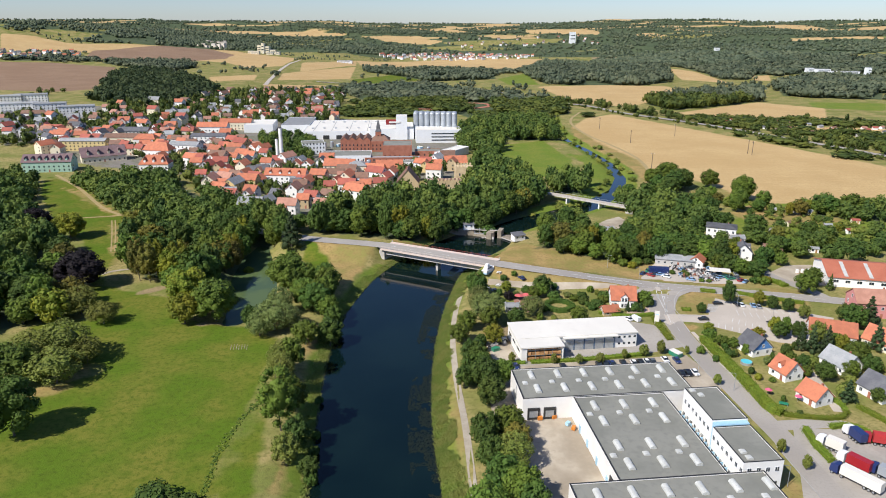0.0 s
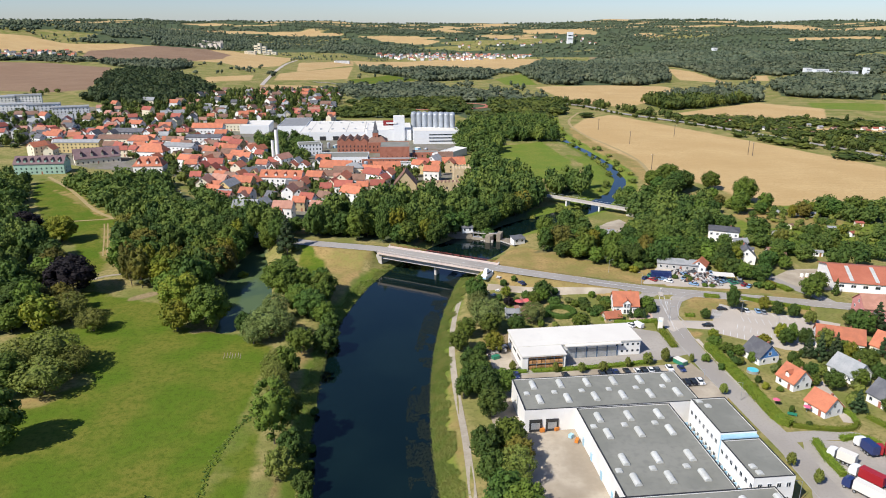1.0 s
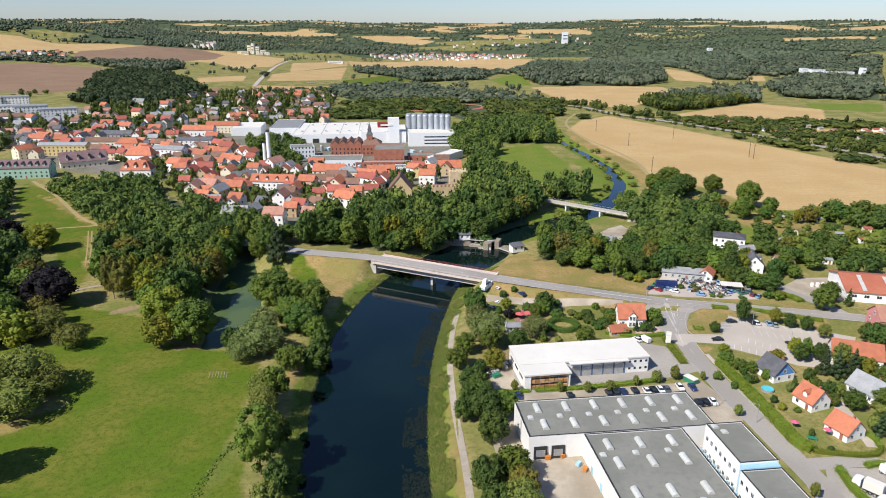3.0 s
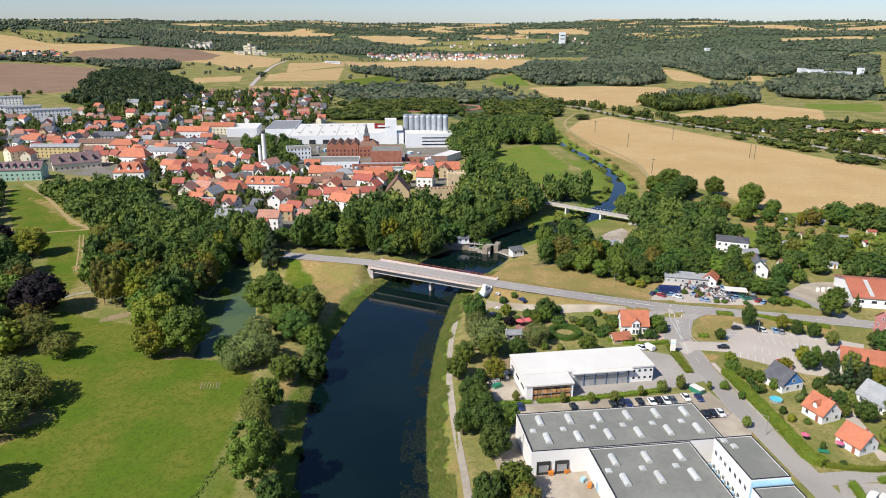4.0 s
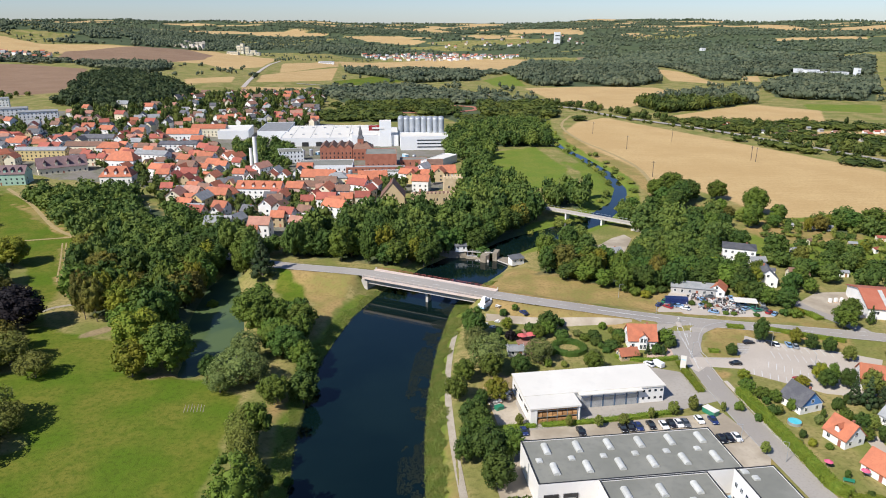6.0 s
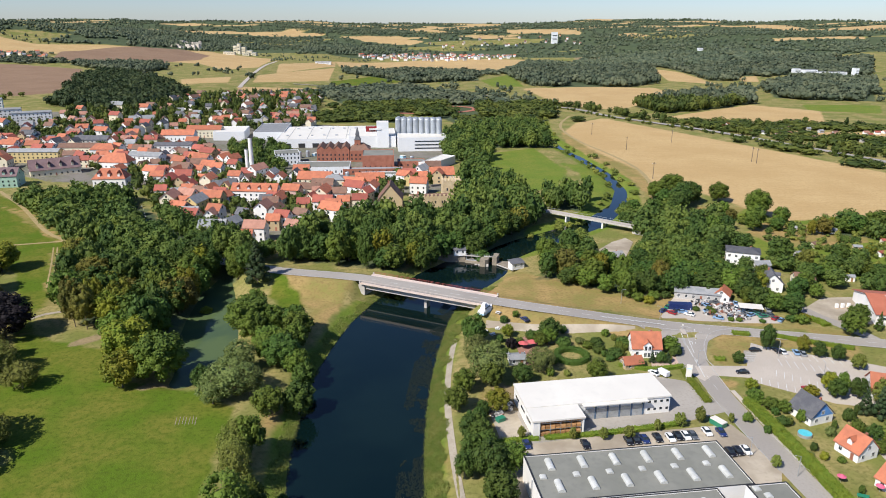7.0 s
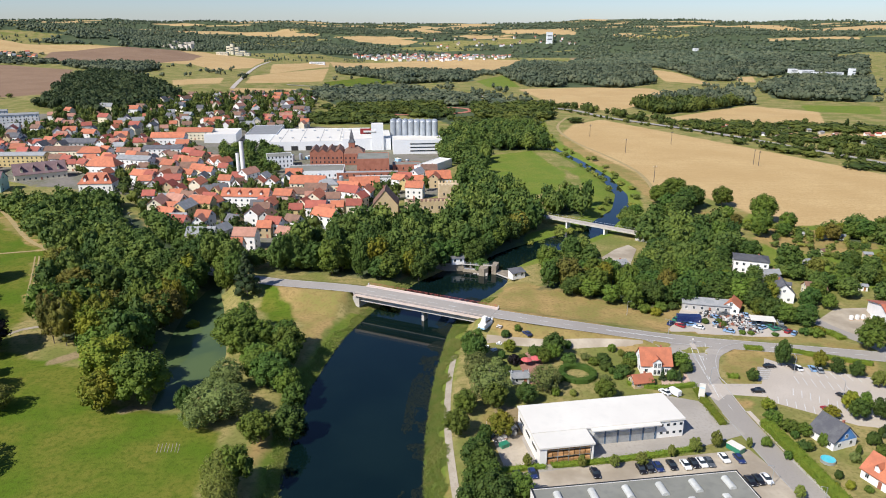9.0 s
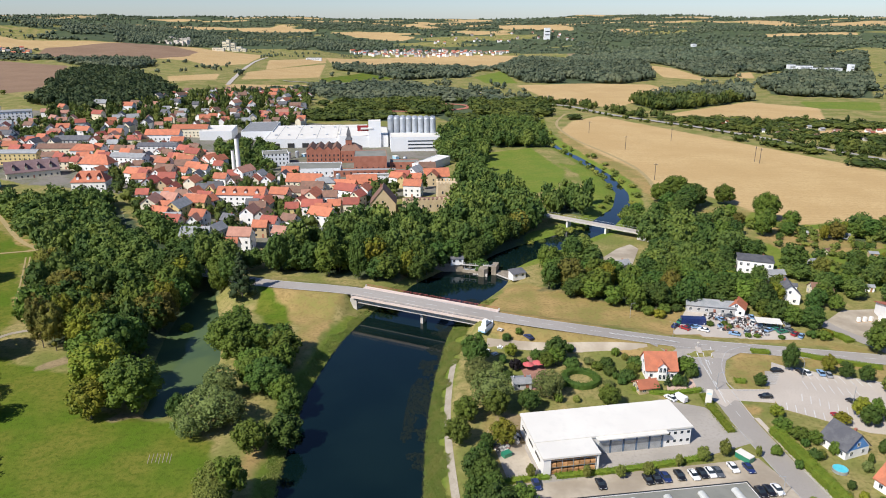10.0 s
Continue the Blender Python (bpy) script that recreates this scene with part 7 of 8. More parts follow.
# ---------- houses near the road ----------
def home(x, y, turn, w, d, h, rise, wall, roof, label, dormers=0, gable=None):
    ob = house(pose(x, y, 0.0, 0, 0, turn) @ Matrix.Diagonal((0.9, 0.92, 0.95, 1)), w, d, h, rise, wall, roof, label, plain=False, dormers=dormers)
    if gable:
        for s in (-1, 1):
            a = s * (w / 2 + 0.03)
            part("gable_cladding", Geo().add([(a, -d / 2 + 0.1, h - 0.3), (a, d / 2 - 0.1, h - 0.3), (a, 0, h + rise - 0.15)], [(0, 1, 2) if s > 0 else (2, 1, 0)]), gable, ob, "blue boarded gable")
    return ob


BLUE_BOARD = surface("blue boarding", (0.10, 0.25, 0.55), (0.12, 0.30, 0.60), 1.0, 0.7)
PINK_WALL = surface("pink plaster", (0.62, 0.26, 0.24), (0.56, 0.23, 0.21), 0.3)
RED_SHEET = surface("red roof sheet", (0.36, 0.11, 0.06), (0.42, 0.14, 0.08), 0.15, 0.7)
cottage = home(74.2, 264.4, -4, 11, 9, 3.6, 4.6, WALLS[0], ROOFS[0], "white house with orange tiles and a tall gabled bay")
bay = part("bay", Geo().prism([(-1.5, -5.3), (1.5, -5.3), (1.5, -3.5), (-1.5, -3.5)], -0.2, 5.0).add([(-1.5, -5.3, 5.0), (1.5, -5.3, 5.0), (0, -5.3, 6.3), (-1.5, -1.5, 5.0), (1.5, -1.5, 5.0), (0, -1.5, 6.3)], [(0, 1, 2), (3, 5, 4)]), WALLS[0], cottage)
g = Geo()
for s in (-1, 1):
    g.add([(0, -5.6, 6.4), (0, -1.2, 6.4), (s * 1.9, -1.2, 4.8), (s * 1.9, -5.6, 4.8), (0, -5.6, 6.55), (0, -1.2, 6.55), (s * 1.9, -1.2, 4.95), (s * 1.9, -5.6, 4.95)], [(0, 1, 2, 3), (7, 6, 5, 4), (0, 3, 7, 4), (1, 5, 6, 2), (3, 2, 6, 7)])
part("bay_roof", g, ROOFS[0], cottage)
for s in (-0.7, 0.7):
    for z in (0.4, 3.0):
        window(cottage, s, -5.3, z, 0, WINDOW_TALL)
home(66.6, 253.7, 10, 7, 5, 2.2, 1.8, WALLS[4], ROOFS[0], "low garden outbuilding with orange tiles")
home(110.3, 221, -72, 9.0, 9.0, 3.0, 4.2, WALLS[0], ROOFS[3], "white house with slate roof and blue gable", gable=BLUE_BOARD)
home(112.9, 202.8, -70, 7.8, 8.0, 3.0, 3.9, WALLS[0], ROOFS[0], "white house with a steep orange tiled roof", dormers=1)
home(114.3, 187.3, -68, 8.0, 7.8, 2.7, 3.6, WALLS[0], ROOFS[0], "white bungalow with orange tiles and terrace")
home(133.8, 208.2, -70, 11.0, 8.5, 3.0, 4.0, WALLS[0], ROOFS[5], "white house with a long grey roof")
home(136.1, 190.3, -70, 10, 9, 3.2, 4.2, WALLS[0], ROOFS[3], "white house with a dark slate roof")
home(157.5, 224.4, -58, 11, 9, 3.2, 4.6, WALLS[1], ROOFS[0], "cream house with orange tiles among trees")
home(157, 196.6, -58, 11, 9, 3.2, 4.6, WALLS[0], ROOFS[1], "white house with red tiles")
home(143.3, 232, -22, 17, 10, 3.4, 4.0, WALLS[0], ROOFS[0], "long low building with an orange tiled roof")
home(172, 255.1, -8, 18, 12, 6.5, 4.2, PINK_WALL, ROOFS[4], "pink house with a faded tiled roof")
villa = house(pose(151.5, 359.5, 0, 0, 0, -22), 15, 10, 6.2, 1.4, WALLS[0], ROOFS[3], "white villa with a dark hipped roof", plain=False, hip=4.5)
home(148.6, 325, 74, 12, 9, 4.4, 4.0, WALLS[0], ROOFS[3], "white house with dark roof and porch", dormers=1)
home(155.8, 348.7, 0, 8, 5, 3.0, 1.5, WALLS[0], ROOFS[5], "small white annex with a flat roof")
home(165.5, 329.4, -8, 9, 7, 3.0, 2.6, WALLS[1], ROOFS[2], "cream cottage behind the scrap yard")
home(112.2, 314.9, -16, 20, 8, 3.2, 1.6, WALLS[3], ROOFS[5], "low grey workshop of the scrap yard")
home(122, 312.2, 60, 8, 7, 3.2, 2.4, WALLS[0], ROOFS[0], "small workshop with an orange roof")
home(28.2, 257.5, 4, 6, 5, 2.4, 0.8, WALLS[3], ROOFS[5], "grey garden summer house")
home(89.5, 363.5, 20, 10, 6, 3, 1.6, WALLS[3], ROOFS[5], "small grey riverside shed")


def red_hall():
    x, y = 195.1, 292.4
    ob = thing("retail_hall", pose(x, y, 0, 0, 0, -14), "white hall with a red sheet roof and pale light strips", "hall")
    part("wall", gable_wall(44, 26, 4.5, 3.5), WALLS[0], ob)
    top = part("roof", gable_roof(44, 26, 4.5, 3.5, 0.7), RED_SHEET, ob)
    for i in range(4):
        xx = -15 + 10 * i
        g = Geo().add([(xx - 0.8, -12.6, 4.95), (xx + 0.8, -12.6, 4.95), (xx + 0.8, -1, 8.05), (xx - 0.8, -1, 8.05)], [(0, 1, 2, 3)])
        part("light_strip", g, DOME, top)
    for i in range(9):
        window(ob, -19 + 4.7 * i, -13, 2.0, 0, WINDOW_WIDE)


red_hall()

# ---------- builders merchant's yard ----------
bag = Geo().box(0, 0, 0.14, 1.1, 1.1, 0.9, 0, 0.9).mesh("bag", WHITE)
for k, (x, y) in enumerate([(165, 301.5), (167.6, 301.8), (170.2, 302), (173.8, 302), (176.2, 302.3), (168.4, 296.8), (171, 297)]):
    ob = thing("bag_stack", pose(x, y, 0.05, 0, 0, 12 * k), "white bulk bags on a pallet in the gravel yard", "bags", "bulk bags in the yard")
    part("pallet", Geo().box(0, 0, 0, 1.2, 1.2, 0.14), TIMBER, ob)
    part("bag", bag, WHITE, ob)
    part("bag", bag, WHITE, ob).matrix_basis = pose(0, 0, 0.85)


# ---------- allotment gardens by the field ----------
def garden_shed(x, y, turn, w, d, h, wall, roof, label):
    ob = thing("garden_shed", pose(x, y, base(x, y), 0, 0, turn), label, "shed", "allotment sheds")
    part("wall", gable_wall(w, d, h, 0.7), wall, ob)
    part("roof", gable_roof(w, d, h, 0.7, 0.3, 0.12), roof, ob)
    part("door", Geo().box(0.2 * w, -d / 2 - 0.02, 0, 0.85, 0.06, 1.9), TIMBER, ob)
    window(ob, -0.2 * w, -d / 2, 0.9, 0, WINDOW_SMALL, plain=True)


for k, (x, y, turn, w, wall, roof) in enumerate([(203, 424.8, 10, 4.5, 4, 1), (205.4, 411.3, -20, 3.6, 0, 5), (218.2, 408.7, 15, 4.4, 3, 2), (224.1, 406.3, -8, 4.0, 0, 5), (186, 341.1, 5, 5.0, 3, 3), (188.8, 333.1, -12, 4.2, 0, 5),
                                                 (199.2, 381.8, 30, 3.6, 1, 2), (219, 376.4, -15, 4.0, 4, 5), (225.1, 366.6, 20, 3.8, 0, 1), (194.7, 436.5, 0, 3.4, 4, 2), (184.2, 367.4, 12, 4.0, 3, 5), (240.2, 386.2, -10, 4.2, 1, 1)]):
    garden_shed(x, y, turn, w, 3.2, 2.2, WALLS[wall], ROOFS[roof], f"small {WALL_NAMES[wall]} garden shed with a {ROOF_NAMES[roof]} roof among vegetable plots")
dice = np.random.default_rng(33)
plots = scatter([(190, 440), (225, 425), (262, 400), (262, 372), (228, 345), (178, 334), (166, 362), (183, 405)], 5.2, 35)
plots = plots[dice.random(len(plots)) < 0.6]
grove("garden_bushes", plots, dice.uniform(1.0, 4.2, len(plots)), dice.uniform(0.9, 2.6, len(plots)), CROWNS["small"], LEAF["pale"], "fruit bushes and low hedges between the allotment plots", "bushes", seed=36)

# ---------- hedges, reeds ----------
hedge([(95.3, 228.8), (96.6, 211.6), (97.9, 192.2), (98.3, 182.4), (100.6, 178.9)], 3.0, 2.3, label="tall clipped hedge along the side road")
hedge([(101, 178.6), (105.7, 177.4), (111.9, 176.4), (117.2, 177), (120, 179.5)], 1.2, 1.2, label="low clipped hedge round a garden corner")
hedge([(120.2, 179.8), (121, 183.7), (120.5, 187)], 1.2, 1.2, label="low clipped hedge beside a lawn")
hedge([(103.3, 170.3), (102.5, 163.1), (102.8, 155.4)], 1.6, 1.6, label="clipped hedge of the lorry yard")
hedge([(111.3, 171.7), (116.3, 172.5), (119.8, 170.2), (119.4, 164.6)], 1.4, 1.3, label="clipped hedge by the lane")
hedge([(125.6, 183), (127.4, 178.9), (129, 175.2), (130.5, 169.3)], 1.4, 1.2, label="clipped front garden hedge")
hedge([(83.4, 249.6), (83, 241.5), (83.4, 229.6)], 2.0, 1.0, label="low green hedge beside the forecourt")
hedge([(30.3, 211.7), (41.4, 212.8), (55.3, 215), (69.8, 217.8)], 1.6, 0.9, label="ragged low hedge before the car bays")
hedge([(14.9, 209.4), (22.2, 210.9), (28.1, 211.5)], 1.6, 0.9, label="ragged low hedge before the store")
hedge([(111.7, 277.3), (117.1, 276.3)], 2.0, 1.2, label="short clipped hedge by the junction")
hedge([(126.5, 275), (137.2, 269.5), (149.4, 264.2)], 1.6, 1.3, label="clipped hedge between road and car park")
hedge([(147.6, 291.2), (150.2, 288), (151.2, 284)], 3.2, 1.2, label="clipped shrub bed where the yard lane leaves the road")
hedge([(97.2, 257.8), (100, 257.3)], 2.0, 1.0, label="square clipped bush on the dry lawn")
hedge([(62.7, 253.9), (72.4, 250.7), (83.6, 252.3)], 1.4, 1.2, label="clipped garden hedge behind the store")
ring = [(47.7, 260.6)][0]
hedge([(ring[0] + 5.2 * math.cos(a), ring[1] + 5.2 * math.sin(a)) for a in np.linspace(0, 2 * math.pi, 14)], 1.9, 1.7, "dark", label="round clipped hedge enclosing a lawn circle")
edge = smooth_line([(-58.7, 135.4), (-58.8, 141.6), (-60.3, 157.8), (-60.1, 167), (-58.7, 176.6), (-56.8, 185.1), (-56.3, 193.7)], 0.32)
dice = np.random.default_rng(14)
spread = edge[:, :2] + dice.normal(0, 0.6, (len(edge), 2))
grove("ditch_grass", spread, dice.uniform(0.1, 0.28, len(edge)), dice.uniform(0.25, 0.6, len(edge)), CROWNS["small"], LEAF["green"], "overgrown ditch edge across the lawn", "grass", seed=15)


def reeds():
    rng = np.random.default_rng(8)
    line = smooth_line([(r[0], r[1], r[2]) for r in RIVER[3:11]], 0.5)
    d = np.gradient(line[:, :2], axis=0)
    d /= np.hypot(*d.T)[:, None]
    nrm = np.stack([d[:, 1], -d[:, 0]], -1)
    verts = []
    for side, count, lo, hi, tall in ((1, 52000, -0.2, 6.6, 0.5), (-1, 15000, -0.6, 4.6, 0.36)):
        i = rng.integers(0, len(line), count)
        patch = fractal(line[i, 0] / 6 + side * 9, line[i, 1] / 6, 5, 3)
        off = line[i, 2] + lo + (hi - lo) * rng.random(count) * np.clip(patch * 2.0, 0.45, 1)
        p = line[i, :2] + nrm[i] * (side * off)[:, None]
        z = np.maximum(land(p[:, 0], p[:, 1]), -3.05)
        h = tall * rng.uniform(0.5, 1.2, len(p))
        a = rng.uniform(0, math.pi, len(p))
        u = np.stack([np.cos(a), np.sin(a), 0 * a], -1) * rng.uniform(0.05, 0.14, (len(p), 1))
        c = np.c_[p, z]
        lean = np.c_[rng.normal(0, 0.32, (len(p), 2)), h]
        verts.append(np.stack([c - u, c + u, c + u * 0.5 + lean, c - u * 0.5 + lean], 1).reshape(-1, 3))
    v = np.vstack(verts)
    tagged(new("reeds", array_mesh("reeds", v, [], np.arange(len(v)).reshape(-1, 4), LEAF["reed"])), "bright green reeds along the water's edge", "reeds", kind="stuff")


reeds()


def water_weed():
    """Beds of weed floating just over the surface along the bank."""
    rng = np.random.default_rng(18)
    line = smooth_line([(r[0], r[1], r[2]) for r in RIVER[3:11]], 0.5)
    d = np.gradient(line[:, :2], axis=0)
    d /= np.hypot(*d.T)[:, None]
    nrm = np.stack([d[:, 1], -d[:, 0]], -1)
    count = 22000
    i = rng.integers(0, len(line), count)
    off = rng.uniform(0, 1, count) ** 1.3 * 7.5
    bed = fractal(line[i, 0] / 9 + off / 5, line[i, 1] / 7, 25, 4)
    ok = bed > 0.36 + 0.045 * off / 2
    i, off = i[ok], off[ok]
    p = line[i, :2] + nrm[i] * (line[i, 2] - off)[:, None]
    a, s = rng.uniform(0, 6.3, len(p)), rng.uniform(0.06, 0.30, len(p))
    z = np.full(len(p), -2.985) + rng.uniform(0, 0.008, len(p))
    ring = [np.c_[p[:, 0] + s * k * np.cos(a + q), p[:, 1] + 1.7 * s * k * np.sin(a + q), z] for q, k in ((0, 1), (1.57, 0.7), (3.14, 1.1), (4.71, 0.8))]
    v = np.stack(ring, 1).reshape(-1, 3)
    tagged(new("water_weed", array_mesh("water_weed", v, [], np.arange(len(v)).reshape(-1, 4), LEAF["weed"])), "beds of dark weed on the water surface", "water weed", kind="stuff")


water_weed()
for x, y, h, r in [(-35.5, 163, 3, 1.8), (-33.9, 150.6, 3.5, 2), (-38.6, 190.1, 2.5, 1.5), (-32.3, 136.6, 4, 2.2), (-36.2, 171.3, 2.5, 1.5)]:
    tree(x, y, h, r, "dark", "bush", "shrub", "on the river bank")
maze = [(-72.7, 223.3)][0]
for k in range(7):
    solid("stone_strip", Geo().box(maze[0] - 3 + 0.95 * k, maze[1] + 0.3 * (k % 3), -0.1, 0.16, 4.2, 0.13, 0.18), STONE, "weathered stone strip set into the lawn", "stone", "stone strips in the lawn")

# ---------- vehicles ----------
for colour, spots in (("black", [(20.6, 207.4), (40.6, 207.9), (53, 209.3), (55.3, 209.7), (61.5, 210.6), (67.6, 211.2), (79.1, 203.4), (81.3, 203.8)]), ("white", [(65.2, 210.6), (69.8, 211.4), (76.5, 213.2), (83.6, 204.1)]),
                      ("blue", [(24.6, 208.3), (57.7, 210), (80.4, 212.8)]), ("grey", [(71.8, 211.5)])):
    for x, y in spots:
        car(x, y, -84, colour, where="parked before the halls")
for colour, x, y, turn in (("black", *[(113.8, 263.8)][0], 5), ("black", *[(121.2, 263.1)][0], 95), ("white", *[(122.8, 262.3)][0], 95), ("light blue", *[(127.4, 261.7)][0], 80),
                           ("silver", *[(129.2, 260.5)][0], 80), ("black", *[(127, 243.7)][0], 110), ("red", *[(117.6, 236)][0], 100), ("black", *[(102.1, 247.8)][0], 178),
                           ("white", *[(144.1, 252.4)][0], 60)):
    car(x, y, turn, colour, where="on the car park")
car(*[(72.6, 248)][0], 120, "white", where="beside the store")
car(*[(75.3, 247.6)][0], 118, "white", "van", where="beside the store")
car(*[(35.1, 287.7)][0], 120, "blue", where="on the sandy forecourt")
scrap = random.Random(4)
for x, y in [(92.9, 299.6), (95.7, 297.5), (98.6, 299.4), (100.4, 298.3), (102.1, 295.7), (96.5, 303.6), (117.6, 293.6), (112.2, 291.9), (124.1, 301.4), (124.3, 297.3), (125.1, 295.7), (126.7, 294.7), (129.3, 295.5), (130.8, 293), (133.7, 294.4), (134.6, 290.9), (135.9, 289.4), (111, 298.9), (112.5, 305), (117.2, 308), (125.5, 306.6), (135.6, 299.3), (127.7, 299.7), (103.2, 302.3)]:
    car(x, y, scrap.uniform(0, 180), scrap.choice(("white", "blue", "silver", "grey", "light blue", "green", "black", "red")), where="in the scrap yard", kind="car")


def container(x, y, turn, mat, label):
    ob = thing("container", pose(x, y, 0.05, 0, 0, turn), label, "container")
    part("body", Geo().box(0, 0, 0, 9, 2.5, 2.6), mat, ob)
    rib = Geo().box(0, 0, 0, 0.15, 0.08, 2.4).mesh("rib", mat)
    for i in range(17):
        part("rib", rib, mat, ob).matrix_basis = pose(-4.2 + 0.525 * i, -1.28, 0.1)


container(100.7, 302.4, -8, CAR_PAINTS["blue"], "dark blue steel container in the scrap yard")


def scrap_heap(x, y, r, seed):
    rng = random.Random(seed)
    g = Geo()
    for _ in range(90):
        a, q = rng.uniform(0, 6.28), r * rng.random() ** 0.6
        s = rng.uniform(0.3, 1.3)
        g.box(x + q * math.cos(a), y + q * math.sin(a), rng.uniform(-0.2, max(0.1, 1.6 * (1 - q / r))), s, s * rng.uniform(0.3, 1), s * rng.uniform(0.2, 0.8), rng.uniform(0, 3), rng.uniform(0.7, 1))
    m, nodes, links, out = shader("scrap")
    r4 = nodes.new("ShaderNodeNewGeometry").outputs["Random Per Island"]
    t = mix_colour(nodes, links, ramp(nodes, links, maths(nodes, links, "FRACT", maths(nodes, links, "MULTIPLY", r4, 13.0)), 0.3, 0.95), (0.03, 0.03, 0.032), (0.60, 0.58, 0.55))
    links.new(mix_colour(nodes, links, ramp(nodes, links, maths(nodes, links, "FRACT", maths(nodes, links, "MULTIPLY", r4, 7.0)), 0.80, 0.92), t, (0.26, 0.10, 0.06)), out.inputs["Base Color"])
    tagged(new("scrap_heap", g.mesh("scrap_heap", m)), "heap of mixed rusty scrap and car parts", "scrap heap", kind="stuff")


for k, (x, y, r) in enumerate([(111, 308.3, 4), (116.6, 301.7, 5), (121.4, 303.6, 5), (121.2, 297.4, 4), (111.2, 296.8, 3), (122, 292.4, 3)] + [(20.8, 228.8, 3), (18, 225.2, 2)]):
    scrap_heap(x, y, r, k)
canopy = thing("canopy", pose(127.1, 297.1, 0.05, 0, 0, -14), "white flat canopy over scrap cars", "canopy")
part("roof", Geo().box(0, 0, 3.0, 9, 5, 0.25), SHEET, canopy)
for sx_ in (-4, 4):
    for sy_ in (-2.2, 2.2):
        part("post", Geo().box(sx_, sy_, 0, 0.15, 0.15, 3.0), STEEL, canopy)
lorry(102, 150.5, 124, CAR_PAINTS["blue"], SHEET, 11, "blue articulated lorry with a white trailer")
lorry(104.8, 163.1, 130, CAR_PAINTS["white"], SHEET, 5, "white box lorry in the yard")
lorry(114.7, 168, 100, CAR_PAINTS["white"], CAR_PAINTS["blue"], 5, "white cab lorry with a blue bed")
lorry(118.2, 164.6, 160, CAR_PAINTS["red"], surface("red tarpaulin", (0.45, 0.03, 0.03), (0.38, 0.03, 0.03), 0.5), 6.5, "red lorry with a red tarpaulin")
lorry(106.3, 155.4, 124, CAR_PAINTS["white"], CAR_PAINTS["red"], 6.5, "white lorry with a red trailer")
lorry(111.6, 150.5, 125, CAR_PAINTS["blue"], CAR_PAINTS["silver"], 8, "blue lorry with a grey trailer")


# ---------- kerbs and footways ----------
def kerb(line, side, label="pale kerb along the carriageway"):
    """A raised kerb of short stones along a line."""
    g = ribbon(line, 0.22, 0.14, side)
    k = len(g.v) // 2
    low = [(x, y, z - 0.3) for x, y, z in g.v]
    g.v += low
    g.f += [(i, i + 1, 2 * k + i + 1, 2 * k + i) for i in range(k - 1)] + [(k + i + 1, k + i, 3 * k + i, 3 * k + i + 1) for i in range(k - 1)]
    solid("kerb", g, KERB, label, "kerb", kind="structure")


kerb(SIDE_ROAD[4:6], -3.6)
kerb(SIDE_ROAD[2:4], -3.6)
kerb(SIDE_ROAD[3:6], 3.6)
kerb(SIDE_ROAD[7:10], 3.6)
solid("footway", ribbon(SIDE_ROAD[3:7], 1.5, 0.12, -4.5), PAVING, "pale paved footway beside the side road", "footway", kind="structure")
solid("road", Geo().prism([(81.7, 295.2), (93.6, 290.3), (115.6, 285.6), (107.1, 281.5), (101.5, 276.9), (96.7, 268.1), (93.8, 257.9), (91.1, 260.6), (89.8, 269.6), (88.8, 279.2)], -0.1, 0.075), ASPHALT, "wide asphalt mouth of the junction", "road", kind="structure")
kerb([(114.1, 282.5), (106.3, 279.7), (101.7, 276.1), (97.2, 268), (94.2, 256.8), (94.7, 252.2)], 0.0)
kerb([(104.4, 252.1), (95.2, 252.2)], 0.0)
kerb([(115, 269.7), (121.3, 265.4), (144.6, 254.6)], 0.0)
solid("road", ribbon([(86.8, 287.2), (88.4, 276.5), (87, 263.5), (85.1, 247.9)], 5.0, 0.1), ASPHALT, "flared asphalt edge of the junction", "road", kind="structure")
solid("road", ribbon([(104.1, 279.5), (98.5, 272.6), (91.6, 257.8)], 4.0, 0.11), ASPHALT, "curved asphalt edge of the junction", "road", kind="structure")
isle = Geo().prism([(92, 279.1), (93.5, 279), (91.3, 269.1), (90.6, 268.3)], 0.0, 0.2)
solid("traffic_island", isle, KERB, "narrow kerbed traffic island at the junction", "traffic island", kind="structure")

# ---------- road markings and small street things ----------
def marking(name, geo, label):
    return solid(name, geo, PAINT, label, "road marking", kind="structure")


marking("lane_marking", dashes(ROAD[5:12], 0.0, 4, 5, 0.16, 0.07), "white centre dashes on the main road")
marking("lane_marking", dashes(ROAD[1:5], 0.0, 4, 5, 0.16, 0.07), "white centre dashes west of the bridge")
for s in (-3.6, 3.6):
    marking("edge_line", ribbon(road_line, 0.14, 0.07, s), "white edge line of the main road")
marking("lane_marking", dashes(SIDE_ROAD[1:4], 0.0, 3, 3, 0.12, 0.12), "white centre dashes at the junction mouth")
for k in range(9):
    x, y = 66 + 2.6 * k, 289.0 - 0.55 * k
    marking("hatching", Geo().box(x, y, base(x, y) + 0.27, 2.6, 0.5, 0.012, -0.6), "white hatching before the junction")
for a, b in (((92.3, 277.4), (89.7, 254.9)), ((94.3, 276.9), (90.4, 255.8)), ((89.9, 254.9), (88.6, 245))):
    marking("lane_marking", ribbon([a, ((a[0] + b[0]) / 2, (a[1] + b[1]) / 2), b], 0.24, 0.085), "white line along the splitter at the junction mouth")
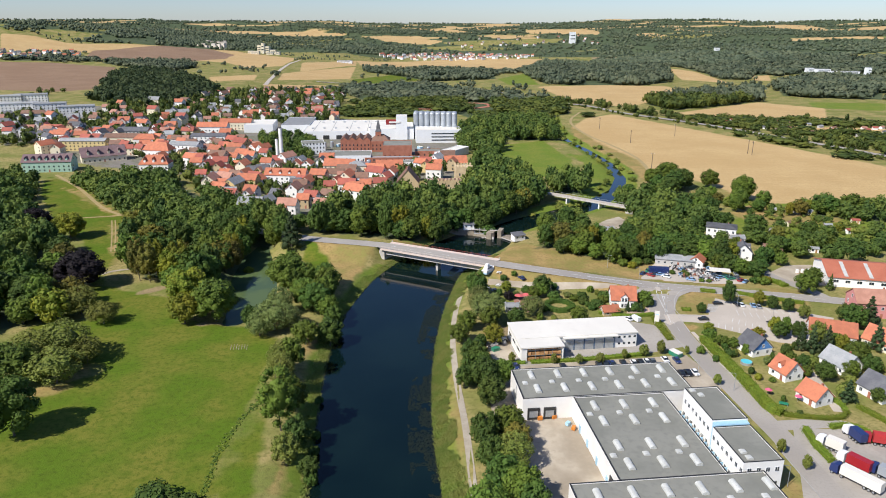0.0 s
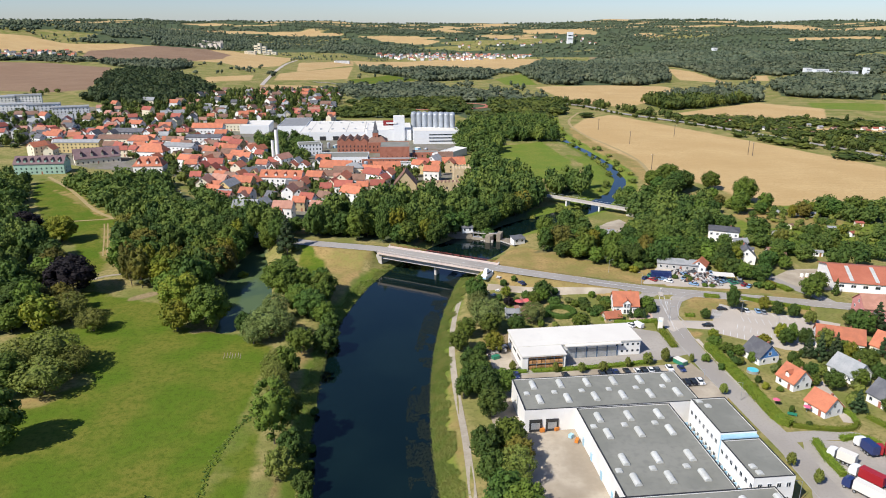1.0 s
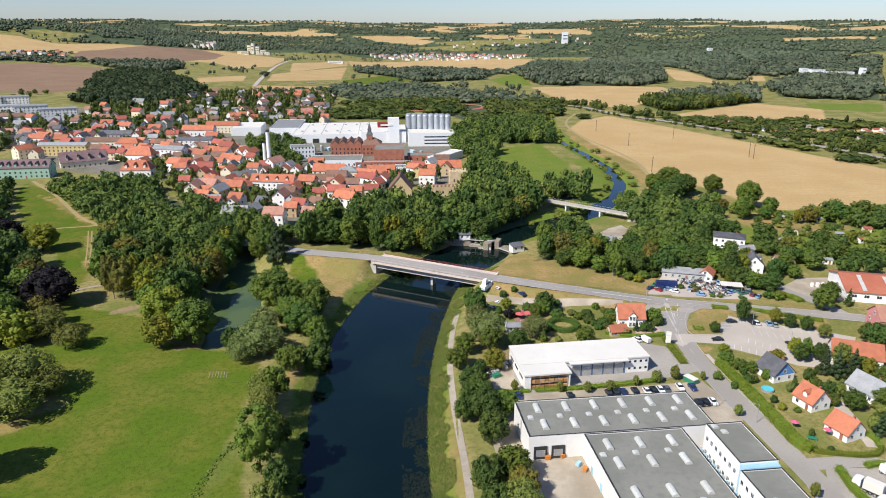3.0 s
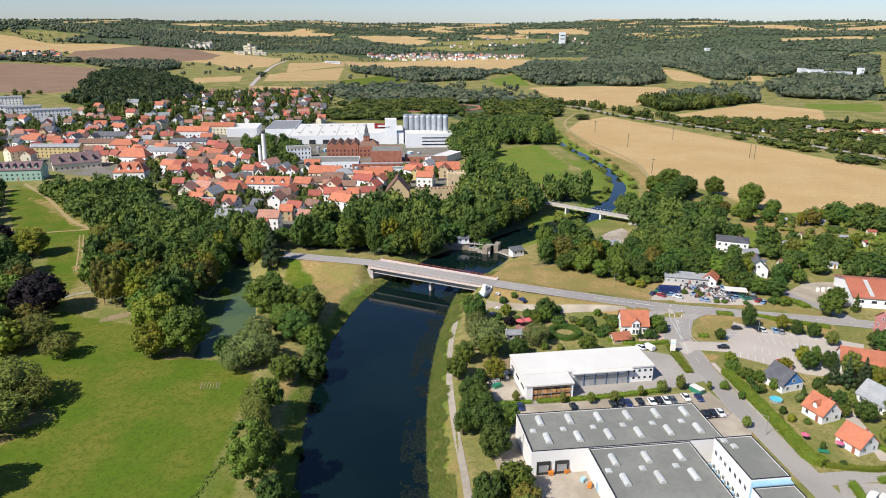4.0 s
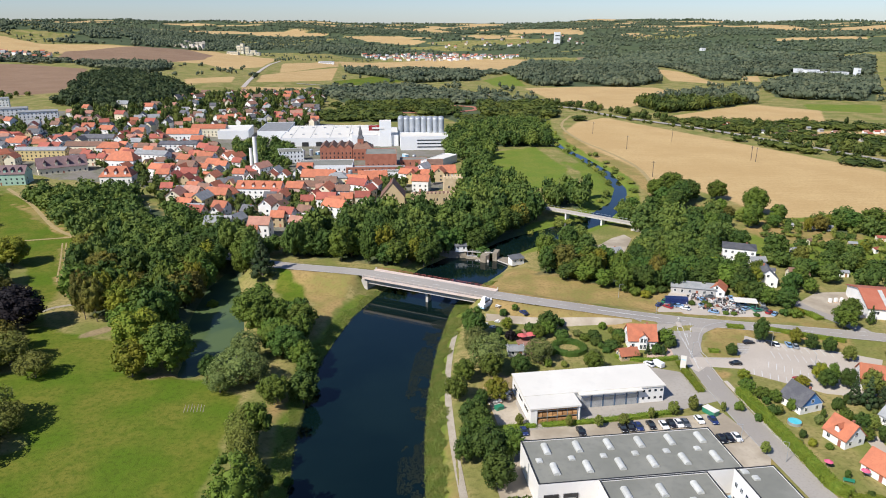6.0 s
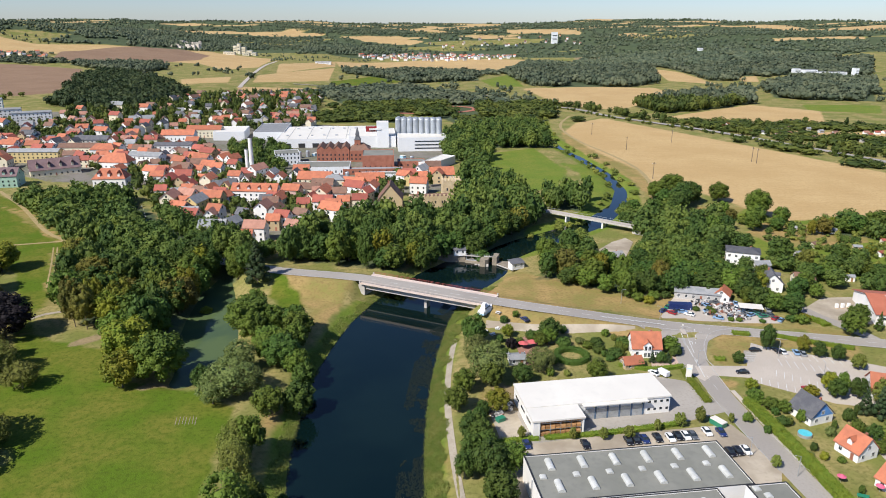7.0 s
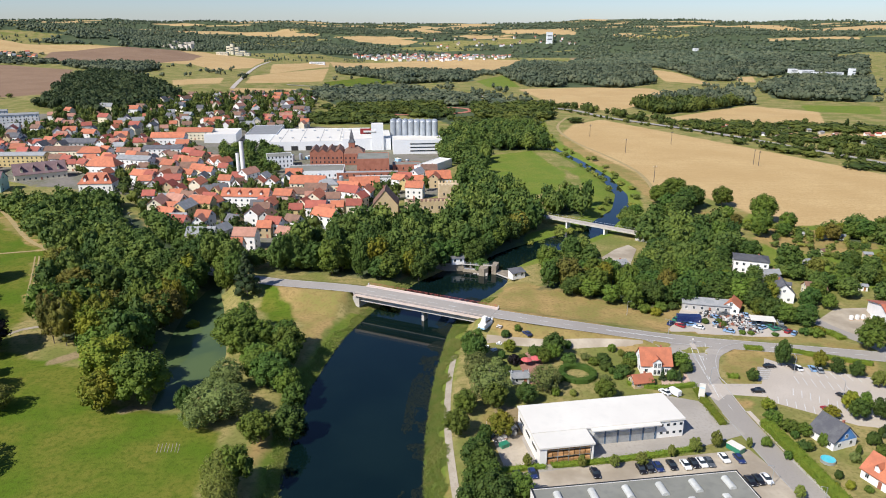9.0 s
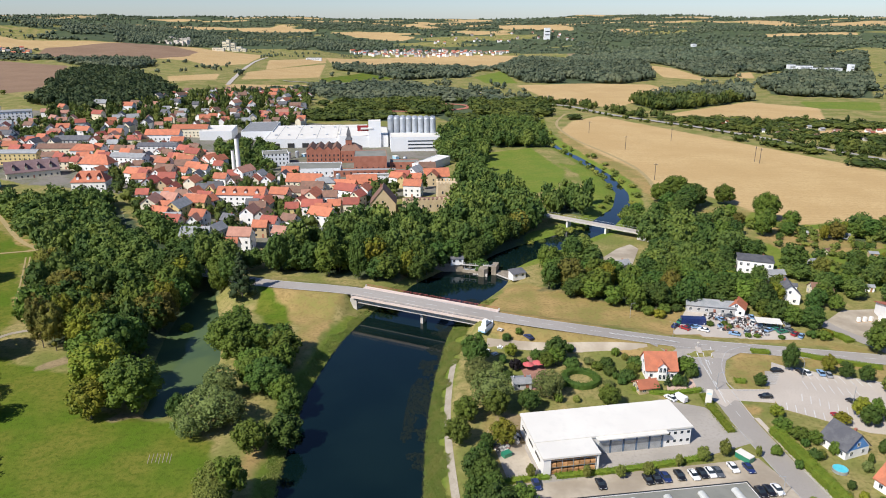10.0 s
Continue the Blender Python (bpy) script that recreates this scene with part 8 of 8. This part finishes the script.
marking("lane_marking", dashes([(98.7, 281.2), (94.5, 268.5), (90.6, 256.5)], 0.0, 3, 2, 0.2, 0.085), "white dashes between the turning lanes")
for x, y, turn in ((94.0, 270.7, 0.5), (96.9, 270.9, -0.25)):
    z = base(x, y) + 0.075
    marking("lane_arrow", Geo().box(x, y, z, 0.22, 2.6, 0.012, -0.25).box(x + 0.3, y + 1.5, z, 0.9, 0.3, 0.012, turn).box(x - 0.2, y + 1.5, z, 0.6, 0.3, 0.012, turn + 1.2), "white turning arrow on the asphalt")
island = thing("traffic_island", pose(93.6, 279.0, base(93.6, 279.0) + 0.05, 0, 0, -8), "small paved refuge with a sign at the junction", "traffic island")
part("kerb", Geo().prism([(-0.7, -2.6), (0.7, -2.6), (1.0, 1.8), (0, 2.6), (-1.0, 1.8)], 0, 0.14), PAVING, island)
part("post", Geo().tube((0, 1.6, 0.1), (0, 1.6, 2.4), 0.06, 0.06, 6), STEEL, island)
part("sign_plate", Geo().box(0, 1.52, 1.7, 0.6, 0.05, 0.6), SHEET, island)
yard("parking_bay", [(110.0, 264.4), (115.2, 264.3), (109.3, 255.6), (105.6, 254.6)], TARMAC, "darker asphalt bays beside the dry lawn", "parking bay", 0.055)
for i in range(6):
    p = Vector((106.6, 256.0)).lerp(Vector((111.5, 264.0)), (i + 0.3) / 6)
    marking("bay_line", Geo().box(p.x + 1.4, p.y, 0.058, 4.2, 0.16, 0.012, 0.02), "white parking bay line")
bays = [(113.5, 247.6), (128.8, 234.3), (118.5, 255), (134.7, 247.4), (122.6, 260.8), (142.7, 254)]
for (ax, ay), (bx, by), depth in ((bays[0], bays[1], 4.6), (bays[2], bays[3], 5.0), (bays[4], bays[5], 4.6), ((106.2, 242.6), (121.7, 230.8), 4.4)):
    d = Vector((bx - ax, by - ay))
    n = int(d.length / 2.5)
    d.normalize()
    a = math.atan2(d.y, d.x)
    for i in range(n):
        p = Vector((ax, ay)) + d * 2.5 * i
        marking("bay_line", Geo().box(p.x, p.y, 0.052, 0.2, depth, 0.012, a + 0.25), "white parking bay line")


def lamp_post(x, y, turn, h=6.0):
    ob = thing("street_lamp", pose(x, y, base(x, y), 0, 0, turn), "grey steel street lamp beside the road", "street lamp", "street lamps")
    part("pole", Geo().tube((0, 0, -0.2), (0, 0, h), 0.09, 0.06, 8), STEEL, ob)
    part("arm", Geo().tube((0, 0, h), (1.3, 0, h + 0.25), 0.05, 0.04, 6), STEEL, ob)
    part("lantern", Geo().box(1.4, 0, h + 0.18, 0.5, 0.2, 0.1), STEEL, ob)


for x, y, a in [(78.3, 308.6, 0), (87.7, 288.2, 180), (119.9, 259.4, 90), (88.9, 252.8, 0), (83.6, 201.8, 180), (126.5, 242.8, 90)] + [(86.4, 145.6, 180), (92.1, 193.2, 180)]:
    lamp_post(x, y, a)


def sign_board(x, y, turn, w, h, mat, label):
    ob = thing("sign", pose(x, y, 0, 0, 0, turn), label, "sign")
    part("panel", Geo().box(0, 0, 0.3, w, 0.35, h), mat, ob)
    part("bar", Geo().box(0, -0.19, h * 0.75, w * 0.7, 0.03, 0.35), BLUE_FRAME, ob)
    part("plinth", Geo().box(0, 0, -0.1, w * 0.9, 0.5, 0.4), CONCRETE, ob)


sign_board(82.7, 244.3, -20, 1.8, 5.0, SHEET, "tall white pylon sign by the forecourt")
skip = thing("waste_container", pose(81.4, 217.3, 0.05, 0, 0, -60), "white and green waste container", "container")
part("body", Geo().box(0, 0, 0, 4.2, 2.2, 1.5, 0, 1.03), CAR_PAINTS["green"], skip)
part("lid", Geo().box(0, 0, 1.5, 4.3, 2.3, 0.25), SHEET, skip)
PARASOL = surface("red parasol", (0.50, 0.10, 0.10), (0.45, 0.09, 0.09), 1)
for x, y in [(32, 268.1), (35.4, 269.1)]:
    ob = thing("parasol", pose(x, y, 0.06), "open red garden parasol on a terrace", "parasol", "parasols")
    part("pole", Geo().tube((0, 0, 0), (0, 0, 2.6), 0.04, n=6), STEEL, ob)
    part("canopy", Geo().tube((0, 0, 2.1), (0, 0, 2.8), 2.0, 0.05, 8), PARASOL, ob)
PINK_CLOTH = surface("pink cloth", (0.62, 0.12, 0.20), (0.56, 0.10, 0.17), 1)
for x, y in [(101.7, 190.5), (109, 186.4)]:
    ob = thing("parasol", pose(x, y, 0.02), "open pink garden parasol beside a house", "parasol", "parasols")
    part("pole", Geo().tube((0, 0, 0), (0, 0, 2.4), 0.04, n=6), STEEL, ob)
    part("canopy", Geo().tube((0, 0, 1.9), (0, 0, 2.5), 1.15, 0.05, 8), PINK_CLOTH, ob)
bench = thing("garden_bench", pose(103.7, 184.4, 0, 0, 0, -25), "green garden bench on a lawn", "bench")
part("seat", Geo().box(0, 0, 0.42, 2.6, 0.6, 0.08), CAR_PAINTS["green"], bench)
part("backrest", Geo().box(0, 0.3, 0.5, 2.6, 0.07, 0.5), CAR_PAINTS["green"], bench)
for k in (-1.1, 1.1):
    part("leg", Geo().box(k, 0, -0.05, 0.1, 0.5, 0.47), STEEL, bench)
fence = thing("board_fence", pose(14.4, 226.2, 0, 0, 0, 84), "brown board fence beside the store yard", "fence")
board = Geo().box(0, 0, 0, 0.9, 0.06, 1.6).mesh("board", TIMBER)
for k in range(10):
    part("board", board, TIMBER, fence).matrix_basis = pose(-4.5 + k, 0, 0)
    part("post", Geo().box(-4.0 + k, 0.06, -0.1, 0.1, 0.1, 1.8), STEEL, fence)
tub = thing("waste_container", pose(18.8, 221.1, 0.04, 0, 0, 30), "small green waste tub beside rubble", "container")
part("body", Geo().box(0, 0, 0, 2.4, 1.6, 1.1, 0, 1.06), CAR_PAINTS["green"], tub)
part("rim", Geo().box(0, 0, 1.1, 2.6, 1.75, 0.08), CAR_PAINTS["green"], tub)
boat = thing("boat", pose(20.8, 293.3, base(20.8, 293.3) + 0.25, 0, 0, 55), "white cabin boat standing on land by the bridge", "boat")
part("hull", Geo().prism([(-4, -1.4), (2, -1.4), (4.6, 0), (2, 1.4), (-4, 1.4)], 0, 1.3), WHITE, boat)
cab = part("cabin", Geo().box(-0.6, 0, 1.3, 4.6, 2.2, 1.3, 0, 0.85), WHITE, boat)
part("wheelhouse", Geo().box(-1.4, 0, 2.6, 2, 1.7, 1.2, 0, 0.8), WHITE, boat)
part("window", Geo().box(-0.6, 0, 1.75, 3.9, 2.26, 0.4), GLASS, cab)
part("keel_band", Geo().prism([(-4.02, -1.43), (2, -1.43), (4.64, 0), (2, 1.43), (-4.02, 1.43)], -0.25, 0.3), BLUE_FRAME, boat, "pale turquoise lower hull")
for k, (x, y) in enumerate([(19.7, 282.2), (22.2, 279.5), (24.6, 284.6), (19.9, 292.1), (25.5, 291.9)]):
    ob = thing("picnic_table", pose(x, y, base(x, y), 0, 0, 35 * k), "white garden table with benches on dry grass", "table", "garden tables")
    part("tabletop", Geo().box(0, 0, 0.7, 1.9, 0.8, 0.06), WHITE, ob)
    for w in (-0.8, 0.8):
        part("bench", Geo().box(0, w, 0.4, 1.9, 0.35, 0.06), WHITE, ob)
        part("leg", Geo().box(w, 0, -0.1, 0.1, 1.7, 0.8, 0, 0.7), STEEL, ob)
pool = thing("garden_pool", pose(103.6, 211.3, 0.05), "round turquoise garden pool", "pool", "garden pools")
part("wall", Geo().tube((0, 0, 0), (0, 0, 0.9), 1.9, n=20), STEEL, pool)
part("water", Geo().tube((0, 0, 0.9), (0, 0, 0.93), 1.8, n=20), surface("pool water", (0.10, 0.55, 0.62), (0.14, 0.60, 0.66), 0.5, 0.1), pool)
ORANGE = surface("orange paint", (0.62, 0.22, 0.03), (0.55, 0.18, 0.03), 1.0, 0.5)
for k, (x, y) in enumerate([(28.5, 176), (32.7, 176.8), (36.2, 173.1), (37.4, 170.9)]):
    ob = thing("pallet_truck" if k < 2 else "crate", pose(x, y, 0.06, 0, 0, 6 + 20 * k), "orange pallet truck at the loading door" if k < 2 else "coloured crates stacked by the hall wall", "truck" if k < 2 else "crate")
    part("body", Geo().box(0, 0, 0.15, 1.4, 1.0, 1.0), ORANGE if k != 2 else BLUE_FRAME, ob)
    part("mast", Geo().box(0, 0.5, 0.15, 0.9, 0.15, 1.7 if k < 2 else 1.1), STEEL, ob)


# ---------- woods ----------
def build_woods():
    near, mid = [], []
    for i, (area, gap, height) in enumerate(WOODS):
        rng = np.random.default_rng(50 + i)
        for x, y in scatter(area, gap, i):
            e = along(np.array([x]), np.array([y]), RIVER)[2][0]
            q = along(np.array([x]), np.array([y]), POND)[2][0]
            w = along(np.array([x]), np.array([y]), ROAD)[0][0]
            clear = inside(np.array([x]), np.array([y]), [(-176, 306), (-148, 306), (-122, 262), (-146, 246), (-166, 262)])[0]  # the copper beech stands free
            if e < 4 or q < 1 or w < 6.5 or clear > 0:
                continue
            row = (x, y, height * rng.uniform(0.6, 1.2), min(gap * rng.uniform(0.48, 0.88), height * rng.uniform(0.34, 0.6)))
            (near if y < 420 and -330 < x < 200 else mid).append(row)
    near.sort(key=lambda r: math.hypot(r[0], r[1] - 40))
    mid += near[340:]
    edge_rows = np.array(near[150:340])
    for j, (x, y, h, r) in enumerate(near[:150]):
        pick = ("green", "dark", "green", "dark", "olive", "dark", "green", "yellow", "dark", "green", "dark")[(j * 5 + int(abs(x))) % 11]
        tree(x, y, h, min(r, 7.2), pick, "wood", group="at the edge of the wood")
    mid = np.array(mid)
    grove("park_woodland", edge_rows[:, :2], edge_rows[:, 2], edge_rows[:, 3], CROWNS["wood"], LEAF["wood"], "tall mixed broadleaf woodland of the riverside park", seed=5)
    grove("woodland", mid[:, :2], mid[:, 2], mid[:, 3], CROWNS["mid"], LEAF["wood"], "dense mixed broadleaf woodland between river and town", seed=1)
    line = smooth_line(RIVER[15:27], 6)
    rng = np.random.default_rng(12)
    bank = []
    for q in line:
        for s in (-1, 1):
            if rng.random() < 0.42:
                bank.append((q[0] + s * (q[2] + rng.uniform(0.5, 6)), q[1] + rng.uniform(-3, 3), rng.uniform(2, 5), rng.uniform(1.6, 3.4)))
    bank = np.array(bank)
    grove("bank_bushes", bank[:, :2], bank[:, 2], bank[:, 3], CROWNS["mid"], LEAF["pale"], "pale willow bushes along the upper river banks", "bushes", seed=4)
    places = np.array(HOUSES)
    spots = []
    for area, gap, h in [(TOWN, 9.0, 8.5), (OUTSKIRTS[0], 9.5, 9.5), (OUTSKIRTS[1], 10.0, 11.0), (OUTSKIRTS[2], 10.2, 11.0)]:
        rng = np.random.default_rng(int(gap))
        for x, y in scatter(area, gap, 300 + int(gap)):
            if np.hypot(*(places - (x, y)).T).min() > 6.2 and all(math.hypot(x - a, y - b) > r * 0.9 for a, b, r in LANDMARKS):
                spots.append((x, y, h * rng.uniform(0.5, 1.3), rng.uniform(2.2, 5.0)))
    spots = np.array(spots)
    grove("town_trees", spots[:, :2], spots[:, 2], spots[:, 3], CROWNS["small"], LEAF["wood"], "garden and street trees among the town houses", "trees", seed=3)
    rows = []
    for i, (area, gap, height) in enumerate(FAR_WOODS):
        rng = np.random.default_rng(90 + i)
        p = scatter(area, gap, 100 + i)
        if len(p):
            ragged = fractal(p[:, 0] / 45, p[:, 1] / 90, 71, 3)
            ok = (cover(p[:, 0], p[:, 1], WHEAT + PLOUGH_AND_SHADOW) < -4) & (inside(p[:, 0], p[:, 1], area) > (ragged - 0.38) * 80 - 5)
            ok &= fractal(p[:, 0] / 60, p[:, 1] / 120, 73, 3) > (0.22 if gap <= 12 else 0.31 if p[:, 1].mean() < 1000 else 0.33)
            ok &= along(p[:, 0], p[:, 1], [(*q, 0) for q in MOTORWAY])[0] > 9
            ok &= inside(p[:, 0], p[:, 1], [(780, 1520), (930, 1440), (985, 1560), (830, 1670)]) < 0
            p = p[ok]
            rows.append(np.c_[p, height * rng.uniform(0.5, 0.95, len(p)), np.minimum(gap * 0.72, 10) * rng.uniform(0.5, 1.5, len(p))])
    rng = np.random.default_rng(7)
    p = np.stack([rng.uniform(-2600, 2600, 52000), rng.uniform(620, 4000, 52000)], -1)
    lines = np.abs(fractal(p[:, 0] / 260, p[:, 1] / 260, 81, 3) - 0.45)
    p = p[((lines < 0.010) | (fractal(p[:, 0] / 90, p[:, 1] / 90, 83, 3) > 0.62)) & (np.abs(p[:, 0]) < 0.75 * p[:, 1] + 60)]
    open_land = cover(p[:, 0], p[:, 1], WHEAT + PLOUGH_AND_SHADOW + GREEN + PAVED) < -3
    away = (along(p[:, 0], p[:, 1], [(*q, 0) for q in MOTORWAY])[0] > 12) & (along(p[:, 0], p[:, 1], RIVER)[2] > 5)
    p = p[open_land & away][:2800]
    rows.append(np.c_[p, rng.uniform(4, 11, len(p)), rng.uniform(3, 6, len(p))])
    hill = rows.pop(0)
    # the dark needle leaf stands in for a cloud's shadow over this hill
    grove("hill_woodland", hill[:, :2], hill[:, 2], hill[:, 3], CROWNS["grove"], LEAF["fir"], "dense hill wood behind the town, cloud shadow put into its colour", seed=16)
    # woods on the far ridges, and tree rows along both sides of the trunk road
    p = np.stack([rng.uniform(-3000, 3000, 26000), rng.uniform(2300, 4700, 26000)], -1)
    band = fractal(p[:, 0] / 300 + 0.3 * p[:, 1] / 360, p[:, 1] / 190, 31, 4)
    p = p[(band < 0.55) & (np.abs(p[:, 0]) < 0.72 * p[:, 1]) & (np.hypot(*p.T) > 2700) & (cover(p[:, 0], p[:, 1], WHEAT + PLOUGH_AND_SHADOW) < -8)][:4800]
    rows.append(np.c_[p, rng.uniform(8, 14, len(p)), rng.uniform(9, 15, len(p))])
    line = smooth_line(MOTORWAY[3:], 5.0)
    d = np.gradient(line, axis=0)
    d /= np.hypot(*d.T)[:, None]
    for side, chance, tall in ((-1, 0.75, 8.5), (1, 0.55, 4.0)):
        pick = rng.random(len(line)) < chance
        q = line[pick] + np.stack([d[pick, 1], -d[pick, 0]], -1) * (side * rng.uniform(8, 14 if side > 0 else 26, pick.sum()))[:, None]
        rows.append(np.c_[q, tall * rng.uniform(0.5, 1.3, len(q)), tall * rng.uniform(0.35, 0.75, len(q))])
    rows = np.vstack(rows)
    shrink = 1 - 0.42 * step(1500, 2700, rows[:, 1])  # far off the crowns are small and stand apart
    rows[:, 2] *= 0.5 + 0.5 * shrink
    rows[:, 3] *= shrink
    part_way = rows[:, 1] < 1050
    nearer, rows = rows[part_way], rows[~part_way]
    grove("valley_woodland", nearer[:, :2], nearer[:, 2], nearer[:, 3], CROWNS["grove"], LEAF["wood"], "broadleaf woods and tree rows on the valley floor", seed=6)
    part_way = rows[:, 1] < 1950
    nearer, rows = rows[part_way], rows[~part_way]
    # slope and ridge woods both take the leaf with haze in its colour
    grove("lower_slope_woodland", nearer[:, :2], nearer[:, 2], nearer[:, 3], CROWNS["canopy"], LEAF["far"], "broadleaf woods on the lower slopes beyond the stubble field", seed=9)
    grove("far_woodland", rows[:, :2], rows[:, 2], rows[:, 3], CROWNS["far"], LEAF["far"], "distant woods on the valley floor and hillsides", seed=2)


build_woods()
